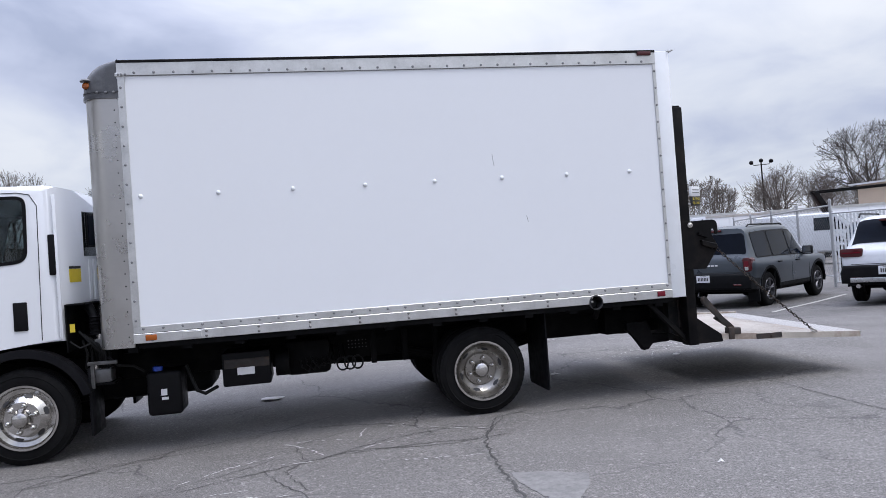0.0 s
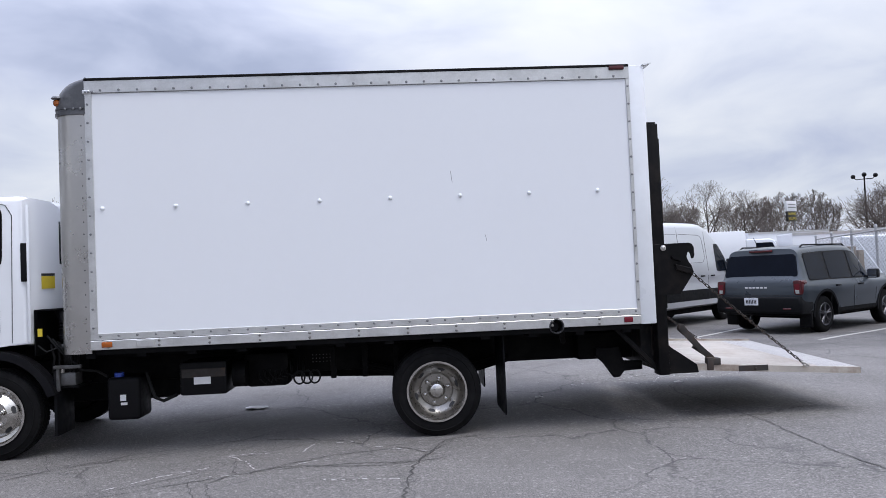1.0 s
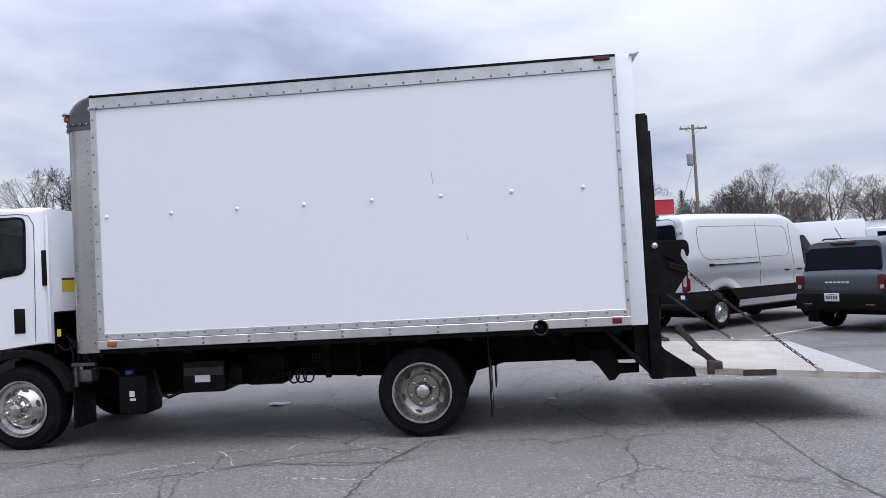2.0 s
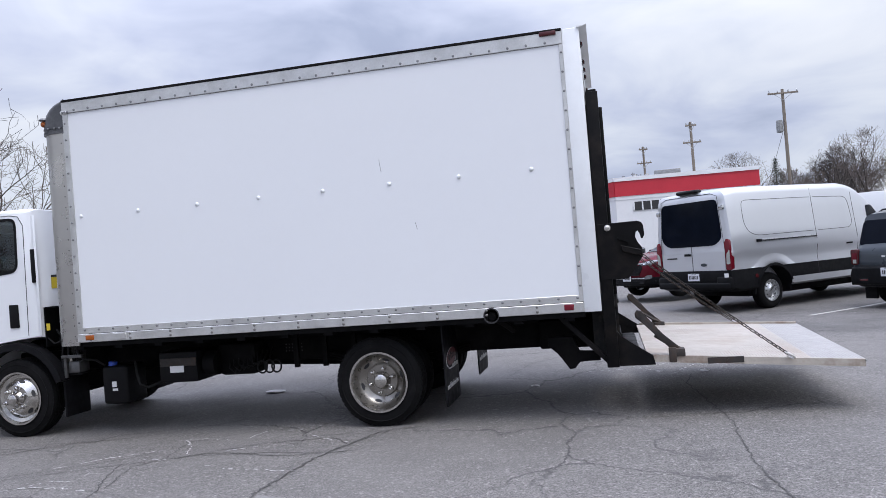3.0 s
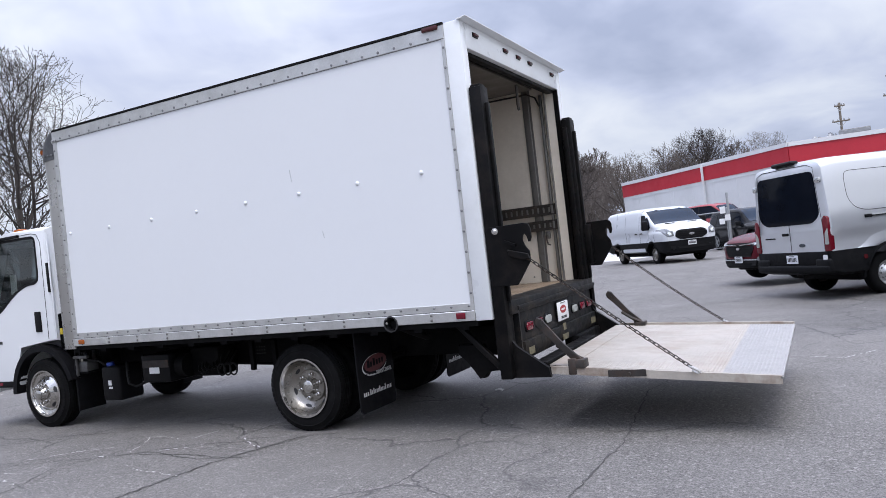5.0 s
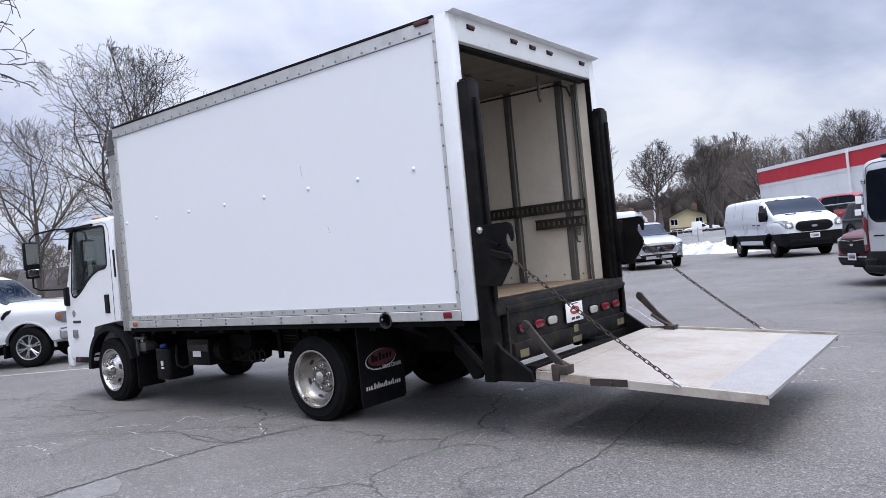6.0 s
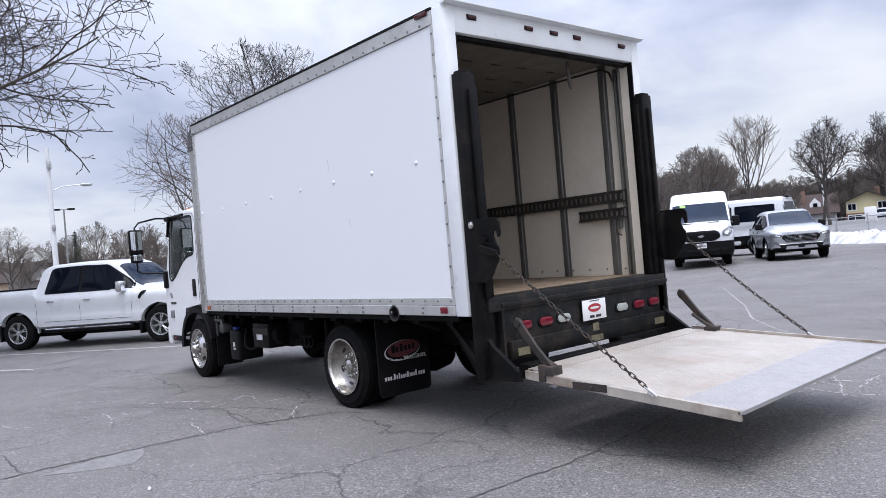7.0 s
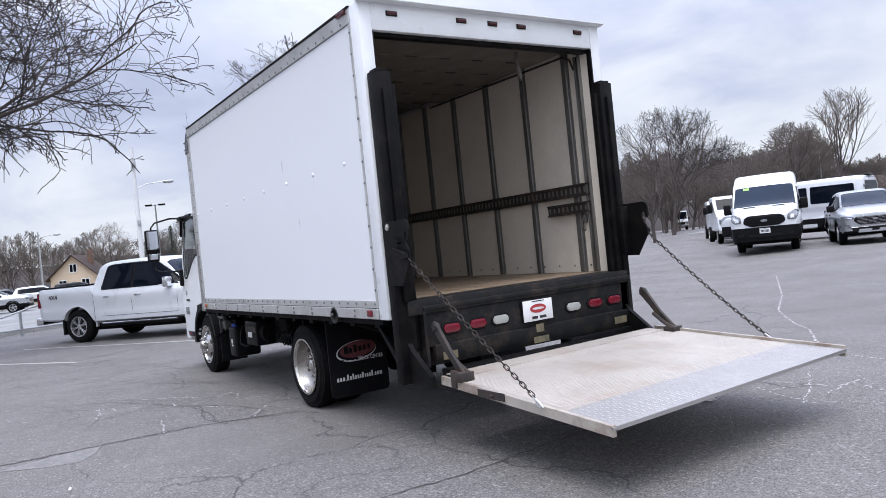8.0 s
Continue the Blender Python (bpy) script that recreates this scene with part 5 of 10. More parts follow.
def truck_wheel(x, z, y_out, sgn, dual):
    R, RIM = 0.405, 0.262
    y1 = y_out + sgn * 0.225
    ty = T("wheel", lathe(tyre_profile(R, RIM, y_out, y1), (x, 0, z), 48, shut=False), "rubber", label="worn black truck tyre")
    T("sidewall_ring", lathe([(R - 0.050, y_out + sgn * 0.001), (R - 0.056, y_out - sgn * 0.003), (R - 0.062, y_out + sgn * 0.001)], (x, 0, z), 48, shut=False), "rubber", ty)
    rimm = "steel_rim" if dual else "chrome"
    if dual:
        prof = [(RIM + 0.012, y_out + sgn * 0.004), (RIM + 0.010, y_out - sgn * 0.008), (RIM - 0.004, y_out - sgn * 0.006), (RIM - 0.018, y_out + sgn * 0.02), (RIM - 0.035, y_out + sgn * 0.075), (RIM - 0.075, y_out + sgn * 0.115),
                (0.152, y_out + sgn * 0.130), (0.143, y_out + sgn * 0.116), (0.070, y_out + sgn * 0.114)]
        hub_y = y_out + sgn * 0.118
    else:
        prof = [(RIM + 0.012, y_out + sgn * 0.004), (RIM + 0.010, y_out - sgn * 0.008), (RIM - 0.004, y_out - sgn * 0.006), (RIM - 0.020, y_out + sgn * 0.018), (RIM - 0.055, y_out + sgn * 0.030), (0.155, y_out - sgn * 0.020),
                (0.140, y_out - sgn * 0.034), (0.070, y_out - sgn * 0.034)]
        hub_y = y_out - sgn * 0.034
    rim = T("rim", lathe(prof, (x, 0, z), 40, shut=False), rimm, ty, "polished steel rim with hand holes")
    # hand holes, dark
    bm = bmesh.new()
    for k in range(6):
        t = 2 * math.pi * (k + 0.25) / 6
        rr = 0.193 if dual else 0.185
        yy = y_out + sgn * (0.106 if dual else 0.003)
        c = Vector((x + rr * math.cos(t), yy, z + rr * math.sin(t)))
        tan, rad = Vector((-math.sin(t), 0, math.cos(t))), Vector((math.cos(t), 0, math.sin(t)))
        tilt = Vector((0, sgn * (-0.55 if dual else 0.75), 0))
        bm = bmesh.new()
        ring = [bm.verts.new(c + tan * 0.036 * math.cos(a) + (rad + tilt).normalized() * 0.019 * math.sin(a) - Vector((0, sgn * 0.002, 0))) for a in [2 * math.pi * i / 14 for i in range(14)]]
        bm.faces.new(ring)
        T("hand_hole", bm, "label_dark", ty, smooth=None)
    hub = [(0.086, hub_y), (0.080, hub_y - sgn * 0.010), (0.074, hub_y - sgn * 0.016), (0.062, hub_y - sgn * 0.045), (0.058, hub_y - sgn * 0.060), (0.042, hub_y - sgn * 0.070), (0.004, hub_y - sgn * 0.073)]
    T("rim_lip", lathe([(RIM + 0.013, y_out + sgn * 0.004), (RIM + 0.011, y_out - sgn * 0.010), (RIM - 0.006, y_out - sgn * 0.009), (RIM - 0.016, y_out + sgn * 0.012)], (x, 0, z), 40, shut=False), "chrome", ty)
    T("hub_cap", lathe(hub, (x, 0, z), 24), "chrome", ty)
    for k in range(6):
        t = 2 * math.pi * k / 6 + 0.3
        c = (x + 0.112 * math.cos(t), 0, z + 0.112 * math.sin(t))
        T("wheel_nut", lathe([(0.026, hub_y), (0.022, hub_y - sgn * 0.006), (0.020, hub_y - sgn * 0.030), (0.014, hub_y - sgn * 0.036), (0.012, hub_y - sgn * 0.052), (0.003, hub_y - sgn * 0.056)], c, 8), "chrome", ty)
    bm = bmesh.new()
    for k in range(52):
        t0 = 2 * math.pi * k / 52
        for y_a, y_b in ((y_out + sgn * 0.022, y_out + sgn * 0.052), (y1 - sgn * 0.052, y1 - sgn * 0.022)):
            q = []
            for rr_, da in ((R - 0.018, 0.0), (R - 0.018, 0.094), (R - 0.004, 0.094), (R - 0.004, 0.0)):
                for yv in (y_a, y_b):
                    q.append(bm.verts.new((x + rr_ * math.cos(t0 + da), yv, z + rr_ * math.sin(t0 + da))))
            for f in ((0, 2, 3, 1), (2, 4, 5, 3), (4, 6, 7, 5), (6, 0, 1, 7), (0, 6, 4, 2), (1, 3, 5, 7)):
                bm.faces.new([q[i] for i in f])
    T("tread_pattern", bm, "rubber", ty, smooth=None)["kind"] = "stuff"
    T("brake_drum", lathe([(0.24, y1 - sgn * 0.09), (0.24, y1 + sgn * 0.02)], (x, 0, z), 24), "chassis", ty)
    T("inner_disc", lathe([(0.25, y_out + sgn * 0.14), (0.25, y_out + sgn * 0.15)], (x, 0, z), 24), "chassis", ty)
    if dual:
        yi = y1 + sgn * 0.05
        T("wheel", lathe(tyre_profile(R, RIM, yi, yi + sgn * 0.225), (x, 0, z), 40, shut=False), "rubber", label="inner dual tyre")


truck_wheel(1.88, 0.447, 6.80, 1, True)
truck_wheel(1.88, 0.447, 9.02, -1, True)
truck_wheel(-2.05, 0.418, 6.93, 1, False)
truck_wheel(-2.05, 0.418, 8.89, -1, False)

# ---- cab ----
CY0, CY1 = 6.92, 8.90
prof = [(-1.60, 1.03), (-1.57, 1.2), (-1.53, 2.20), (-1.62, 2.33), (-1.80, 2.365), (-2.50, 2.365), (-2.68, 2.335), (-2.80, 2.25), (-3.11, 1.42), (-3.16, 1.15), (-3.17, 0.80), (-3.14, 0.52), (-2.52, 0.52), (-2.45, 1.03)]
cab = T("cab_body", prism(prof, "y", CY0, CY1, 0.055, 4), "white_paint", label="white tilt cab", smooth=40)
inner = [(-1.75, 1.10), (-1.75, 2.18), (-1.80, 2.27), (-2.50, 2.30), (-2.66, 2.28), (-2.74, 2.21), (-3.04, 1.42), (-3.08, 1.15), (-3.08, 1.10)]
def round_poly(pts, r=0.04, n=3):
    """A polygon with its corners rounded off."""
    outp = []
    m = len(pts)
    for i in range(m):
        p, a_, b_ = Vector(pts[i]), Vector(pts[i - 1]), Vector(pts[(i + 1) % m])
        ra, rb = min(r, (a_ - p).length * 0.4), min(r, (b_ - p).length * 0.4)
        qa, qb = p + (a_ - p).normalized() * ra, p + (b_ - p).normalized() * rb
        for k in range(n + 1):
            t = k / n
            outp.append(tuple(qa * (1 - t) ** 2 + p * 2 * t * (1 - t) + qb * t * t))
    return outp


win = [(-2.935, 1.425), (-2.775, 2.225), (-2.735, 2.25), (-1.985, 2.25), (-1.955, 2.22), (-1.965, 1.775), (-2.01, 1.735), (-2.18, 1.725), (-2.36, 1.665), (-2.52, 1.575), (-2.70, 1.455), (-2.86, 1.385)]
win = round_poly(win, 0.06)


def back_corner(s):
    """Plan of what is taken off a rear corner of the cab, rounding into a slanted back."""
    y_ = CY0 if s > 0 else CY1
    curve = []
    for k in range(9):
        t = k / 8
        u, v = (-1.80, -0.004), (-1.70, 0.0)
        w_ = (-1.655, 0.135)
        curve.append(tuple(u[i] * (1 - t) ** 2 + v[i] * 2 * t * (1 - t) + w_[i] * t * t for i in (0, 1)))
    plan = curve + [(-1.485, 0.63), (-1.20, 0.63), (-1.20, -0.12), (-1.80, -0.12)]
    return [(px, y_ + s * py) for px, py in plan]



cut = [prism(inner, "y", CY0 + 0.06, CY1 - 0.06), prism(win, "y", CY0 - 0.1, CY1 + 0.1), lathe([(0.50, CY0 - 0.1), (0.50, CY0 + 0.42)], (-2.05, 0, 0.42), 40), lathe([(0.50, CY1 + 0.1), (0.50, CY1 - 0.42)], (-2.05, 0, 0.42), 40),
       prism(back_corner(1), "z", 0.9, 2.6), prism(back_corner(-1), "z", 0.9, 2.6),
       prism([(7.08, 1.52), (8.74, 1.52), (8.70, 2.20), (7.12, 2.20)], "x", -3.4, -2.66), prism([(7.25, 1.75), (8.57, 1.75), (8.57, 2.15), (7.25, 2.15)], "x", -1.82, -1.45),
       prism([(-1.685, 6.93), (-1.2, 6.93), (-1.2, 8.89), (-1.685, 8.89)], "z", 0.9, 1.34)]
carve(cab, cut)
for f in cab.data.polygons:
    f.use_smooth = True
cab.data.set_sharp_from_angle(angle=radians(32))
for y0, y1 in ((CY0 + 0.012, CY0 + 0.018), (CY1 - 0.018, CY1 - 0.012)):
    pane = T("door_glass", prism(win, "y", y0, y1), "cab_glass", cab, "clear door window")
    pane.visible_shadow = False
ws = T("windscreen", prism([(-3.075, 1.50), (-2.79, 2.22), (-2.784, 2.218), (-3.069, 1.498)], "y", 7.06, 8.76), "cab_glass", cab)
ws.visible_shadow = False
rw = T("rear_glass", box((-1.585, 7.25, 1.75), (-1.58, 8.57, 2.15)), "cab_glass", cab)
rw.visible_shadow = False


def outline(pts, width):
    """A ring of a given width outside a polygon, as (outer, inner) points."""
    c = Vector((sum(p[0] for p in pts) / len(pts), sum(p[1] for p in pts) / len(pts)))
    outp = []
    n = len(pts)
    for i in range(n):
        a, b, d = Vector(pts[i - 1]), Vector(pts[i]), Vector(pts[(i + 1) % n])
        t = ((b - a).normalized() + (d - b).normalized()).normalized()
        nrm = Vector((t.y, -t.x))
        if nrm.dot(b - c) < 0:
            nrm = -nrm
        outp.append(tuple(b + nrm * width))
    return outp


def add_ring(bm, pts, width, axis, a, b):
    out_ = outline(pts, width)
    def put(p, w):
        return {"x": (w, p[0], p[1]), "y": (p[0], w, p[1]), "z": (p[0], p[1], w)}[axis]
    n = len(pts)
    q = [[bm.verts.new(put(p, w)) for p in poly] for w in (a, b) for poly in (pts, out_)]
    for i in range(n):
        j = (i + 1) % n
        bm.faces.new((q[0][i], q[0][j], q[1][j], q[1][i]))
        bm.faces.new((q[2][i], q[3][i], q[3][j], q[2][j]))
        bm.faces.new((q[1][i], q[1][j], q[3][j], q[3][i]))
        bm.faces.new((q[0][i], q[2][i], q[2][j], q[0][j]))
    return bm


for y_s, s in ((CY0, -1), (CY1, 1)):
    a, b = sorted((y_s + s * 0.004, y_s - s * 0.02))
    T("window_seal", add_ring(bmesh.new(), win, 0.028, "y", a, b), "plastic", cab)
    # door gap
    gap = [(-1.865, 1.055), (-1.845, 2.19), (-1.90, 2.285), (-2.00, 2.305), (-2.60, 2.300), (-2.745, 2.27)]
    bm = bmesh.new()
    for p, q in zip(gap, gap[1:]):
        add_tube(bm, [(p[0], y_s + s * 0.0005, p[1]), (q[0], y_s + s * 0.0005, q[1])], 0.0038, 5)
    T("door_gap", bm, "label_dark", cab)
    a, b = sorted((y_s - s * 0.004, y_s + s * 0.014))
    hd = T("door_handle", box((-2.075, a, 1.145), (-1.965, b, 1.385), 0.03, 3), "plastic", cab, "black recessed door handle")
    T("side_vent", box((-1.775, a, 1.595), (-1.715, b, 1.94), 0.010, 2), "plastic", cab, "black air vent behind the door")
    T("rear_pillar", box((-1.725, min(y_s, y_s + s * 0.012), 1.05), (-1.695, max(y_s, y_s + s * 0.012), 2.28), 0.01, 2), "white_paint", cab)
    arch = [(-2.05 + 0.50 * math.cos(math.pi * k / 22), 0.42 + 0.50 * math.sin(math.pi * k / 22)) for k in range(2, 23)]
    arch2 = [(-2.05 + 0.57 * math.cos(math.pi * k / 22), 0.42 + 0.57 * math.sin(math.pi * k / 22)) for k in range(2, 23)]
    a, b = sorted((y_s + s * 0.02, y_s - s * 0.10))
    T("wheel_arch", prism(arch + arch2[::-1], "y", a, b), "flap", cab, "black plastic wheel arch")
    T("step_bar", box((-2.98, min(y_s + s * 0.012, y_s - s * 0.2), 0.50), (-2.56, max(y_s + s * 0.012, y_s - s * 0.2), 0.575), 0.01), "plastic", cab, "black entry step")
    T("rain_visor", prism([(-2.80, 2.27), (-2.70, 2.31), (-2.22, 2.315), (-2.22, 2.285), (-2.70, 2.275), (-2.79, 2.235), (-2.87, 2.02), (-2.885, 2.03)], "y", *sorted((y_s - s * 0.003, y_s + s * 0.03))), "plastic", cab, "dark window visor")
    T("corner_lamp", box((-2.98, min(y_s - s * 0.01, y_s + s * 0.022), 0.83), (-2.86, max(y_s - s * 0.01, y_s + s * 0.022), 0.945), 0.012), "headlamp", cab, "small clear side lamp")
    T("name_bar", box((-2.97, min(y_s, y_s + s * 0.004), 1.03), (-2.76, max(y_s, y_s + s * 0.004), 1.065)), "label_dark", cab, "dark badge strip")
    T("round_badge", lathe([(0.045, y_s + s * 0.001), (0.045, y_s + s * 0.005), (0.03, y_s + s * 0.007)], (-2.93, 0, 1.165), 16), "alloy", cab)
    T("side_reflector", box((-2.90, min(y_s - s * 0.01, y_s + s * 0.016), 0.525), (-2.82, max(y_s - s * 0.01, y_s + s * 0.016), 0.56), 0.004), "red_lens", cab)
    # mirror on its black arms
    ym = y_s + s * 0.37
    mir = T("wing_mirror", box((-3.24, min(ym - 0.10, ym + 0.10), 1.79), (-3.16, max(ym - 0.10, ym + 0.10), 2.17), 0.03, 3), "plastic", label="tall black wing mirror")
    T("mirror_glass", box((-3.158, ym - 0.080, 1.87), (-3.154, ym + 0.080, 2.145), 0.0), "mirror", mir)
    T("mirror_glass", box((-3.157, ym - 0.070, 1.715), (-3.150, ym + 0.070, 1.80), 0.003, 1), "mirror", mir, "small convex lower mirror")
    T("lower_mirror", box((-3.22, ym - 0.09, 1.68), (-3.158, ym + 0.09, 1.80), 0.03, 3), "plastic", mir)
    T("mirror_arm", tube([(-2.76, y_s - s * 0.01, 2.29), (-2.95, y_s + s * 0.14, 2.31), (-3.15, y_s + s * 0.32, 2.27), (-3.20, ym, 2.20), (-3.20, ym, 1.70), (-3.20, ym, 1.56), (-3.18, y_s + s * 0.30, 1.52), (-3.05, y_s + s * 0.02, 1.50)], 0.013, 8), "plastic", mir)
    T("arm_foot", box((-3.10, min(y_s - s * 0.02, y_s + s * 0.05), 1.27), (-3.01, max(y_s - s * 0.02, y_s + s * 0.05), 1.53), 0.02), "plastic", mir)
    T("arm_foot", box((-2.86, min(y_s - s * 0.02, y_s + s * 0.06), 2.25), (-2.66, max(y_s - s * 0.02, y_s + s * 0.06), 2.315), 0.02), "plastic", mir)
for y in (7.15, 7.55, 7.91, 8.27, 8.67):
    T("roof_lamp", box((-2.60, y - 0.055, 2.36), (-2.47, y + 0.055, 2.415), 0.02, 3), "amber_lens", cab, "amber roof lamp")
T("front_bumper", box((-3.30, CY0 + 0.02, 0.42), (-3.12, CY1 - 0.02, 0.72), 0.05, 3), "white_paint", label="white front bumper")
T("front_grille", box((-3.185, 7.3, 0.98), (-3.16, 8.5, 1.18), 0.01), "plastic", cab)
for y in (7.15, 8.67):
    T("head_lamp", box((-3.195, y - 0.17, 0.76), (-3.15, y + 0.17, 0.94), 0.03, 3), "headlamp", cab)
# cab back: stickers, stamped ribs
T("rear_shroud", box((-1.684, 6.935, 0.93), (-1.672, 8.885, 1.338), 0.003, 1), "chassis", label="black shroud under the cab back")
T("shroud_lip", box((-1.684, 6.945, 1.325), (-1.52, 8.875, 1.339), 0.003, 1), "chassis")
for lo, hi, mm in (((-1.645, CY0 - 0.003, 1.10), (-1.605, CY0 + 0.002, 1.17), "label_yellow"),):
    T("caution_sticker", box(lo, hi), mm, cab, "yellow caution sticker")
def on_chamfer(s0, s1, z0, z1, lift):
    """A thin plate on the slanted rear corner of the cab, s metres along it."""
    d, n_ = Vector((0.215, 0.63)).normalized(), Vector((0.63, -0.215)).normalized()
    a_, b_ = Vector((-1.70, CY0)) + d * s0, Vector((-1.70, CY0)) + d * s1
    return prism([tuple(a_ - n_ * 0.01), tuple(b_ - n_ * 0.01), tuple(b_ + n_ * lift), tuple(a_ + n_ * lift)], "z", z0, z1)


T("caution_sticker", on_chamfer(0.13, 0.28, 1.525, 1.64, 0.006), "label_yellow", cab, "yellow caution sticker")
T("sticker_head", on_chamfer(0.13, 0.28, 1.642, 1.665, 0.006), "label_dark", cab)
T("quarter_seal", on_chamfer(0.405, 0.64, 1.83, 2.14, 0.004), "plastic", cab)
T("quarter_glass", on_chamfer(0.425, 0.64, 1.85, 2.12, 0.008), "glass", cab, "dark rear quarter window")
for k in range(3):
    T("pressed_rib", on_chamfer(0.40 + 0.07 * k, 0.43 + 0.07 * k, 1.36, 1.72, 0.008), "white_paint", cab)
# seats, wheel and a hanging tag inside
for y in (7.35, 8.45):
    st = T("cab_seat", box((-2.25, y - 0.25, 1.30), (-1.80, y + 0.25, 1.45), 0.05, 3), "seat", label="grey cloth cab seat")
    T("seat_back", prism([(-2.06, 1.42), (-1.88, 1.42), (-1.77, 2.02), (-1.88, 2.03)], "y", y - 0.24, y + 0.24, 0.04, 3), "seat", st)
    T("head_rest", box((-1.88, y - 0.13, 2.03), (-1.77, y + 0.13, 2.20), 0.04, 3), "seat", st)
T("dashboard", prism([(-3.05, 1.12), (-2.62, 1.12), (-2.66, 1.42), (-2.85, 1.50), (-3.03, 1.46)], "y", 7.0, 8.82, 0.03), "seat", label="grey dashboard")
T("steering_wheel", tube([(-2.52 + 0.09 * math.cos(t), 7.38 + 0.21 * math.sin(t), 1.56 + 0.19 * math.cos(t)) for t in [2 * math.pi * k / 24 for k in range(24)]], 0.014, 8, closed=True), "plastic", label="black steering wheel")
T("paper_tag", box((-2.60, 7.0, 1.62), (-2.48, 7.004, 1.86)), "label_white", label="white paper tag hanging in the window")


# ---- parked vehicles ----
def paint(name, base, metal=0.0, rough=0.28, coat=0.3, spec=0.5):
    return material(name, base, rough, metal, vary=0.015, scale=0.8, coat=coat, spec=spec, dirt=tuple(min(1, c * 0.6 + 0.08) for c in base), dirt_amount=0.05, dirt_scale=0.9, rough_vary=0.01)


M["silver_paint"] = paint("silver_van_paint", (0.60, 0.615, 0.645), 0.62, 0.30)
M["slate_paint"] = paint("slate_blue_grey_paint", (0.043, 0.053, 0.064), 0.35)
M["red_paint"] = paint("dark_red_paint", (0.095, 0.004, 0.012), 0.35, 0.22, coat=0.12, spec=0.25)
M["black_paint"] = paint("black_car_paint", (0.0045, 0.005, 0.0065), 0.0, 0.18, coat=0.05, spec=0.2)
M["ice_paint"] = paint("silver_suv_paint", (0.48, 0.50, 0.53), 0.75)
M["van_white"] = paint("white_van_paint", (0.60, 0.62, 0.65))
M["truck_red"] = paint("bright_red_paint", (0.24, 0.012, 0.016))
M["grille"] = material("black_grille", (0.008, 0.008, 0.009), 0.45, vary=0.3, scale=20, spec=0.12)
M["grille_chrome"] = material("chrome_trim", (0.65, 0.66, 0.67), 0.15, 1.0, vary=0.1)
M["plate"] = material("pale_number_plate", (0.62, 0.63, 0.66), 0.45, vary=0.08, scale=12)
M["sticker_green"] = material("green_price_sticker", (0.26, 0.55, 0.10), 0.5, vary=0.1)
M["interior"] = material("dark_car_interior", (0.02, 0.02, 0.022), 0.8, vary=0.3)


def slopes(xs, ys):
    """Tangents that keep a curve through stations smooth and free of overshoot."""
    d = [(ys[k + 1] - ys[k]) / (xs[k + 1] - xs[k]) for k in range(len(xs) - 1)]
    m = [d[0]]
    for k in range(1, len(d)):
        m.append(0.0 if d[k - 1] * d[k] <= 0 else 2 * d[k - 1] * d[k] / (d[k - 1] + d[k]))
    return m + [d[-1]]


TANGENTS = {}


def lerp_rows(rows, x):
    """A body's cross-section figures at x, gliding from station to station."""
    if x <= rows[0][0]:
        return rows[0][1:]
    if x >= rows[-1][0]:
        return rows[-1][1:]
    key = tuple(tuple(r) for r in rows)
    if key not in TANGENTS:
        xs = [r[0] for r in rows]
        TANGENTS[key] = [slopes(xs, [r[j] for r in rows]) for j in range(1, 6)]
    tan = TANGENTS[key]
    k = next(i for i in range(len(rows) - 1) if x <= rows[i + 1][0])
    h = rows[k + 1][0] - rows[k][0]
    t = (x - rows[k][0]) / h
    a0, a1, b0, b1 = 2 * t ** 3 - 3 * t * t + 1, t ** 3 - 2 * t * t + t, 3 * t * t - 2 * t ** 3, t ** 3 - t * t
    return tuple(a0 * rows[k][j] + a1 * h * tan[j - 1][k] + b0 * rows[k + 1][j] + b1 * h * tan[j - 1][k + 1] for j in range(1, 6))


def section(row):
    """Half a cross-section: (half-width, height) from the sill to the roof's middle."""
    sill, belt, top, wb, wt = row
    rr = min(0.16, (top - belt) * 0.55)
    if top - belt > 0.55 and belt > 1.19 and wb > 1.005:
        # a van's flank: full at the belt, hollow below it
        return [(wb - 0.10, sill), (wb - 0.015, sill + 0.05), (wb - 0.004, sill + 0.25), (wb - 0.018, sill + 0.46), (wb - 0.026, belt - 0.22), (wb - 0.004, belt - 0.08), (wb + 0.012, belt),
                (wt + 0.022, top - rr), (wt - 0.004, top - rr * 0.55), (wt - 0.050, top - rr * 0.26), (wt - 0.14, top - rr * 0.08), (wt * 0.45, top - 0.003), (0.0, top)]
    ledge = 0.030
    return [(wb - 0.10, sill), (wb - 0.02, sill + 0.05), (wb - 0.004, sill + 0.18 * (belt - sill) / 0.6), (wb - 0.012, (sill + belt) / 2 - 0.04), (wb + 0.010, belt - 0.16), (wb + 0.004, belt - 0.05), (wb - ledge, belt),
            (wt + 0.012, top - rr), (wt - 0.012, top - rr * 0.55), (wt - 0.055, top - rr * 0.26), (wt - 0.14, top - rr * 0.08), (wt * 0.45, top - 0.003), (0.0, top)]


def half_width(rows, x, z):
    s = section(lerp_rows(rows, x))
    for (w0, z0), (w1, z1) in zip(s, s[1:]):
        if z <= z1 and z1 > z0:
            return w0 + (w1 - w0) * max(0.0, (z - z0) / (z1 - z0))
    return s[-2][0]


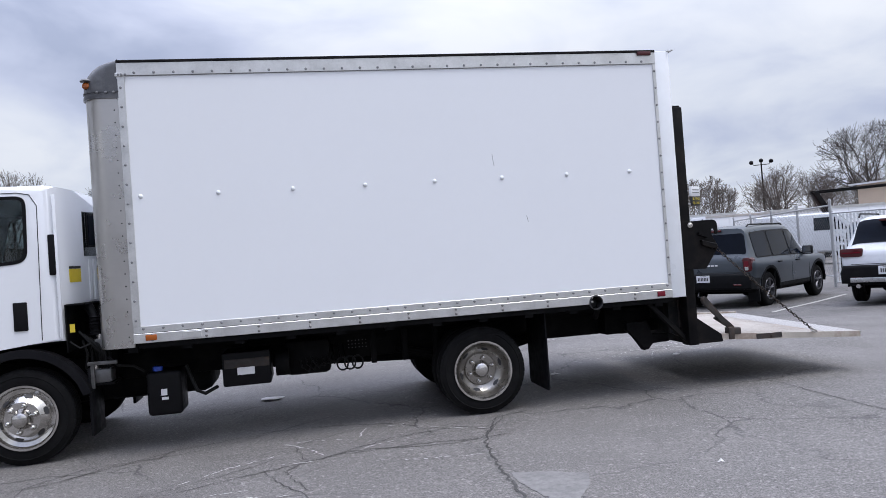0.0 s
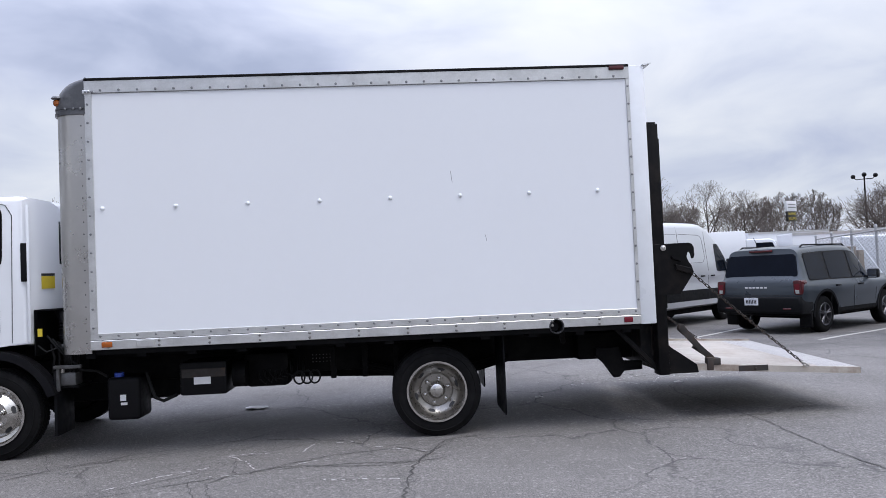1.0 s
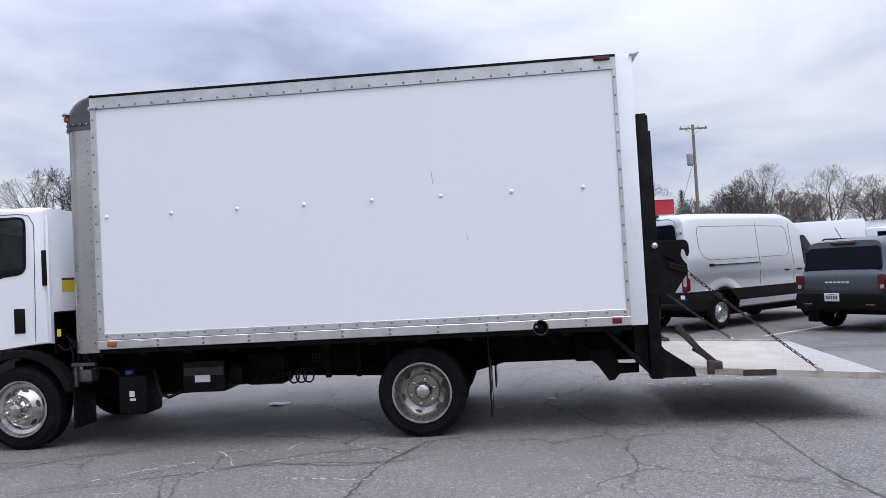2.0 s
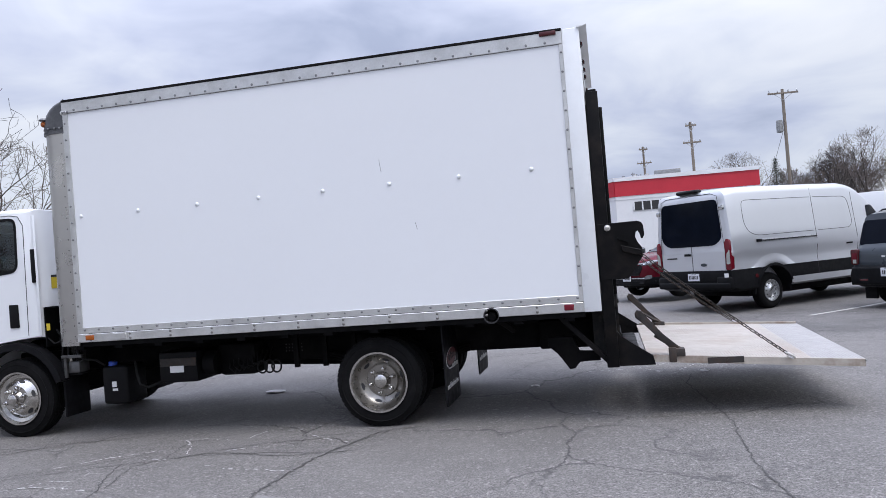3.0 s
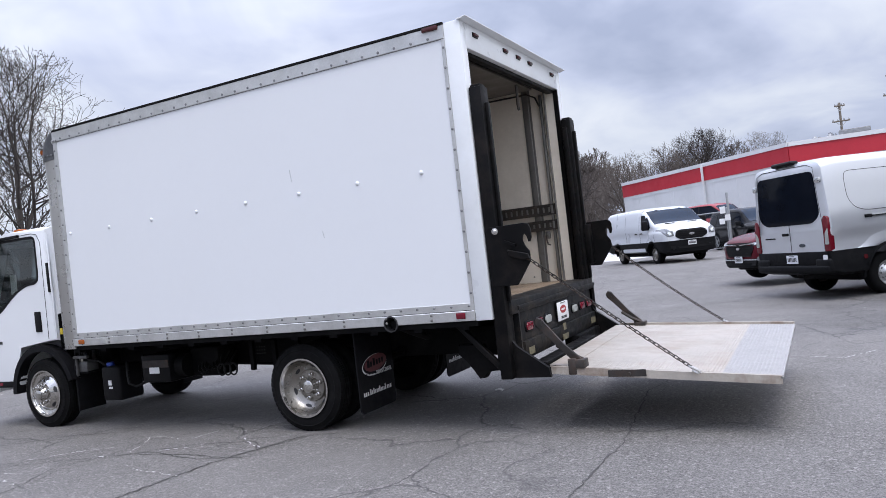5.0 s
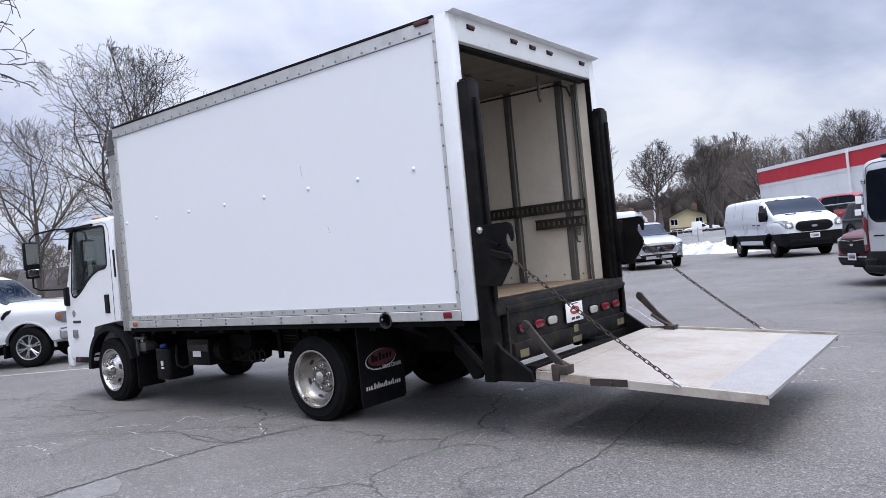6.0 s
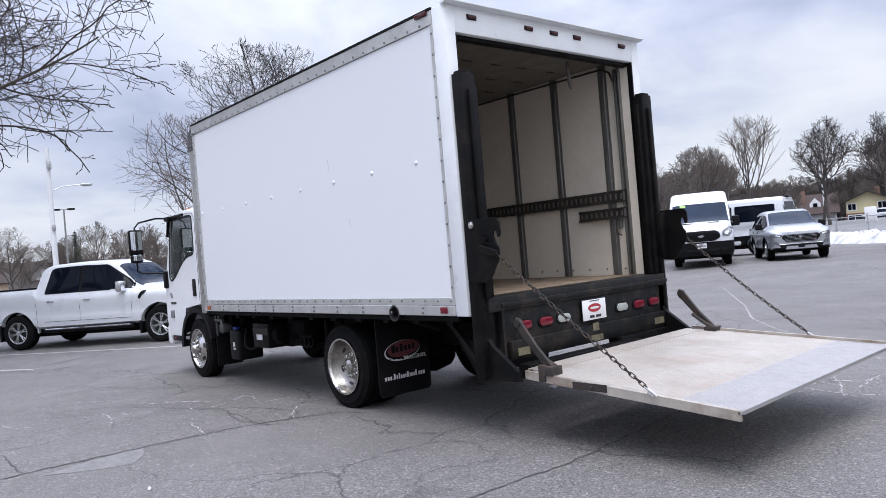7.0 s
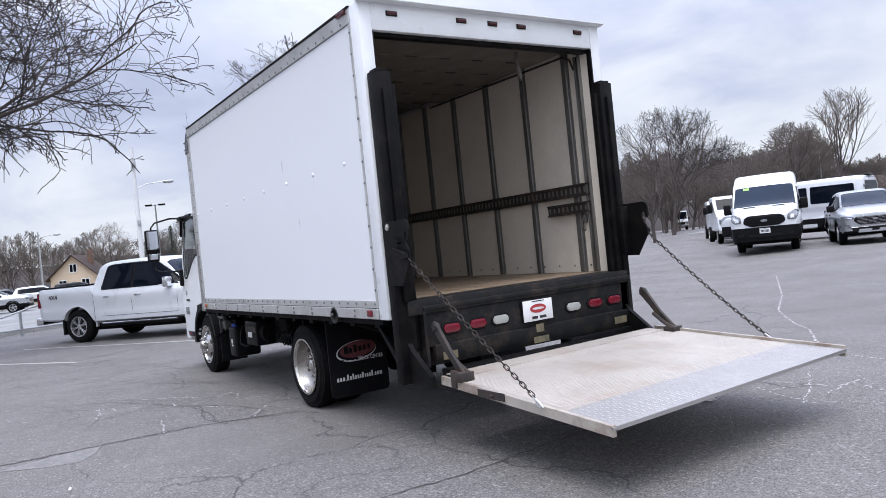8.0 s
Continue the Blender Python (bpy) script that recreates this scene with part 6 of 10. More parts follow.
def top_height(rows, x, y):
    s = section(lerp_rows(rows, x))
    y = abs(y)
    for (w0, z0), (w1, z1) in zip(s[6:], s[7:]):
        if y >= w1 and w0 > w1:
            return z0 + (z1 - z0) * max(0.0, (w0 - y) / (w0 - w1))
    return s[-1][1]


SPLITS = (1, 2, 3, 3, 2, 1, 3, 1, 1, 1, 2, 1)
TRIM_RING = 5


def hull(rows, trim=0.0):
    """The closed skin of a car body from its stations; faces below the trim height are cladding."""
    bm = bmesh.new()
    xs = []
    for a, b in zip(rows, rows[1:]):
        n = max(1, int((b[0] - a[0]) / 0.11))
        xs += [a[0] + (b[0] - a[0]) * k / n for k in range(n)]
    xs.append(rows[-1][0])
    rings = []
    for x in xs:
        c = section(lerp_rows(rows, x))
        fine = []
        for (w0, z0), (w1, z1), n in zip(c, c[1:], SPLITS):
            fine += [(w0 + (w1 - w0) * k / n, z0 + (z1 - z0) * k / n) for k in range(n)]
        fine.append(c[-1])
        if trim:
            fine[TRIM_RING] = (half_width(rows, x, trim), trim)
            for k in range(1, TRIM_RING):
                if fine[k][1] > trim - 0.006 * (TRIM_RING - k):
                    zk = trim - 0.006 * (TRIM_RING - k)
                    fine[k] = (half_width(rows, x, zk), zk)
            for k in range(TRIM_RING + 1, len(fine) - 4):
                if fine[k][1] < trim + 0.006 * (k - TRIM_RING):
                    zk = trim + 0.006 * (k - TRIM_RING)
                    fine[k] = (half_width(rows, x, zk), zk)
        rings.append([bm.verts.new((x, -w, z)) for w, z in fine] + [bm.verts.new((x, w, z)) for w, z in fine[-2::-1]])
    n = len(rings[0])
    for a, b in zip(rings, rings[1:]):
        for k in range(n):
            f = bm.faces.new((a[k], a[(k + 1) % n], b[(k + 1) % n], b[k]))
            if trim and (k < TRIM_RING or k >= n - 1 - TRIM_RING):
                f.material_index = 1
    # the ends are closed in bands, so that the trim runs round them
    for ring, end in ((rings[0], 1), (rings[-1], -1)):
        for k in range((n - 1) // 2):
            q = [ring[k], ring[k + 1], ring[n - 2 - k], ring[n - 1 - k]]
            q = list(dict.fromkeys(q))
            if len(q) > 2:
                f = bm.faces.new(q[::end])
                if trim and k < TRIM_RING:
                    f.material_index = 1
    return bm


def side_patch(rows, pts, side, lift=0.004, thick=0.006):
    """A pane or panel on the body's side: (x, z) corners."""
    bm = bmesh.new()
    bm.faces.new([bm.verts.new((x, 0, z)) for x, z in round_poly(pts, 0.05, 2)])
    bmesh.ops.triangulate(bm, faces=bm.faces)
    for k in range(2):
        bmesh.ops.subdivide_edges(bm, edges=bm.edges, cuts=1, use_grid_fill=True)
    rim_edges = [e for e in bm.edges if e.is_boundary]
    ext = bmesh.ops.extrude_edge_only(bm, edges=rim_edges)
    low = {v for v in ext["geom"] if isinstance(v, bmesh.types.BMVert)}
    for v in bm.verts:
        v.co.y = side * (half_width(rows, v.co.x, v.co.z) + (-0.012 if v in low else lift + thick))
    return bm


def end_patch(rows, pts, end, lift=0.004, thick=0.008, cuts=2, r=0.03):
    """A lamp, grille or pane that follows the body's front (end 1) or back (end -1): (y, z) corners."""
    bm = bmesh.new()
    bm.faces.new([bm.verts.new((0, y, z)) for y, z in round_poly(pts, r, 2)])
    bmesh.ops.triangulate(bm, faces=bm.faces)
    for k in range(cuts):
        bmesh.ops.subdivide_edges(bm, edges=bm.edges, cuts=1, use_grid_fill=True)
    ext = bmesh.ops.extrude_edge_only(bm, edges=[e for e in bm.edges if e.is_boundary])
    low = {v for v in ext["geom"] if isinstance(v, bmesh.types.BMVert)}
    x_end = rows[-1][0] if end > 0 else rows[0][0]
    found = {}
    for v in bm.verts:
        key = (round(v.co.y, 5), round(v.co.z, 5))
        if key not in found:
            x = x_end
            for k in range(60):
                if abs(v.co.y) <= half_width(rows, x, v.co.z) + 0.002 and v.co.z <= top_height(rows, x, v.co.y) + 0.004:
                    break
                x -= end * 0.012
            found[key] = x
        v.co.x = found[key] + end * (-0.03 if v in low else lift + thick)
    return bm


def mirrored(pts, s):
    return [(s * y, z) for y, z in pts]


def slope_pane(rows, xa, xb, wa, wb, lift=0.014, n=8):
    """A windscreen or rear window that lies on the sloping part of the top line, from xa (low) to xb (high)."""
    bm = bmesh.new()
    grid = []
    za, zb = lerp_rows(rows, xa)[2], lerp_rows(rows, xb)[2]
    d = Vector((xb - xa, 0, zb - za)).normalized()
    nrm = Vector((-d.z, 0, d.x))
    if nrm.z < 0:
        nrm = -nrm
    for i in range(n + 1):
        t = i / n
        x = xa + (xb - xa) * t
        w = wa + (wb - wa) * t
        row = []
        for j in range(17):
            y = w * (j / 8 - 1)
            row.append((Vector((x, y, top_height(rows, x, y))), nrm))
        grid.append([(bm.verts.new(p + nr * lift), bm.verts.new(p - nr * 0.012)) for p, nr in row])
    for i in range(n):
        for j in range(16):
            bm.faces.new((grid[i][j][0], grid[i + 1][j][0], grid[i + 1][j + 1][0], grid[i][j + 1][0]))
    for i in range(n):
        for j in (0, 16):
            bm.faces.new((grid[i][j][0], grid[i][j][1], grid[i + 1][j][1], grid[i + 1][j][0]))
    for j in range(16):
        for i in (0, n):
            bm.faces.new((grid[i][j][0], grid[i][j + 1][0], grid[i][j + 1][1], grid[i][j][1]))
    return bm


WHEELS = {}


def wheel_meshes(r, rim_r, width, spokes, rim_mat):
    """Tyre and rim on the wheel's own axis, face outwards to -y, shared by alike wheels."""
    key = (r, rim_r, width, spokes, rim_mat)
    if key in WHEELS:
        return WHEELS[key]
    tyre = finish(lathe(tyre_profile(r, rim_r, 0.0, width), (0, 0, 0), 32, shut=False), "tyre", M["rubber"], 35)
    bm = lathe([(rim_r + 0.008, 0.003), (rim_r + 0.004, -0.006), (rim_r - 0.014, 0.0), (rim_r - 0.022, 0.04), (rim_r - 0.03, width - 0.04)], (0, 0, 0), 32, shut=False)
    if spokes == 0:
        # pressed steel wheel with round holes
        add_lathe(bm, [(rim_r - 0.02, 0.03), (rim_r - 0.05, 0.045), (rim_r - 0.09, 0.02), (0.09, 0.005), (0.075, -0.012), (0.03, -0.018), (0.004, -0.02)], (0, 0, 0), 28, shut=False)
    else:
        add_lathe(bm, [(0.065, 0.05), (0.06, 0.012), (0.03, 0.002), (0.004, 0.0)], (0, 0, 0), 16, shut=False)
        for k in range(spokes):
            t = 2 * math.pi * k / spokes + 0.3
            for dt in (-0.10, 0.10):
                c0 = Vector((0.05 * math.cos(t), 0.014, 0.05 * math.sin(t)))
                c1 = Vector(((rim_r - 0.012) * math.cos(t + dt * 1.3), 0.008, (rim_r - 0.012) * math.sin(t + dt * 1.3)))
                add_tube(bm, [c0, c0.lerp(c1, 0.5) + Vector((0, -0.003, 0)), c1], 0.017, 5, 0.014)
    rim = finish(bm, "rim", M[rim_mat], 35)
    holes = bmesh.new()
    if spokes == 0:
        for k in range(10):
            t = 2 * math.pi * k / 10
            c = Vector(((rim_r - 0.075) * math.cos(t), 0.026, (rim_r - 0.075) * math.sin(t)))
            holes.faces.new([holes.verts.new(c + Vector((0.018 * math.cos(a), -0.003, 0.018 * math.sin(a)))) for a in [2 * math.pi * i / 10 for i in range(10)]])
    else:
        add_lathe(holes, [(rim_r - 0.03, 0.07), (0.01, 0.07)], (0, 0, 0), 20, shut=False)
    disc = finish(holes, "brake_disc", M["interior"], None)
    WHEELS[key] = (tyre, rim, disc)
    return WHEELS[key]


def put_wheels(car, axles, track, r, rim_r, width, spokes, rim_mat):
    tyre, rim, disc = wheel_meshes(r, rim_r, width, spokes, rim_mat)
    for x in axles:
        for s in (-1, 1):
            m = pose(x, s * track / 2 + s * width / 2, r, 0, 0, 0 if s < 0 else 180)
            w = shared("wheel", tyre, car, m, "black road tyre")
            shared("rim", rim, w, Matrix.Identity(4), "")
            shared("brake_disc", disc, w, Matrix.Identity(4))


def bars_on(plate_obj, name, cells, mat, parent, axis_x, y_c, z_c, out):
    bm = bmesh.new()
    for dy, w, dz, h in cells:
        lo, hi = sorted((axis_x, axis_x + out * 0.002))
        add_box(bm, (lo, y_c + dy - w / 2, z_c + dz - h / 2), (hi, y_c + dy + w / 2, z_c + dz + h / 2))
    return part(name, bm, mat, parent)


def number_plate(car, x, y, z, out):
    """Pale plate with bars in place of its characters."""
    lo, hi = sorted((x, x + out * 0.012))
    p = part("number_plate", box((lo, y - 0.152, z - 0.076), (hi, y + 0.152, z + 0.076), 0.004, 1), M["plate"], car, "pale number plate with dark bars")
    bars_on(p, "plate_bars", [(-0.105 + 0.035 * k, 0.022, -0.004, 0.07) for k in range(7)] + [(0, 0.14, 0.058, 0.012)], M["label_dark"], p, x + out * 0.0125, y, z, out)


BODY = {}


def round_line(pts, r, n=4):
    """An open line with its inner corners rounded."""
    out = [pts[0]]
    for a, b, c in zip(pts, pts[1:], pts[2:]):
        la, lc = math.dist(a, b), math.dist(b, c)
        ra, rc = min(r, la * 0.45) / la, min(r, lc * 0.45) / lc
        p = (b[0] + (a[0] - b[0]) * ra, b[1] + (a[1] - b[1]) * ra)
        q = (b[0] + (c[0] - b[0]) * rc, b[1] + (c[1] - b[1]) * rc)
        for k in range(n + 1):
            t = k / n
            out.append(tuple((1 - t) ** 2 * u + 2 * t * (1 - t) * v + t * t * w for u, v, w in zip(p, b, q)))
    return out + [pts[-1]]


def car(name, spec, at, turn, label, category="car", group="parked vehicles"):
    """A vehicle from its stations, windows, seams and wheels."""
    rows, S = spec["rows"], spec
    x, y = at
    ob = thing(name, (x, y, ground_z(x, y)), label, category, group, turn)
    BODY[ob.name] = rows
    body = part("body", hull(rows, S.get("trim", 0.0)), [M[S["paint"]], M[S.get("clad", "cladding")]], ob, smooth=38)
    r = S["r"]
    W = max(row[4] for row in rows)
    cuts = []
    gap = S.get("gap", 0.055)
    for ax in S["axles"]:
        for s in (-1, 1):
            cuts.append(lathe([(r + gap, s * (W + 0.2)), (r + gap, s * (W - 0.32))], (ax, 0, r + 0.01), 32))
    carve(body, cuts)
    for f in body.data.polygons:
        f.use_smooth = True
        # dark liners inside the wheel openings
        if any(math.hypot(f.center.x - ax, f.center.z - r - 0.01) < r + gap + 0.004 for ax in S["axles"]) and abs(f.normal.y) < 0.95 and abs(f.center.y) < W - 0.005:
            f.material_index = 1
    body.data.set_sharp_from_angle(angle=radians(38))
    put_wheels(ob, S["axles"], S["track"], r, S["rim"], S.get("tyre_w", 0.23), S.get("spokes", 6), S.get("rim_mat", "alloy"))
    for ax in S["axles"]:
        for s in (-1, 1):
            bm = bmesh.new()
            n = 16
            a0, a1 = [], []
            for k in range(n + 1):
                t = math.pi * (k / n) * 1.06 - math.pi * 0.03
                for lst, rr in ((a0, r + gap - 0.005), (a1, r + gap - 0.005 + S.get("flare", 0.05))):
                    xx, zz = ax + rr * math.cos(t), r + 0.01 + rr * math.sin(t)
                    lst.append((xx, zz))
            va = [[bm.verts.new((xx, s * (half_width(rows, xx, max(zz, 0.42)) + off), zz)) for xx, zz in lst] for lst, off in ((a0, 0.012), (a1, 0.010), (a1, -0.02), (a0, -0.10))]
            for k in range(n):
                for p, q in ((0, 1), (1, 2), (3, 0)):
                    bm.faces.new((va[p][k], va[p][k + 1], va[q][k + 1], va[q][k]))
            part("wheel_arch", bm, M[S.get("arch", S.get("clad", "cladding"))], ob)
            if "bulge" in S and ax == S["axles"][0]:
                # the pressed swelling of the wing above the arch, in body colour
                bm = bmesh.new()
                r0, n = r + gap + S.get("flare", 0.05) - 0.012, 26
                rings_ = []
                for dr, off in ((0.0, 0.003), (0.012, 0.014), (0.05, 0.019), (0.10, 0.017), (0.15, 0.009), (S["bulge"], -0.004)):
                    ring = []
                    for k in range(n + 1):
                        t = math.pi * k / n
                        # the swelling spreads out at its feet
                        xx = ax + (r0 + dr) * math.cos(t) * (1 + 1.6 * dr * (1 - math.sin(t)))
                        zz = max(S["trim"] + 0.002, r + 0.01 + (r0 + dr) * math.sin(t))
                        ring.append(bm.verts.new((xx, s * (half_width(rows, xx, zz) + off), zz)))
                    rings_.append(ring)
                for ra, rb in zip(rings_, rings_[1:]):
                    for k in range(n):
                        q = (ra[k], ra[k + 1], rb[k + 1], rb[k]) if s < 0 else (rb[k], rb[k + 1], ra[k + 1], ra[k])
                        if len({(round(v.co.x, 4), round(v.co.z, 4)) for v in q}) == 4 and not all(v.co.z < S["trim"] + 0.004 for v in q):
                            bm.faces.new(q[::-1])
                bmesh.ops.delete(bm, geom=[v for v in bm.verts if not v.link_faces], context="VERTS")
                part("wing_swelling", bm, M[S["paint"]], ob, smooth=80)
    # under-tray
    part("underbody", box((rows[0][0] + 0.75, -W + 0.32, 0.27), (rows[-1][0] - 0.3, W - 0.32, rows[2][1] + 0.06), 0.03), M["chassis"], ob)
    if "band" in S:
        for s in (-1, 1):
            part("window_band", side_patch(rows, S["band"], s, 0.0, 0.004), M["plastic"], ob, "black trim between the side windows")
    for pts in S.get("windows", []):
        for s in (-1, 1):
            part("side_window", side_patch(rows, pts, s), M["glass"], ob, "dark tinted side window")
    for pts, mm, nm in S.get("panels", []):
        for s in (-1, 1):
            part(nm, side_patch(rows, pts, s, 0.0, 0.008), M[mm], ob)
    for line in S.get("seams", []):
        for s in (-1, 1):
            bm = bmesh.new()
            pts = []
            line = round_line(line, 0.12)
            for a, b in zip(line, line[1:]):
                n = max(1, int(math.hypot(b[0] - a[0], b[1] - a[1]) / 0.15))
                pts += [(a[0] + (b[0] - a[0]) * k / n, a[1] + (b[1] - a[1]) * k / n) for k in range(n)]
            pts.append(line[-1])
            add_tube(bm, [(px, s * (half_width(rows, px, pz) + 0.0005), pz) for px, pz in pts], 0.005, 4)
            part("panel_gap", bm, M["label_dark"], ob)
    if "screen" in S:
        xa, xb, wa, wb = S["screen"]
        part("windscreen", slope_pane(rows, xa, xb, wa, wb), M["screen_glass"], ob, "windscreen reflecting the clouds")
    if "rear_pane" in S:
        xa, xb, wa, wb = S["rear_pane"]
        part("rear_window", slope_pane(rows, xa, xb, wa, wb), M["glass"], ob, "dark rear window")
    for hx, hz in S.get("handles", []):
        for s in (-1, 1):
            y_ = half_width(rows, hx, hz)
            part("door_handle", box((hx - 0.09, min(s * (y_ - 0.005), s * (y_ + 0.03)), hz - 0.018), (hx + 0.09, max(s * (y_ - 0.005), s * (y_ + 0.03)), hz + 0.018), 0.010, 2), M[S.get("handle_mat", "plastic")], ob)
    if "mirror" in S:
        mx_, mz_, mm = S["mirror"]
        for s in (-1, 1):
            y_ = half_width(rows, mx_, mz_)
            a, b = sorted((s * (y_ + 0.05), s * (y_ + 0.27)))
            h = S.get("mirror_h", 0.10)
            mi = part("wing_mirror", box((mx_ - 0.06, a, mz_ - h), (mx_ + 0.08, b, mz_ + h), 0.035, 3), M[mm], ob)
            a, b = sorted((s * (y_ - 0.03), s * (y_ + 0.08)))
            part("mirror_foot", box((mx_ - 0.02, a, mz_ - h), (mx_ + 0.05, b, mz_ - h + 0.06), 0.015), M["plastic"], mi)
            a, b = sorted((s * (y_ + 0.07), s * (y_ + 0.25)))
            part("mirror_glass", box((mx_ - 0.064, a, mz_ - h + 0.02), (mx_ - 0.060, b, mz_ + h - 0.02)), M["mirror"], mi)
    return ob


# -- panel vans --
def van_spec(L, top, paint_, wb, windows, **kw):
    rows = [
        (0.00, 0.50, 1.25, top - 0.13, 0.985, 0.84),
        (0.05, 0.46, 1.26, top - 0.055, 1.01, 0.885),
        (0.25, 0.42, 1.26, top - 0.015, 1.02, 0.91),
        (1.50, 0.42, 1.26, top, 1.02, 0.915),
        (L - 2.60, 0.42, 1.26, top - 0.005, 1.02, 0.91),
        (L - 2.15, 0.42, 1.22, top - 0.03 - (top - 2.08) * 0.12, 1.02, 0.89),
        (L - 1.88, 0.42, 1.22, top - 0.07 - (top - 2.08) * 0.42, 1.02, 0.92),
        (L - 1.66, 0.41, 1.20, min(top - 0.13, 2.10), 1.02, 0.925),
        (L - 0.80, 0.40, 1.18, 1.44, 1.005, 0.95),
        (L - 0.45, 0.38, 1.17, 1.38, 0.995, 0.86),
        (L - 0.22, 0.36, 1.14, 1.31, 0.970, 0.84),
        (L - 0.10, 0.36, 1.10, 1.24, 0.925, 0.80),
        (L - 0.03, 0.36, 1.04, 1.16, 0.87, 0.76),
        (L, 0.38, 0.98, 1.08, 0.83, 0.72),
    ]
    s = dict(rows=rows, paint=paint_, axles=(1.12, 1.12 + wb), track=1.56, r=0.35, rim=0.215, tyre_w=0.235, spokes=0, rim_mat="steel_rim", trim=0.80, panels=[([(1.70, 0.43), (1.68, 0.60), (wb + 0.56, 0.60), (wb + 0.54, 0.43)], paint_, "sill_panel")], gap=0.09, bulge=0.20, windows=windows, screen=(L - 0.86, L - 1.64, 0.90, 0.85), mirror=(L - 1.28, 1.42, "plastic"), mirror_h=0.17)
    s.update(kw)
    return s


def van_front(ob, L, rows):
    gr = part("grille", end_patch(rows, [(-0.40, 0.82), (0.40, 0.82), (0.60, 0.93), (0.56, 1.09), (0.44, 1.16), (-0.44, 1.16), (-0.56, 1.09), (-0.60, 0.93)], 1, 0.0, 0.02, 2, 0.06), M["grille"], ob, "dark slatted grille")
    for k in range(4):
        w_, z_ = (0.44, 0.53, 0.53, 0.48)[k], 0.862 + 0.075 * k
        part("grille_bar", end_patch(rows, [(-w_, z_ - 0.013), (w_, z_ - 0.013), (w_, z_ + 0.013), (-w_, z_ + 0.013)], 1, 0.014, 0.018, 2, 0.004), M["cladding"], gr)
    part("grille_badge", prism(oval(0, 0.985, 0.10, 0.040, 18), "x", L + 0.025, L + 0.050), M["grille_chrome"], gr)
    for s in (-1, 1):
        lamp = part("head_lamp", end_patch(rows, mirrored([(0.64, 0.96), (0.86, 0.94), (0.95, 1.06), (0.975, 1.22), (0.86, 1.24), (0.66, 1.14)], s), 1, 0.004, 0.012, 3), M["headlamp"], ob, "clear swept headlamp")
        part("lamp_bowl", end_patch(rows, mirrored([(0.70, 1.00), (0.82, 0.99), (0.85, 1.08), (0.80, 1.12), (0.71, 1.09)], s), 1, 0.014, 0.006, 1), M["grille_chrome"], lamp)
        part("fog_recess", end_patch(rows, mirrored([(0.60, 0.50), (0.78, 0.52), (0.78, 0.62), (0.62, 0.60)], s), 1, 0.004, 0.012, 1), M["grille"], ob)
    part("air_intake", end_patch(rows, [(-0.46, 0.50), (0.46, 0.50), (0.52, 0.58), (-0.52, 0.58)], 1, 0.004, 0.010, 1), M["grille"], ob)
    number_plate(ob, L + 0.012, 0.0, 0.68, 1)
    for y in (-0.42, 0.42):
        part("bonnet_vent", box((L - 0.72, y - 0.17, 1.415), (L - 0.64, y + 0.17, 1.436), 0.006, 1), M["plastic"], ob)
    part("wiper", tube([(L - 0.90, 0.7, 1.44), (L - 0.96, 0.05, 1.49)], 0.012, 5), M["plastic"], ob)
    part("wiper", tube([(L - 0.90, -0.1, 1.45), (L - 0.96, -0.7, 1.48)], 0.012, 5), M["plastic"], ob)


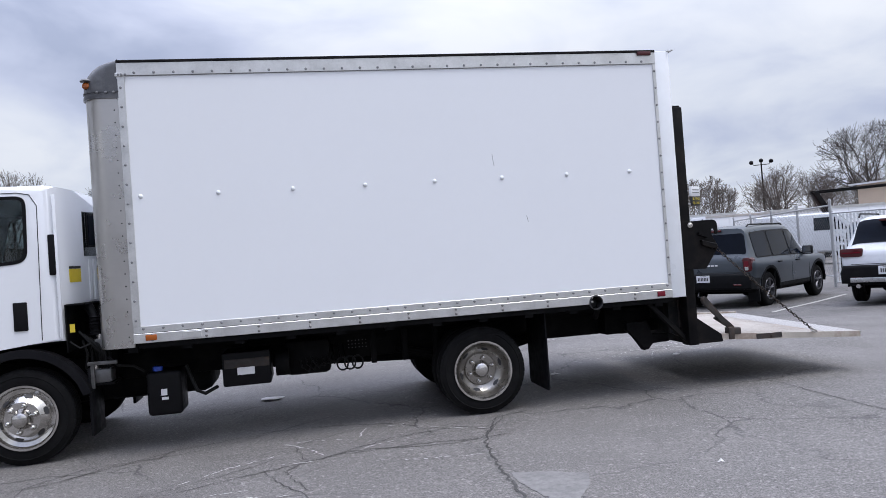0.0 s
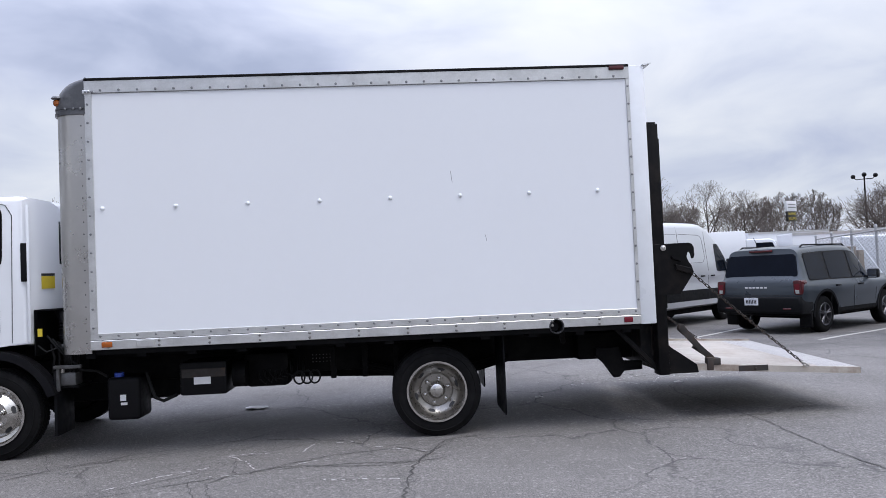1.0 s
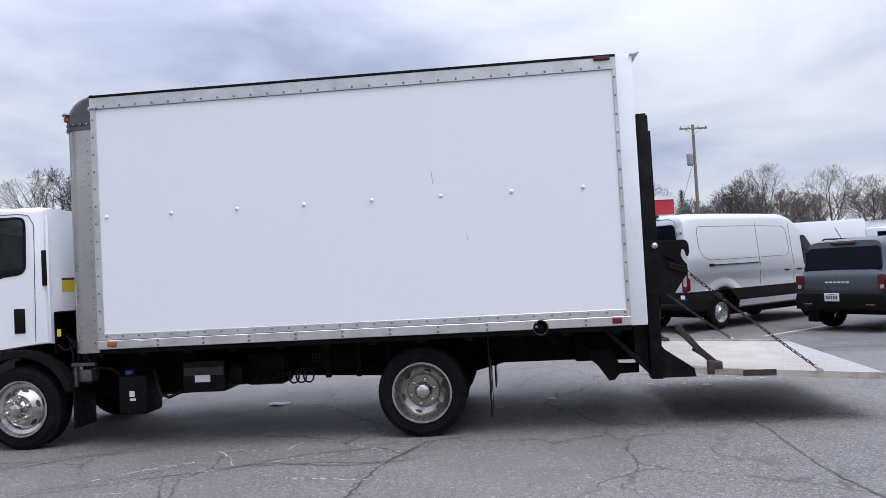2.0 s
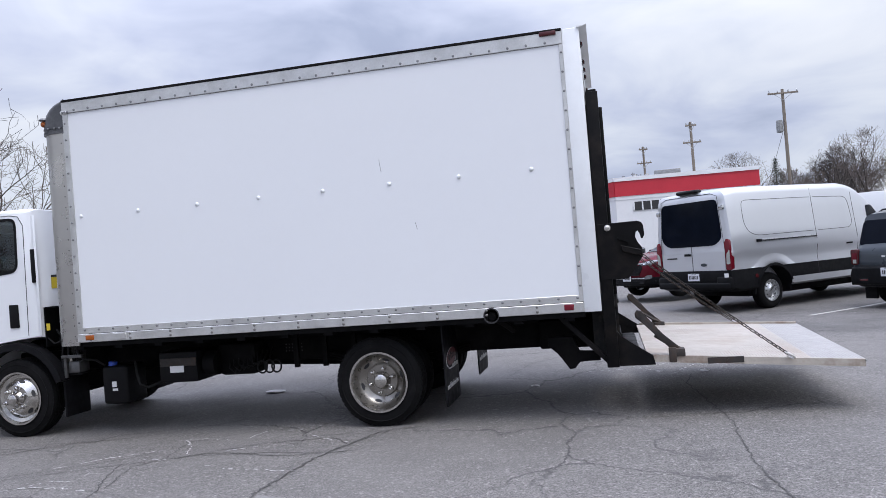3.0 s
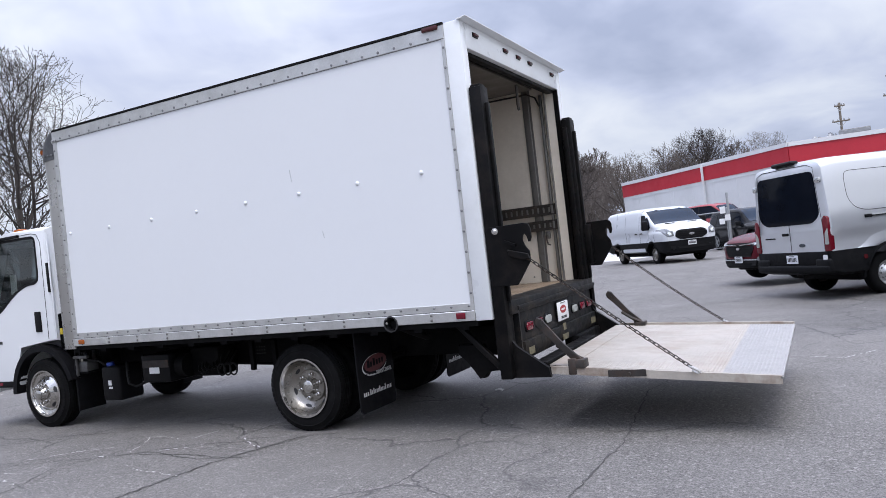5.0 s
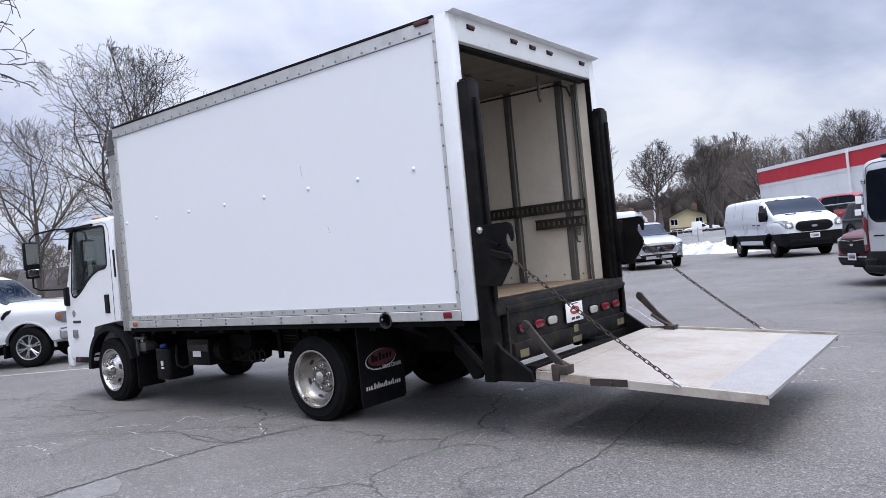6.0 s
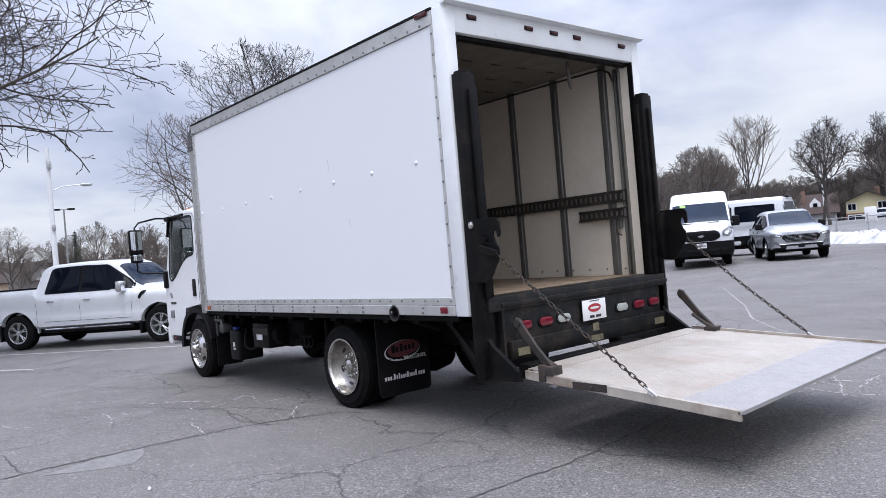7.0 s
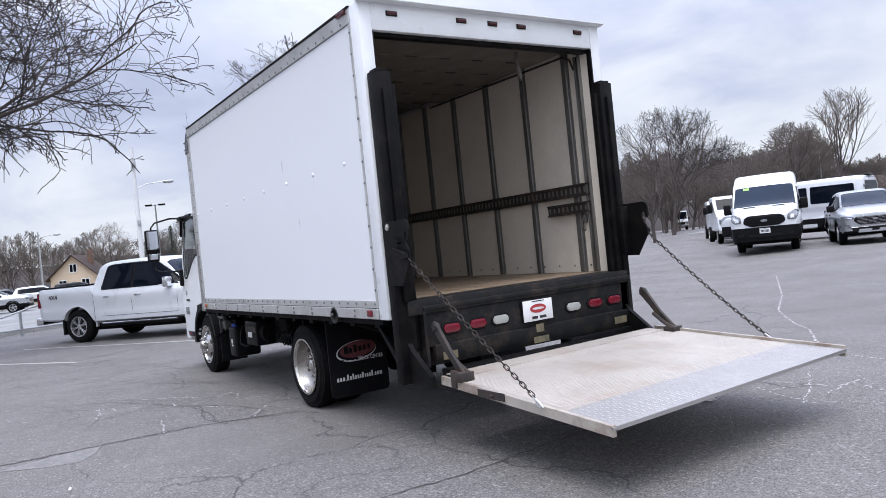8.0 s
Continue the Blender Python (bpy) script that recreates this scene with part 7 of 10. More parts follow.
def van_rear(ob, top, window=True):
    wp = round_poly([(-0.62, 1.36), (0.62, 1.36), (0.82, 1.50), (0.75, top - 0.24), (-0.75, top - 0.24), (-0.82, 1.50)], 0.10, 4)
    if window:
        part("rear_window", prism(wp, "x", -0.012, 0.03, 0.006, 1), M["glass"], ob, "large dark rear window")
    part("door_gap", add_ring(bmesh.new(), [(-0.84, 0.62), (0.84, 0.62), (0.86, 1.25), (0.76, top - 0.18), (0.60, top - 0.12), (-0.60, top - 0.12), (-0.76, top - 0.18), (-0.86, 1.25)], 0.008, "x", -0.004, 0.02), M["label_dark"], ob)
    part("door_gap", box((-0.004, -0.006, 0.62), (0.02, 0.006, 1.42)), M["label_dark"], ob)
    lamp = round_poly([(0.865, 0.86), (0.995, 0.86), (1.0, 1.25), (0.985, 1.46), (0.91, 1.49), (0.865, 1.40)], 0.03, 3)
    for s in (-1, 1):
        q = [(s * y, z) for y, z in lamp]
        tl = part("tail_lamp", prism(q, "x", -0.015, 0.09, 0.010, 2), M["car_lens"], ob, "tall red tail lamp")
        part("reversing_lamp", prism(round_poly([(s * 0.895, 0.98), (s * 0.985, 0.98), (s * 0.985, 1.27), (s * 0.91, 1.18)], 0.03, 3), "x", -0.022, -0.012), M["clear_lens"], tl)
        part("door_hinge", box((-0.03, s * 0.86 - 0.05, top - 0.46), (0.04, s * 0.86 + 0.05, top - 0.36), 0.012, 2), M["grille_chrome"], ob)
        part("rear_bumper_corner", box((-0.05, min(s * 0.62, s * 0.99), 0.48), (0.30, max(s * 0.62, s * 0.99), 0.74), 0.05, 3), M["cladding"], ob)
    part("rear_bumper", box((-0.07, -0.97, 0.48), (0.12, 0.97, 0.62), 0.04, 3), M["cladding"], ob, "dark grey step bumper")
    part("rear_skirt", box((-0.02, -0.92, 0.58), (0.10, 0.92, 0.86), 0.02, 2), M["cladding"], ob)
    part("brake_lamp", box((-0.05, -0.28, top - 0.07), (0.14, 0.28, top + 0.01), 0.04, 3), M["plastic"], ob, "dark high brake lamp housing")
    part("door_pull", box((-0.035, 0.03, 1.17), (0.0, 0.19, 1.22), 0.012, 2), M["plastic"], ob)
    part("badge_bars", box((-0.012, 0.42, 1.12), (0.0, 0.70, 1.145)), M["plastic"], ob)
    part("round_badge", prism(oval(-0.30, 0.98, 0.075, 0.032, 16), "x", -0.014, 0.0), M["slate_paint"], ob)
    part("side_sticker", box((-0.036, -0.93, 0.72), (-0.028, -0.83, 0.80)), M["label_white"], ob)
    number_plate(ob, -0.022, -0.02, 0.73, -1)


CAB_WIN = lambda L: [(L - 1.86, 1.28), (L - 1.86, 1.98), (L - 1.62, 1.98), (L - 1.20, 1.50), (L - 1.16, 1.30), (L - 1.45, 1.28)]
L1 = 6.2
sil_rows = van_spec(L1, 2.52, "silver_paint", 3.75, [])["rows"]
sil = car("silver_van", van_spec(L1, 2.52, "silver_paint", 3.75, [CAB_WIN(L1)],
          seams=[[(2.55, 0.60), (2.55, 2.40)], [(3.90, 0.55), (3.90, 2.28)], [(2.50, 2.22), (0.50, 2.22), (0.44, 2.14), (0.44, 1.75), (0.56, 1.57), (0.78, 1.50), (2.50, 1.51)], [(2.62, 2.22), (3.62, 2.20), (3.74, 2.12), (3.80, 1.66), (3.70, 1.52), (2.62, 1.51)], [(5.15, 0.60), (5.10, 1.25)]],
          trim=0.86, axles=(1.20, 4.95), flare=0.05, gap=0.14, bulge=0.22, rim_mat="alloy", r=0.365,
          handles=[(4.10, 1.18), (3.60, 1.18)]), (5.69, 16.45), 39.5, "silver high-roofed panel van parked with its back turned", "van")
van_rear(sil, 2.52)
van_front(sil, L1, sil_rows)
for s in (-1, 1):
    y_ = half_width(sil_rows, 1.6, 1.40)
    rail = part("slide_rail", box((0.85, min(s * (y_ - 0.01), s * (y_ + 0.022)), 1.372), (2.52, max(s * (y_ - 0.01), s * (y_ + 0.022)), 1.418), 0.008, 2), M["alloy"], sil, "pale sliding-door rail")
    part("rail_slot", box((0.80, min(s * y_, s * (y_ + 0.026)), 1.384), (2.54, max(s * y_, s * (y_ + 0.026)), 1.402), 0.004, 1), M["plastic"], rail)
    part("rail_end", box((0.72, min(s * (y_ - 0.01), s * (y_ + 0.030)), 1.366), (0.86, max(s * (y_ - 0.01), s * (y_ + 0.030)), 1.424), 0.010, 2), M["plastic"], rail)
    part("marker_lamp", side_patch(sil_rows, [(0.62, 0.66), (0.70, 0.66), (0.70, 0.74), (0.62, 0.74)], s, 0.002), M["dull_red_lens"], sil)

L2 = 5.53
side_w = [[(0.30, 1.36), (0.32, 2.0), (1.86, 2.02), (1.86, 1.36)], [(1.98, 1.36), (1.98, 2.02), (3.3, 2.02), (3.3, 1.36)]]


p, a = (-0.94, 32.57), -55.3
vb = car("cargo_van", van_spec(L2, 2.08, "van_white", 3.30, [CAB_WIN(L2)], seams=[[(2.10, 0.60), (2.10, 1.98)], [(3.45, 0.55), (3.45, 1.92)], [(4.75, 0.60), (4.68, 1.2)]], handles=[(3.65, 1.15), (3.15, 1.15)]), tuple(p), a, "white low-roofed cargo van with a dark bumper", "van")
van_front(vb, L2, van_spec(L2, 2.08, "van_white", 3.30, [])["rows"])
van_rear(vb, 2.08)
p, a = (-7.43, 29.25), -59.7
va_ = car("white_van", van_spec(L2, 2.52, "van_white", 3.30, [CAB_WIN(L2)], seams=[[(2.10, 0.60), (2.10, 2.38)], [(3.45, 0.55), (3.45, 2.2)]], handles=[(3.65, 1.15)]), tuple(p), a, "white raised-roof van with a dark bumper and green window sticker", "van")
van_front(va_, L2, van_spec(L2, 2.52, "van_white", 3.30, [])["rows"])
van_rear(va_, 2.52)
part("price_sticker", slope_pane(van_spec(L2, 2.52, "van_white", 3.30, [])["rows"], L2 - 1.52, L2 - 1.60, 0.09, 0.09, 0.02), M["sticker_green"], va_).location = (0, -0.52, 0.0)
# passenger vans standing behind
for at, turn, top, lab in (((-5.6, 32.9), 192.0, 2.30, "white passenger van with dark side windows"),):
    pv = car("passenger_van", van_spec(L2, top, "van_white", 3.30, [CAB_WIN(L2)] + side_w, seams=[[(3.45, 0.55), (3.45, top - 0.2)]]), at, turn, lab, "van")
    van_front(pv, L2, van_spec(L2, top, "van_white", 3.30, [])["rows"])
    van_rear(pv, top)

# -- sport utility cars --
def suv_spec(L, H, W, paint_, wb, rear=0.85, tp=0.25, rs=0.36, **kw):
    """tp: how far the roof stands in from the doors; rs: where the roof ends at the back."""
    w = W / 2
    rows = [
        (0.00, 0.44, 0.86, 0.98, w - 0.12, w - 0.22),
        (0.05, 0.40, 0.98, 1.06, w - 0.05, w - 0.16),
        (0.14, 0.38, 1.02, 1.16, w - 0.02, w - 0.18),
        (rs, 0.36, 1.03, H - 0.08, w - 0.005, w - tp - 0.02),
        (rs + 0.26, 0.34, 1.03, H - 0.03, w, w - tp - 0.01),
        (1.50, 0.34, 1.02, H, w, w - tp),
        (L * 0.50, 0.34, 1.01, H - 0.02, w, w - tp),
        (L * 0.56, 0.34, 1.00, H - 0.09, w, w - tp - 0.01),
        (L * 0.74, 0.34, 0.99, 1.16, w - 0.005, w - 0.20),
        (L * 0.86, 0.34, 0.98, 1.13, w - 0.015, w - 0.20),
        (L - 0.32, 0.34, 0.96, 1.08, w - 0.045, w - 0.22),
        (L - 0.17, 0.34, 0.94, 1.04, w - 0.10, w - 0.26),
        (L - 0.07, 0.34, 0.89, 0.99, w - 0.20, w - 0.33),
        (L - 0.02, 0.35, 0.84, 0.94, w - 0.30, w - 0.42),
        (L, 0.37, 0.80, 0.90, w - 0.38, w - 0.48),
    ]
    s = dict(rows=rows, paint=paint_, axles=(rear, rear + wb), track=W - 0.30, r=0.355, rim=0.235, spokes=5, trim=0.56,
             windows=[[(rs + 0.12, 1.08), (rs + 0.16, H - 0.20), (1.05, H - 0.17), (1.05, 1.08)], [(1.13, 1.08), (1.13, H - 0.17), (1.98, H - 0.16), (1.98, 1.07)], [(2.06, 1.07), (2.06, H - 0.16), (L * 0.545, H - 0.20), (L * 0.665, 1.12), (L * 0.66, 1.06)]],
             band=[(rs + 0.11, 1.06), (rs + 0.15, H - 0.18), (1.09, H - 0.15), (2.02, H - 0.14), (L * 0.55, H - 0.18), (L * 0.68, 1.12), (L * 0.665, 1.04), (1.1, 1.06)], screen=(L * 0.735, L * 0.565, w - 0.24, w - 0.32), rear_pane=(0.15, rs - 0.015, w - 0.20, w - tp - 0.07), handles=[(1.35, 0.93), (2.32, 0.92)],
             seams=[[(1.09, 0.45), (1.09, 1.03)], [(2.02, 0.42), (2.02, 1.02)], [(L * 0.68, 0.45), (L * 0.685, 1.0)]], mirror=(L * 0.625, 1.12, "plastic"))
    s.update(kw)
    return s


def suv_rear(ob, W, H, clad="cladding", lamp_w=0.20, bumper_x=0.34):
    w = W / 2
    part("rear_bumper", prism([(-w + 0.02, 0.42), (w - 0.02, 0.42), (w - 0.005, 0.62), (w - 0.06, 0.76), (-w + 0.06, 0.76), (-w + 0.005, 0.62)], "x", -0.07, bumper_x, 0.05, 3), M[clad], ob, "dark plastic rear bumper")
    for s in (-1, 1):
        lz = 0.79 if lamp_w < 0.3 else 0.92
        q = round_poly([(s * (w - 0.02), lz), (s * (w - 0.02), 1.08), (s * (w - lamp_w), 1.08), (s * (w - lamp_w + 0.02), lz)], 0.05, 3)
        tl = part("tail_lamp", prism(q, "x", -0.02, 0.20, 0.012, 2), M["dull_red_lens"], ob, "red tail lamp with a clear centre")
        part("lamp_centre", prism([(s * (w - 0.06), lz + 0.07), (s * (w - 0.06), 1.01), (s * (w - lamp_w + 0.04), 1.01), (s * (w - lamp_w + 0.05), lz + 0.07)], "x", -0.028, -0.018), M["car_lens"], tl)
        if lamp_w < 0.3:
            part("reversing_lamp", prism([(s * (w - 0.07), lz + 0.03), (s * (w - 0.07), lz + 0.10), (s * (w - lamp_w + 0.05), lz + 0.10), (s * (w - lamp_w + 0.06), lz + 0.03)], "x", -0.032, -0.022, 0.004, 1), M["clear_lens"], tl)
        part("rear_reflector", box((-0.078, min(s * 0.55, s * 0.72), 0.50), (-0.06, max(s * 0.55, s * 0.72), 0.535), 0.004, 1), M["dull_red_lens"], ob)
    part("brake_lamp", box((0.13, -0.24, H - 0.135), (0.36, 0.24, H - 0.09), 0.01, 2), M["dull_red_lens"], ob, "high brake lamp")
    part("tail_gap", box((-0.004, -w + 0.2, 0.775), (0.006, w - 0.2, 0.785)), M["label_dark"], ob)
    part("rear_wiper", tube([(0.13, 0.05, 1.17), (0.17, -0.30, 1.22)], 0.012, 5), M["plastic"], ob)
    number_plate(ob, -0.072, 0.12, 0.66, -1)


def suv_front(ob, L, W, style):
    w = W / 2
    gz0, gz1 = style["grille"]
    rows = style["rows"]
    gm_ = (gz0 + gz1) / 2 + 0.02
    gr = part("grille", end_patch(rows, [(-0.42, gz0), (0.42, gz0), (0.56, gm_), (0.50, gz1), (-0.50, gz1), (-0.56, gm_)], 1, 0.0, 0.018, 1), M["grille"], ob, "dark slatted grille")
    n = 6
    for k in range(n):
        z = gz0 + 0.02 + (gz1 - gz0 - 0.04) * k / (n - 1)
        part("grille_bar", end_patch(rows, [(-0.46, z - 0.007), (0.46, z - 0.007), (0.46, z + 0.007), (-0.46, z + 0.007)], 1, 0.014, 0.014, 1, 0.003), M[style.get("bar", "grille_chrome")], gr)
    for s in (-1, 1):
        lamp = part("head_lamp", end_patch(rows, mirrored([(w - 0.40, gz1 - 0.07), (w - 0.12, gz1 - 0.06), (w - 0.05, gz1 + 0.03), (w - 0.16, gz1 + 0.05), (w - 0.42, gz1 - 0.01)], s), 1, 0.008, 0.012, 3), M["headlamp"], ob, "clear headlamp")
        part("lamp_bowl", end_patch(rows, mirrored([(w - 0.34, gz1 - 0.05), (w - 0.20, gz1 - 0.045), (w - 0.18, gz1 + 0.01), (w - 0.34, gz1 - 0.01)], s), 1, 0.018, 0.006, 1, 0.012), M["grille_chrome"], lamp)
        part("fog_lamp", end_patch(rows, mirrored([(w - 0.32, 0.50), (w - 0.16, 0.52), (w - 0.16, 0.62), (w - 0.28, 0.60)], s), 1, 0.004, 0.012, 1), M["headlamp"], ob)
    part("front_bumper", end_patch(rows, [(-w + 0.08, 0.36), (w - 0.08, 0.36), (w - 0.07, 0.46), (-w + 0.07, 0.46)], 1, 0.004, 0.02), M[style.get("bumper", "cladding")], ob)
    part("air_intake", end_patch(rows, [(-0.58, 0.40), (0.58, 0.40), (0.64, 0.52), (-0.64, 0.52)], 1, 0.006, 0.020, 1), M["grille"], ob, "dark lower air intake")
    part("skid_trim", end_patch(rows, [(-0.60, 0.515), (0.60, 0.515), (0.64, 0.545), (-0.64, 0.545)], 1, 0.008, 0.018, 1, 0.008), M["alloy"], ob)
    if style.get("frame"):
        for s in (-1, 1):
            part("grille_edge", end_patch(rows, mirrored([(0.05, gz1 - 0.065), (0.52, gz1 - 0.035), (w - 0.10, gz1 + 0.0), (w - 0.10, gz1 + 0.015), (0.50, gz1 - 0.012), (0.05, gz1 - 0.045)], s), 1, 0.016, 0.018, 2, 0.004), M["grille_chrome"], gr, "chrome bar over the grille")
    part("badge", prism(oval(0, gm_ + 0.01, 0.07, 0.03, 16), "x", L + 0.02, L + 0.04), M["grille_chrome"], gr)


def roof_rails(ob, x0, x1, y, z, mm="plastic"):
    for s in (-1, 1):
        part("roof_rail", tube([(x0, s * y, z - 0.03), (x0 + 0.12, s * y, z + 0.035), (x1 - 0.12, s * y, z + 0.03), (x1, s * y, z - 0.04)], 0.018, 6), M[mm], ob)


sp = suv_spec(4.39, 1.79, 1.89, "slate_paint", 2.67, 0.86, 0.19, 0.20, r=0.37, rim=0.225, spokes=5, rim_mat="dark_alloy", trim=0.47, gap=0.085)
w = 1.89 / 2
sp["rows"][0:4] = [(0.00, 0.44, 0.90, 1.02, w - 0.10, w - 0.14), (0.04, 0.40, 1.00, 1.12, w - 0.03, w - 0.12), (0.10, 0.38, 1.03, 1.20, w - 0.01, w - 0.13), (0.20, 0.36, 1.03, 1.72, w - 0.005, w - 0.20)]
del sp["rear_pane"]
bro = car("compact_suv", sp, (8.91, 14.77), 32.0, "slate blue-grey compact SUV with black lower trim")
suv_rear(bro, 1.89, 1.79, bumper_x=0.40)
suv_front(bro, 4.39, 1.89, dict(rows=BODY[bro.name], grille=(0.80, 0.98), bar="grille"))
bm = prism(round_poly([(-0.80, 1.15), (0.80, 1.15), (0.73, 1.60), (-0.73, 1.60)], 0.07, 4), "x", 0.0, 0.03, 0.004, 1)
for v in bm.verts:
    v.co.x += 0.078 + (v.co.z - 1.17) * 0.2
part("rear_window", bm, M["glass"], bro, "wide dark rear window")
roof_rails(bro, 0.45, 2.3, 0.66, 1.745)
part("aerial", tube([(0.62, 0.3, 1.74), (0.42, 0.3, 1.98)], 0.008, 5), M["plastic"], bro)
bm = bmesh.new()
for k in range(6):
    add_box(bm, (-0.008, 0.23 - 0.085 * k, 0.925), (0.010, 0.288 - 0.085 * k, 0.955))
part("name_bars", bm, M["print_white"], bro, "pale badge bars")
for s in (-1, 1):
    part("mud_guard", box((0.28, min(s * 0.68, s * 0.93), 0.14), (0.33, max(s * 0.68, s * 0.93), 0.44), 0.01), M["cladding"], bro)

sp = suv_spec(4.60, 1.70, 1.86, "van_white", 2.69, 0.92, r=0.355, rim=0.225, spokes=5, rim_mat="dark_alloy", trim=0.62)
rav = car("white_suv", sp, (10.95, 11.90), 38.0, "white SUV with a dark rear window and black lower bumper")
suv_rear(rav, 1.86, 1.70, lamp_w=0.42)
suv_front(rav, 4.60, 1.86, dict(rows=BODY[rav.name], grille=(0.70, 0.95)))
roof_rails(rav, 0.5, 2.4, 0.64, 1.70)
part("bumper_trim", box((-0.095, -0.75, 0.44), (-0.05, 0.75, 0.53), 0.015), M["alloy"], rav, "silver lower bumper trim")
part("exhaust_tip", tube([(-0.08, 0.62, 0.37), (0.1, 0.62, 0.37)], 0.04, 10), M["grille_chrome"], rav)
part("badge_bars", box((0.03, 0.55, 0.84), (0.05, 0.74, 0.87)), M["label_dark"], rav)

esc = car("silver_suv", suv_spec(4.58, 1.66, 1.88, "ice_paint", 2.71, 0.93, r=0.345, rim=0.225, spokes=6, trim=0.42), (-4.88, 30.1), -55.9, "silver SUV with a wide chrome grille")
suv_front(esc, 4.58, 1.88, dict(rows=BODY[esc.name], grille=(0.58, 0.82), bumper="ice_paint"))
suv_rear(esc, 1.88, 1.66)
eq = car("red_suv", suv_spec(4.65, 1.66, 1.84, "red_paint", 2.73, 0.95, r=0.35, rim=0.22, spokes=5), (8.125, 22.80), -142.0, "dark red SUV with a chrome-edged grille")
suv_front(eq, 4.65, 1.84, dict(rows=BODY[eq.name], grille=(0.60, 0.93), bumper="cladding", bar="grille", frame=True))
number_plate(eq, 4.69, 0.0, 0.54, 1)
suv_rear(eq, 1.84, 1.66)
ex = car("black_suv", suv_spec(5.05, 1.78, 2.0, "black_paint", 3.02, 1.0, r=0.38, rim=0.25, spokes=5), (2.17, 38.1), -55.3, "black three-row SUV parked by the fence post")
suv_front(ex, 5.05, 2.0, dict(rows=BODY[ex.name], grille=(0.70, 0.98)))
suv_rear(ex, 2.0, 1.78)
ex2 = car("dark_suv", suv_spec(4.9, 1.75, 1.95, "black_paint", 2.95, 1.0, r=0.37, rim=0.24, spokes=5), (23.0, 26.0), -135.0, "dark SUV standing behind the fence")
suv_front(ex2, 4.9, 1.95, dict(rows=BODY[ex2.name], grille=(0.70, 0.98)))

# -- crew-cab pickups --
def pickup_spec(paint_):
    L, H, w = 5.89, 1.94, 1.0
    rows = [
        (0.00, 0.62, 1.28, 1.36, w - 0.05, w - 0.08), (0.06, 0.58, 1.33, 1.39, w - 0.01, w - 0.06), (1.70, 0.52, 1.33, 1.39, w, w - 0.06), (1.74, 0.50, 1.28, 1.40, w, w - 0.08),
        (1.80, 0.46, 1.22, H - 0.10, w, w - 0.26), (2.05, 0.46, 1.20, H - 0.02, w, w - 0.25), (2.9, 0.46, 1.19, H, w, w - 0.24), (3.55, 0.46, 1.18, H - 0.03, w, w - 0.25), (3.75, 0.46, 1.18, H - 0.10, w, w - 0.26),
        (4.45, 0.46, 1.16, 1.32, w, w - 0.20), (5.10, 0.46, 1.15, 1.28, w, w - 0.16), (5.58, 0.46, 1.14, 1.25, w - 0.01, w - 0.14), (5.78, 0.47, 1.12, 1.22, w - 0.035, w - 0.17), (5.88, 0.48, 1.09, 1.18, w - 0.075, w - 0.21), (5.91, 0.50, 1.05, 1.13, w - 0.11, w - 0.25)]
    return dict(rows=rows, paint=paint_, clad="cladding", gap=0.075, axles=(1.22, 4.90), track=1.70, r=0.405, rim=0.245, tyre_w=0.27, spokes=6, trim=0.0, arch=paint_, flare=0.04,
                band=[(1.97, 1.245), (2.07, 1.80), (2.20, 1.835), (2.92, 1.845), (3.56, 1.82), (4.24, 1.36), (4.22, 1.235)], windows=[[(2.01, 1.265), (2.10, 1.78), (2.20, 1.815), (2.86, 1.825), (2.86, 1.26)], [(2.95, 1.26), (2.95, 1.825), (3.54, 1.80), (4.18, 1.36), (4.16, 1.25)]],
                screen=(4.42, 3.80, 0.78, 0.70), handles=[(2.18, 1.08), (3.12, 1.07)], handle_mat="grille_chrome",
                seams=[[(1.77, 0.55), (1.77, 1.30)], [(2.91, 0.62), (2.91, 1.20)], [(4.22, 0.62), (4.24, 1.16)], [(1.98, 0.62), (4.22, 0.60)]], mirror=(4.02, 1.30, "grille_chrome"), mirror_h=0.12)


pk = car("pickup_truck", pickup_spec("van_white"), (-12.94, 6.35), 38.0, "white crew-cab pickup with chrome handles and a dark bed cover", "pickup")
for s in (-1, 1):
    part("tail_lamp", box((-0.02, min(s * 0.80, s * 1.0), 0.93), (0.10, max(s * 0.80, s * 1.0), 1.30), 0.03, 3), M["red_lens"], pk, "red tail lamp")
    part("side_step", tube([(1.95, s * 0.98, 0.42), (4.25, s * 0.98, 0.42)], 0.055, 8), M["plastic"], pk, "black tubular side step")
    part("step_trim", tube([(2.0, s * 1.02, 0.45), (4.2, s * 1.02, 0.45)], 0.018, 6), M["grille_chrome"], pk)
    part("mud_guard", box((0.72, min(s * 0.72, s * 0.98), 0.22), (0.77, max(s * 0.72, s * 0.98), 0.60), 0.01), M["plastic"], pk)
    part("mud_guard", box((4.38, min(s * 0.72, s * 0.98), 0.22), (4.43, max(s * 0.72, s * 0.98), 0.60), 0.01), M["plastic"], pk)
    fv = part("fender_vent", side_patch(pickup_spec("van_white")["rows"], [(4.40, 1.02), (4.50, 1.18), (4.62, 1.18), (4.58, 1.10), (4.52, 1.08), (4.46, 0.98)], s), M["plastic"], pk)
part("bed_cover", box((0.06, -0.90, 1.385), (1.72, 0.90, 1.425), 0.012), M["plastic"], pk, "black soft bed cover")
part("rear_bumper", box((-0.16, -0.96, 0.50), (0.06, 0.96, 0.70), 0.04, 3), M["grille_chrome"], pk, "chrome step bumper")
part("tow_hitch", box((-0.20, -0.08, 0.42), (0.1, 0.08, 0.52), 0.01), M["chassis"], pk)
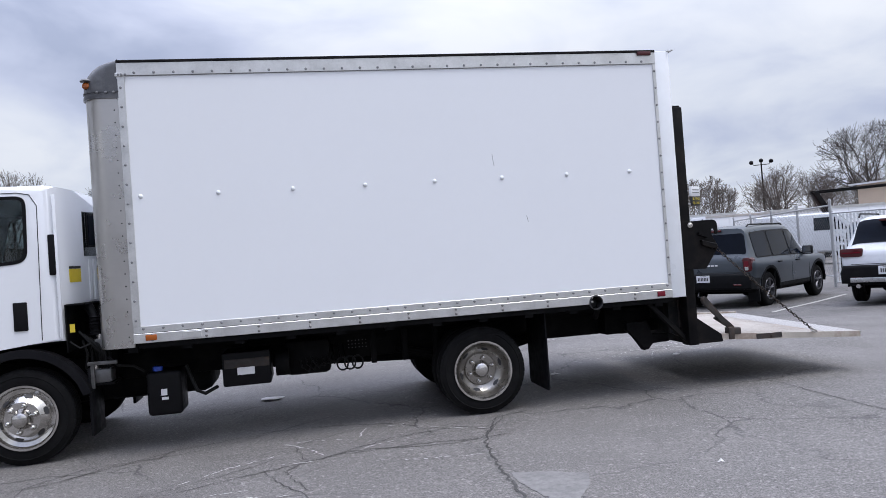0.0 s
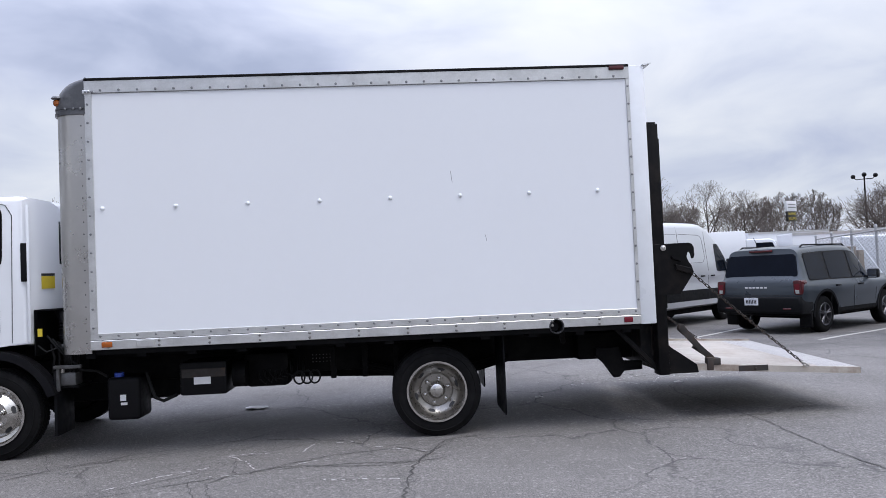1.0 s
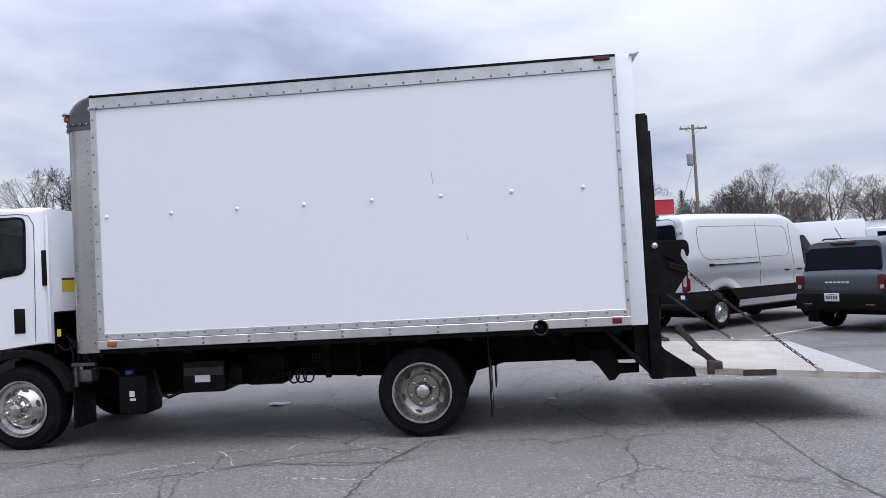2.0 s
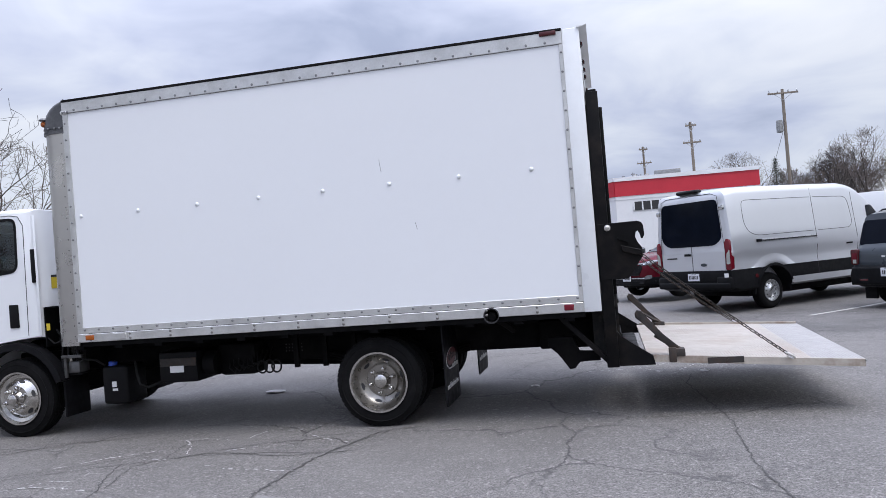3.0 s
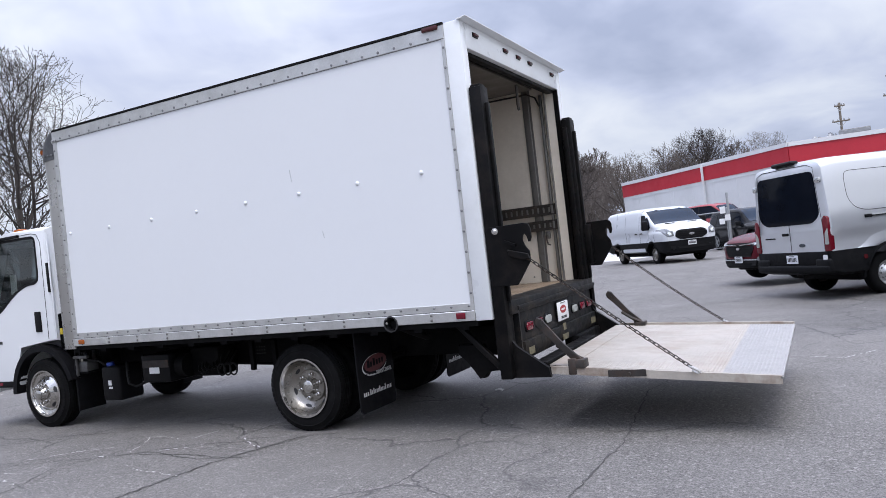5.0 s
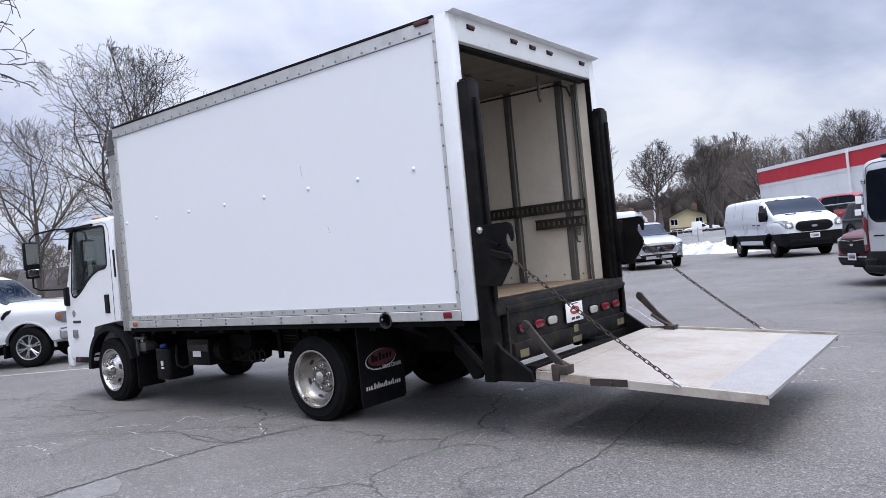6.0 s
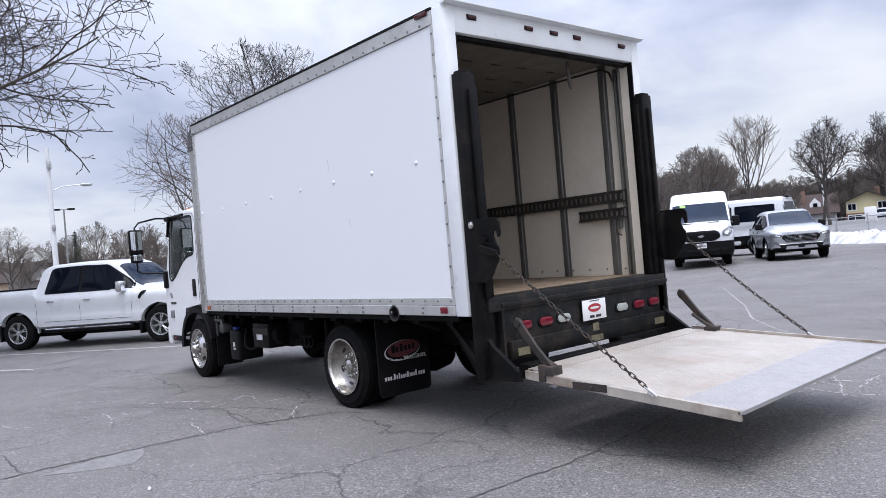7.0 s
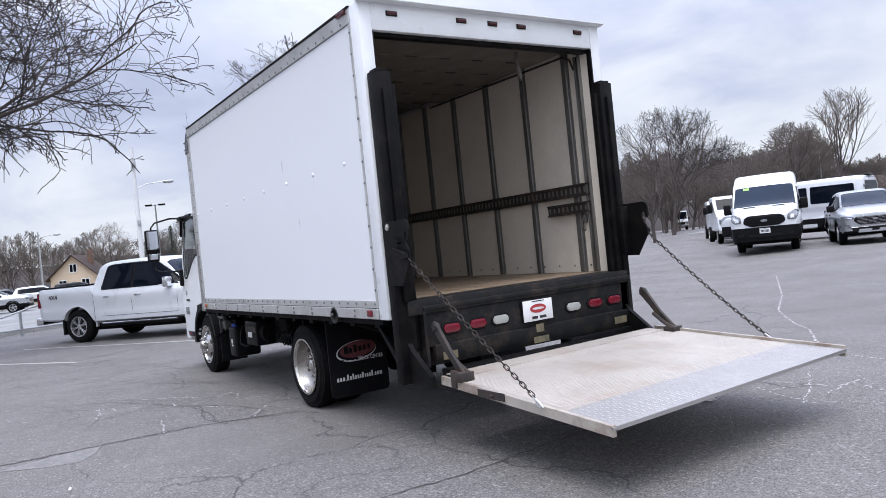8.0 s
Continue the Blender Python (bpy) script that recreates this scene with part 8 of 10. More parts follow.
part("front_bumper", box((5.52, -1.015, 0.50), (5.99, 1.015, 0.76), 0.07, 3), M["grille_chrome"], pk, "chrome front bumper")
PK = BODY[pk.name]
gr = part("grille", end_patch(PK, [(-0.62, 0.78), (0.62, 0.78), (0.66, 0.92), (0.62, 1.08), (-0.62, 1.08), (-0.66, 0.92)], 1, 0.0, 0.02, 1), M["grille"], pk, "dark grille with chrome bars")
for k in range(3):
    part("grille_bar", box((5.92, -0.60, 0.83 + 0.08 * k), (5.945, 0.60, 0.855 + 0.08 * k), 0.006, 1), M["grille_chrome"], gr)
for s in (-1, 1):
    lamp = part("head_lamp", end_patch(PK, mirrored([(0.68, 0.80), (0.95, 0.80), (0.975, 1.08), (0.70, 1.09)], s), 1, 0.002, 0.012), M["headlamp"], pk, "clear headlamp with an amber corner")
    part("lamp_corner", side_patch(PK, [(5.48, 0.92), (5.50, 1.06), (5.84, 1.07), (5.87, 0.84), (5.62, 0.84)], s, 0.006), M["headlamp"], lamp, "clear lamp corner")
    part("side_marker", side_patch(PK, [(5.52, 0.94), (5.53, 1.02), (5.62, 1.02), (5.62, 0.93)], s, 0.014), M["amber_lens"], pk, "amber side marker")
    part("turn_lamp", end_patch(PK, mirrored([(0.90, 0.84), (0.955, 0.84), (0.965, 1.05), (0.91, 1.05)], s), 1, 0.010, 0.008, 1), M["amber_lens"], lamp, "amber turn lamp")
for s in (-1, 1):
    mt = Matrix(((1, 0, 0, 0.52), (0, 0, -1, -1.012), (0, 1, 0, 1.16), (0, 0, 0, 1))) if s < 0 else Matrix(((-1, 0, 0, 0.52), (0, 0, 1, 1.012), (0, 1, 0, 1.16), (0, 0, 0, 1)))
    lettering("bed_letters", "4X4", 0.15, mt, M["label_dark"], pk, "dark bedside letters", 0.004, 1.1)
rp = car("red_pickup", pickup_spec("truck_red"), (-2.7, 49.2), -28.0, "bright red crew-cab pickup behind the fence", "pickup")
part("grille", end_patch(BODY[rp.name], [(-0.62, 0.78), (0.62, 0.78), (0.66, 1.07), (-0.66, 1.07)], 1, 0.0, 0.02, 1), M["grille"], rp)
rp.matrix_basis = rp.matrix_basis @ Matrix.Diagonal((1.22, 1.22, 1.22, 1))

# -- cutaway vans and tractors at the far row --
def work_truck(at, turn, label, group, tall=2.25, bonnet=0.9, box_len=0.0, paint_="van_white"):
    x, y = at
    ob = thing("work_truck", (x, y, ground_z(x, y)), label, "truck", group, turn)
    prof_ = [(0.0, 0.75), (0.0, tall), (1.35, tall), (1.62, tall - 0.12), (2.05, 1.55), (2.05 + bonnet, 1.30), (2.12 + bonnet, 1.20), (2.14 + bonnet, 0.60), (0.2, 0.60)]
    cb = part("cab", prism(prof_, "y", -1.0, 1.0, 0.08, 3), M[paint_], ob, smooth=40)
    ws_ = [(2.03, 1.60), (1.66, tall - 0.15)]
    d = Vector((ws_[0][0] - ws_[1][0], ws_[0][1] - ws_[1][1])).normalized()
    n_ = Vector((-d.y, d.x))
    n_ = n_ if n_.x > 0 else -n_
    q = [(ws_[0][0] + n_.x * 0.012, ws_[0][1] + n_.y * 0.012), (ws_[1][0] + n_.x * 0.012, ws_[1][1] + n_.y * 0.012), (ws_[1][0] - n_.x * 0.02, ws_[1][1] - n_.y * 0.02), (ws_[0][0] - n_.x * 0.02, ws_[0][1] - n_.y * 0.02)]
    part("windscreen", prism(q, "y", -0.86, 0.86), M["glass"], ob)
    for s in (-1, 1):
        yy = sorted((s * 0.99, s * 1.012))
        part("side_window", prism([(0.55, 1.45), (0.55, tall - 0.22), (1.45, tall - 0.22), (1.85, 1.50)], "y", *yy), M["glass"], ob)
        part("head_lamp", box((2.08 + bonnet, min(s * 0.62, s * 0.92), 0.90), (2.17 + bonnet, max(s * 0.62, s * 0.92), 1.12), 0.02), M["headlamp"], ob)
        part("wing_mirror", box((1.75, min(s * 1.06, s * 1.28), 1.45), (1.86, max(s * 1.06, s * 1.28), 1.85), 0.03), M["plastic"], ob)
    part("grille", box((2.10 + bonnet, -0.55, 0.80), (2.17 + bonnet, 0.55, 1.14), 0.02), M["grille"], ob)
    part("front_bumper", box((2.05 + bonnet, -0.98, 0.48), (2.26 + bonnet, 0.98, 0.72), 0.04), M["grille_chrome"], ob)
    part("chassis_rails", box((-3.2, -0.42, 0.62), (0.3, 0.42, 0.82), 0.02), M["chassis"], ob)
    if box_len:
        part("cargo_box", box((-box_len - 0.05, -1.18, 0.95), (-0.05, 1.18, 3.1), 0.05), M["white_panel"], ob, "plain white cargo box")
    put_wheels(ob, (-2.2, 1.75), 1.6, 0.40, 0.24, 0.25, 0, "steel_rim")
    return ob


work_truck((-13.5, 35.5), -48.0, "white cutaway van with a chrome bumper", "vans in the far row", 2.2)
work_truck((-18.2, 41.4), -48.0, "white cutaway van with an amber-lit front", "vans in the far row", 2.2)
work_truck((-62.0, 92.0), -50.0, "white road tractor far down the lot", "far trucks", 2.75, 1.1)
work_truck((-57.0, 95.0), -50.0, "white road tractor far down the lot", "far trucks", 2.75, 1.1)
work_truck((-50.0, 86.0), -50.0, "white road tractor far down the lot", "far trucks", 2.75, 1.1)


# ---- surroundings ----
M["wall_white"] = material("white_metal_siding", (0.66, 0.67, 0.68), 0.5, vary=0.05, scale=0.6, dirt=(0.45, 0.45, 0.45), dirt_amount=0.25, dirt_scale=0.5)
M["band_red"] = material("red_fascia", (0.43, 0.016, 0.032), 0.5, vary=0.08, scale=0.6)
M["wall_yellow"] = material("pale_yellow_siding", (0.52, 0.46, 0.28), 0.7, vary=0.08, scale=1.0)
M["wall_peach"] = material("peach_siding", (0.55, 0.44, 0.34), 0.7, vary=0.08, scale=1.0)
M["wall_grey"] = material("grey_siding", (0.42, 0.43, 0.44), 0.7, vary=0.08, scale=1.0)
M["brick_brown"] = material("brown_brickwork", (0.17, 0.10, 0.075), 0.85, vary=0.25, scale=3.0, bump=0.2)
M["roof_brown"] = material("brown_shingles", (0.045, 0.030, 0.025), 0.9, vary=0.25, scale=2.5, bump=0.3, bump_scale=12)
M["roof_dark"] = material("dark_shingles", (0.032, 0.029, 0.028), 0.9, vary=0.25, scale=2.5, bump=0.3, bump_scale=12)
M["wood_pole"] = material("weathered_pole_wood", (0.17, 0.145, 0.12), 0.9, vary=0.25, scale=3.0, bump=0.3, bump_scale=20)
M["wire"] = material("dull_fence_wire", (0.16, 0.165, 0.17), 0.55, 0.5, vary=0.2, scale=4.0)
M["galv"] = material("galvanised_pipe", (0.38, 0.39, 0.40), 0.45, 0.6, vary=0.15, scale=4.0)
M["pole_white"] = material("pale_painted_pole", (0.62, 0.63, 0.64), 0.5, vary=0.08, scale=2.0)
M["bark"] = material("grey_brown_bark", (0.060, 0.050, 0.045), 0.95, vary=0.3, scale=4.0, bump=0.5, bump_scale=14)
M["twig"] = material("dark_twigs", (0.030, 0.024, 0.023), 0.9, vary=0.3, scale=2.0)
# paling with distance is put into the colour of these twigs
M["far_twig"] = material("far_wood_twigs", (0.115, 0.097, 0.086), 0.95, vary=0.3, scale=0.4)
M["needles"] = material("spruce_needles", (0.022, 0.035, 0.025), 0.9, vary=0.35, scale=3.0)
M["slat_white"] = material("white_fence_slat", (0.68, 0.69, 0.70), 0.45, vary=0.08, scale=4.0)
M["street"] = material("salted_pale_street", (0.17, 0.17, 0.168), 0.85, vary=0.15, scale=0.5, bump=0.1, dirt=(0.30, 0.30, 0.30), dirt_amount=0.6, dirt_scale=0.3)
M["orange_paint"] = material("orange_machine_paint", (0.50, 0.14, 0.05), 0.5, vary=0.15, scale=3)
M["sign_black"] = material("black_sign_face", (0.02, 0.02, 0.02), 0.5)
M["sign_yellow"] = material("yellow_sign_paint", (0.60, 0.48, 0.03), 0.5)


def on_ground(x, y):
    return ground_z(x, y)


# -- bare trees --
def grow_tree(seed, height, width, levels, twig_r=0.006, droop=0.0, trunk_share=0.28, kids=(8, 7, 6, 5), trunk_r=None, sides=(8, 5, 4, 3, 3), fork=(30, 58), steps=(6, 6, 5, 3, 3), gnarl=1.0, lift=1.0, shorten=1.0):
    """A leafless tree whose limbs fill a rounded crown: trunk and limbs in one list of tubes, twigs in another."""
    rnd = random.Random(seed)
    thick, thin = [], []
    r0 = trunk_r or height * 0.017
    z_mid = height * (0.5 + 0.5 * trunk_share)
    z_half = height - z_mid

    def room(p, d):
        """Distance from a point to the crown's outline along a direction."""
        x, y, z = p.x / width, p.y / width, (p.z - z_mid) / z_half
        u, v, w = d.x / width, d.y / width, d.z / z_half
        a, b, c = u * u + v * v + w * w, x * u + y * v + z * w, x * x + y * y + z * z - 1
        q = b * b - a * c
        return max(0.0, (-b + math.sqrt(q)) / a) if q > 0 else 0.0

    def run(p, d, length, r, level):
        n = steps[level]
        pts, rad = [p.copy()], [r]
        dirs = []
        r_end = max(twig_r, r * (0.07 if level == 0 else 0.22))
        wob = (0.05, 0.11, 0.15, 0.20, 0.22)[level] * gnarl
        for i in range(n):
            up_ = (0.0, 0.11, 0.09, 0.06, 0.03)[level] * lift - droop * (0, 0.02, 0.06, 0.10, 0.12)[level] * (i + 1)
            d = (d + Vector((rnd.gauss(0, wob), rnd.gauss(0, wob), rnd.gauss(0, wob) * 0.7 + up_))).normalized()
            p = p + d * (length / n)
            pts.append(p.copy())
            rad.append(r + (r_end - r) * (i + 1) / n)
            dirs.append(d.copy())
        (thick if level <= 1 else thin).append((pts, rad, sides[level]))
        if level + 1 >= levels:
            return
        k_n = kids[level]
        for k in range(k_n):
            t = (trunk_share + (1 - trunk_share) * (k + rnd.random() * 0.7) / k_n) if level == 0 else 0.18 + 0.82 * (k + rnd.random() * 0.8) / k_n
            t = min(t, 1.0)
            f = t * n
            i = min(int(f), n - 1)
            q = pts[i].lerp(pts[i + 1], f - i)
            rr = rad[i] + (rad[i + 1] - rad[i]) * (f - i)
            d0 = dirs[i]
            axis = d0.orthogonal().normalized()
            axis.rotate(Matrix.Rotation(rnd.random() * 2 * math.pi if level else k * 2.4 + rnd.random(), 3, d0))
            dd = d0.copy()
            dd.rotate(Matrix.Rotation(radians(rnd.uniform(*fork)), 3, axis))
            free = room(q, (dd + Vector((0, 0, 0.25))).normalized())
            if level == 0:
                ln = max(0.12 * width, free * rnd.uniform(0.62, 1.10))
            else:
                ln = min(length * rnd.uniform(0.40, 0.66) * (1.15 - 0.35 * t) * (shorten if level >= 1 else 1.0), max(0.10 * length, free * rnd.uniform(0.8, 1.1)))
            run(q, dd, ln, min(rr * 0.66, r * (0.46 if level == 0 else 0.5)), level + 1)

    run(Vector((0, 0, -0.05)), Vector((rnd.gauss(0, 0.03), rnd.gauss(0, 0.03), 1)).normalized(), height * 0.86, r0, 0)
    return thick, thin


def tubes_mesh(name, tubes, mat):
    V, F = [], []
    for pts, rad, sides in tubes:
        n = len(pts)
        base = len(V)
        ref = None
        for i, p in enumerate(pts):
            d = (pts[min(i + 1, n - 1)] - pts[max(i - 1, 0)]).normalized()
            if ref is None:
                ref = d.orthogonal().normalized()
            side = d.cross(ref)
            side = side.normalized() if side.length > 1e-6 else d.orthogonal().normalized()
            ref = side.cross(d)
            for k in range(sides):
                t = 2 * math.pi * k / sides
                V.append(tuple(p + (side * math.cos(t) + ref * math.sin(t)) * rad[i]))
        for i in range(n - 1):
            for k in range(sides):
                a, b = base + i * sides + k, base + i * sides + (k + 1) % sides
                F.append((a, b, b + sides, a + sides))
    me = bpy.data.meshes.new(name)
    me.from_pydata(V, [], F)
    me.polygons.foreach_set("use_smooth", [True] * len(F))
    me.materials.append(mat)
    return me


def tree(at, seed, height, width, levels, label, turn=0.0, crown="twig", **kw):
    x, y = at
    ob = thing("bare_tree", (x, y, on_ground(x, y)), label, "tree", "bare winter trees", turn)
    thick, thin = grow_tree(seed, height, width, levels, **kw)
    shared("trunk", tubes_mesh("trunk", thick, M["bark"]), ob, Matrix.Identity(4), "furrowed grey-brown trunk and limbs")
    shared("crown", tubes_mesh("crown", thin, M[crown]), ob, Matrix.Identity(4), "leafless mesh of dark twigs")
    return ob


oak = tree((-11.4, 2.6), 9, 11.0, 7.6, 5, "large leafless tree reaching over the lot", 0, twig_r=0.011, droop=0.18, trunk_share=0.36, kids=(20, 13, 9, 5), fork=(34, 66), lift=0.5, gnarl=1.35, steps=(7, 12, 9, 6, 4), shorten=0.95)
mid = tree((-12.5, 13.6), 11, 8.2, 4.7, 5, "leafless tree behind the truck cab", 220, twig_r=0.006, kids=(12, 9, 7, 3), trunk_share=0.10, fork=(34, 62), gnarl=1.35, steps=(7, 9, 7, 4, 3))
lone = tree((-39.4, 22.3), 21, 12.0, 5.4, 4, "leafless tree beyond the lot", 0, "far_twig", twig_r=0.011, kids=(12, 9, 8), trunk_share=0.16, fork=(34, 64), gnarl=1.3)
tree((-20.6, 59.1), 31, 9.4, 3.3, 4, "slim young leafless tree", 0, "far_twig", twig_r=0.012, kids=(12, 8, 6), fork=(22, 46), trunk_share=0.24, trunk_r=0.15)
t_oak = tree((-31.0, 52.5), 41, 10.5, 5.4, 4, "broad old leafless oak", 0, twig_r=0.012, kids=(14, 11, 8), trunk_share=0.15, gnarl=1.4)
t_gnarl = tree((-15.0, 60.0), 47, 8.1, 2.3, 4, "gnarled leafless tree beside the yellow house", 0, twig_r=0.013, kids=(13, 9, 8), trunk_share=0.26, gnarl=1.8, trunk_r=0.15)
t_dense = tree((-27.5, 63.5), 51, 7.8, 3.9, 4, "dense leafless tree in a thicket", 0, "far_twig", twig_r=0.011, kids=(15, 10, 7), trunk_share=0.06, fork=(28, 58), gnarl=1.3, trunk_r=0.17)
TREES = [
    (t_gnarl, (-13.0, 66.0), 130, 1.02, "gnarled leafless tree by the road"), (t_dense, (48.5, 67.4), 30, 1.0, "dense leafless tree behind the fence"),
    (t_oak, (53.0, 60.0), 70, 1.03, "large spreading leafless tree over the far sheds"), (lone, (23.8, 62.0), 200, 0.80, "leafless tree behind the parked vans"), (lone, (33.0, 72.0), 120, 0.86, "leafless tree at the lot's edge"),
    (lone, (39.5, 78.0), 270, 0.82, "leafless tree near the road sign"), (t_oak, (27.5, 80.5), 20, 0.85, "leafless tree behind the silver van"), (lone, (19.0, 88.0), 310, 1.0, "leafless tree behind the white building"),
    (lone, (1.0, 93.0), 65, 1.05, "leafless tree behind the white building"), (t_oak, (-42.0, 74.0), 150, 0.95, "leafless tree in the wood's edge"), (lone, (-20.0, 25.5), 15, 0.78, "leafless tree behind the truck cab"),
    (lone, (-24.0, 42.0), 80, 0.62, "leafless tree beyond the cab roof"), (lone, (-90.0, 19.5), 240, 0.85, "leafless tree by the far street"),
    (t_dense, (-30.5, 61.5), 60, 0.76, "dense leafless tree in a thicket"), (t_dense, (-33.5, 65.0), 160, 0.8, "dense leafless tree in a thicket"), (t_gnarl, (-18.1, 66.5), 250, 0.98, "gnarled leaning leafless tree by the road"), (t_dense, (-36.5, 62.0), 310, 0.7, "dense leafless tree in a thicket"),
    (t_dense, (-9.0, 84.0), 20, 1.25, "dense leafless tree behind the yellow house"), (t_dense, (-13.5, 88.0), 95, 1.3, "dense leafless tree behind the yellow house"), (t_oak, (-5.0, 90.0), 200, 1.12, "broad leafless tree behind the white building"),
    (t_dense, (41.0, 57.0), 140, 0.80, "dense leafless tree behind the yard lamp"), (t_dense, (47.0, 61.0), 240, 0.84, "dense leafless tree behind the yard lamp"),
]
for src, at, turn, sc, lab in TREES:
    sc = sc * 0.84 if src is lone else sc
    c = copy_thing(src, pose(at[0], at[1], on_ground(*at), 0, 0, turn) @ Matrix.Diagonal((sc, sc, sc, 1)))
    tagged(c, lab)

# woods: many thin trees joined into one
rndw = random.Random(5)
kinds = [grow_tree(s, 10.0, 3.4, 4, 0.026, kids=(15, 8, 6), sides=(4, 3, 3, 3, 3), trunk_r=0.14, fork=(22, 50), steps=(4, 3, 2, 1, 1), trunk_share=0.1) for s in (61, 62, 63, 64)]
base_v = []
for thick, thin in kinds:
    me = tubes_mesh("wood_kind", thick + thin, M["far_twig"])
    co = np.empty(len(me.vertices) * 3)
    me.vertices.foreach_get("co", co)
    base_v.append((co.reshape(-1, 3), np.array([tuple(p.vertices) for p in me.polygons])))
    bpy.data.meshes.remove(me)
spots = []
for k in range(60):
    spots.append((-75 + 145 * k / 59 + rndw.uniform(-1.5, 1.5), rndw.uniform(100, 128), rndw.uniform(0.85, 1.2)))
for k in range(34):
    spots.append((rndw.uniform(-122, -104), -45 + 105 * k / 33, rndw.uniform(0.75, 1.05)))
for k in range(22):
    spots.append((-100 + 62 * k / 21 + rndw.uniform(-2, 2), 62 + 40 * k / 21 + rndw.uniform(-5, 5), rndw.uniform(0.85, 1.15)))
for k in range(30):
    spots.append((rndw.uniform(-64, -36), rndw.uniform(64, 88), rndw.uniform(0.75, 1.0)))
for k in range(16):
    spots.append((rndw.uniform(52, 80), 40 + 50 * k / 15, rndw.uniform(0.65, 0.95)))
for k in range(30):
    spots.append((rndw.uniform(-112, -98), -18 + 62 * k / 29, rndw.uniform(0.5, 0.75)))
for k in range(54):
    yy = rndw.uniform(121, 133)
    spots.append((5 + (yy - 2) * (-0.56 + 0.30 * k / 53), yy, rndw.uniform(1.3, 1.7)))
for k in range(26):
    spots.append((-60 + 130 * k / 25, rndw.uniform(-62, -48), rndw.uniform(0.8, 1.1)))
VV, FF, off = [], [], 0
for i, (x, y, sc) in enumerate(spots):
    # the wood is lower beyond the side street
    if y > 50 and -0.52 < (x - 5) / (y - 2) < -0.31:
        sc *= 0.55
    v, f = base_v[i % 4]
    a = rndw.random() * 6.283
    R = np.array([[math.cos(a), -math.sin(a), 0], [math.sin(a), math.cos(a), 0], [0, 0, 1]]) * sc
    VV.append(v @ R.T + np.array([x, y, on_ground(x, y) - 0.1]))
    FF.append(f + off)
    off += len(v)
VV, FF = np.vstack(VV), np.vstack(FF)
wm = bpy.data.meshes.new("far_woods")
wm.vertices.add(len(VV))
wm.vertices.foreach_set("co", VV.ravel())
wm.loops.add(FF.size)
wm.loops.foreach_set("vertex_index", FF.ravel().astype(np.int32))
wm.polygons.add(len(FF))
wm.polygons.foreach_set("loop_start", np.arange(0, FF.size, 4, dtype=np.int32))
wm.update(calc_edges=True)
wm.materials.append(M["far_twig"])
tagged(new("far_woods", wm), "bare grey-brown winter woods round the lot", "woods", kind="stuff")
# brush and rising ground under the woods
M["brush"] = material("winter_brush", (0.034, 0.028, 0.026), 1.0, vary=0.35, scale=0.25, bump=0.8, bump_scale=1.5)
bm = bmesh.new()
prev = None
N = 220
for k in range(N + 1):
    t = 2 * math.pi * k / N
    row = []
    # the ridge stands higher beyond the side street
    rise = 1 + 0.5 * smooth01((math.degrees(t) - 100) / 5) * smooth01((126 - math.degrees(t)) / 5)
    for d, h in ((118, 0.0), (122, 2.3 * rise), (128, 3.7 * rise), (140, 5.2 * rise), (165, 6.0 * rise), (190, 0.0)):
        dd = d + 6 * noise.noise((math.cos(t) * 3, math.sin(t) * 3, d * 0.01))
        hh = h * (1 + 0.35 * noise.noise((math.cos(t) * 9, math.sin(t) * 9, d * 0.05)) + 0.25 * noise.noise((math.cos(t) * 40, math.sin(t) * 40, d * 0.2)))
        row.append(bm.verts.new((-8 + dd * math.cos(t), 12 + dd * math.sin(t), hh - (0.4 if h == 0 else 0))) if k < N else None)
    if k == N:
        row = first
    if prev:
        for a in range(5):
            bm.faces.new((prev[a], row[a], row[a + 1], prev[a + 1]))
    else:
        first = row
    prev = row
solo("brush_ridge", bm, M["brush"], "brown winter brush on low rising ground", "brush", kind="stuff", smooth=60)

# spruce
def spruce(at, height, label):
    x, y = at
    ob = thing("spruce_tree", (x, y, on_ground(x, y)), label, "tree", "conifers")
    part("trunk", tube([(0, 0, 0), (0, 0, height)], 0.12, 7, 0.02), M["bark"], ob)
    rnd = random.Random(int(height * 100))
    V, F = [], []
    for k in range(260):
        z = height * (0.12 + 0.86 * (k / 260))
        reach = (height - z) * 0.30 * rnd.uniform(0.7, 1.15) + 0.1
        a = k * 2.4
        for j in range(6):
            t = (j + 1) / 6
            c = Vector((math.cos(a) * reach * t, math.sin(a) * reach * t, z - 0.25 * reach * t))
            for s in (-1, 1):
                tip = c + Vector((math.cos(a + s * 0.9), math.sin(a + s * 0.9), -0.25)) * 0.34 * rnd.uniform(0.7, 1.2)
                b = len(V)
                w = Vector((-math.sin(a), math.cos(a), 0)) * 0.05
                V += [tuple(c - w), tuple(c + w), tuple(tip)]
                F.append((b, b + 1, b + 2))
    me = bpy.data.meshes.new("crown")
    me.from_pydata(V, [], F)
    me.materials.append(M["needles"])
    shared("crown", me, ob, Matrix.Identity(4), "dark green needle boughs")


spruce((24.6, 95.0), 10.0, "dark spruce among the bare trees")
spruce((-104.0, 30.0), 8.5, "dark spruce by the far street")

# -- white building with a red band --
bld = thing("white_building", (4.9, 54.0, 0.3), "long white commercial building with a red band", "building")
c0, c1, c2 = Vector((4.9, 53.0)), Vector((-9.4, 68.6)), Vector((14.6, 54.2))
BZ = 0.3


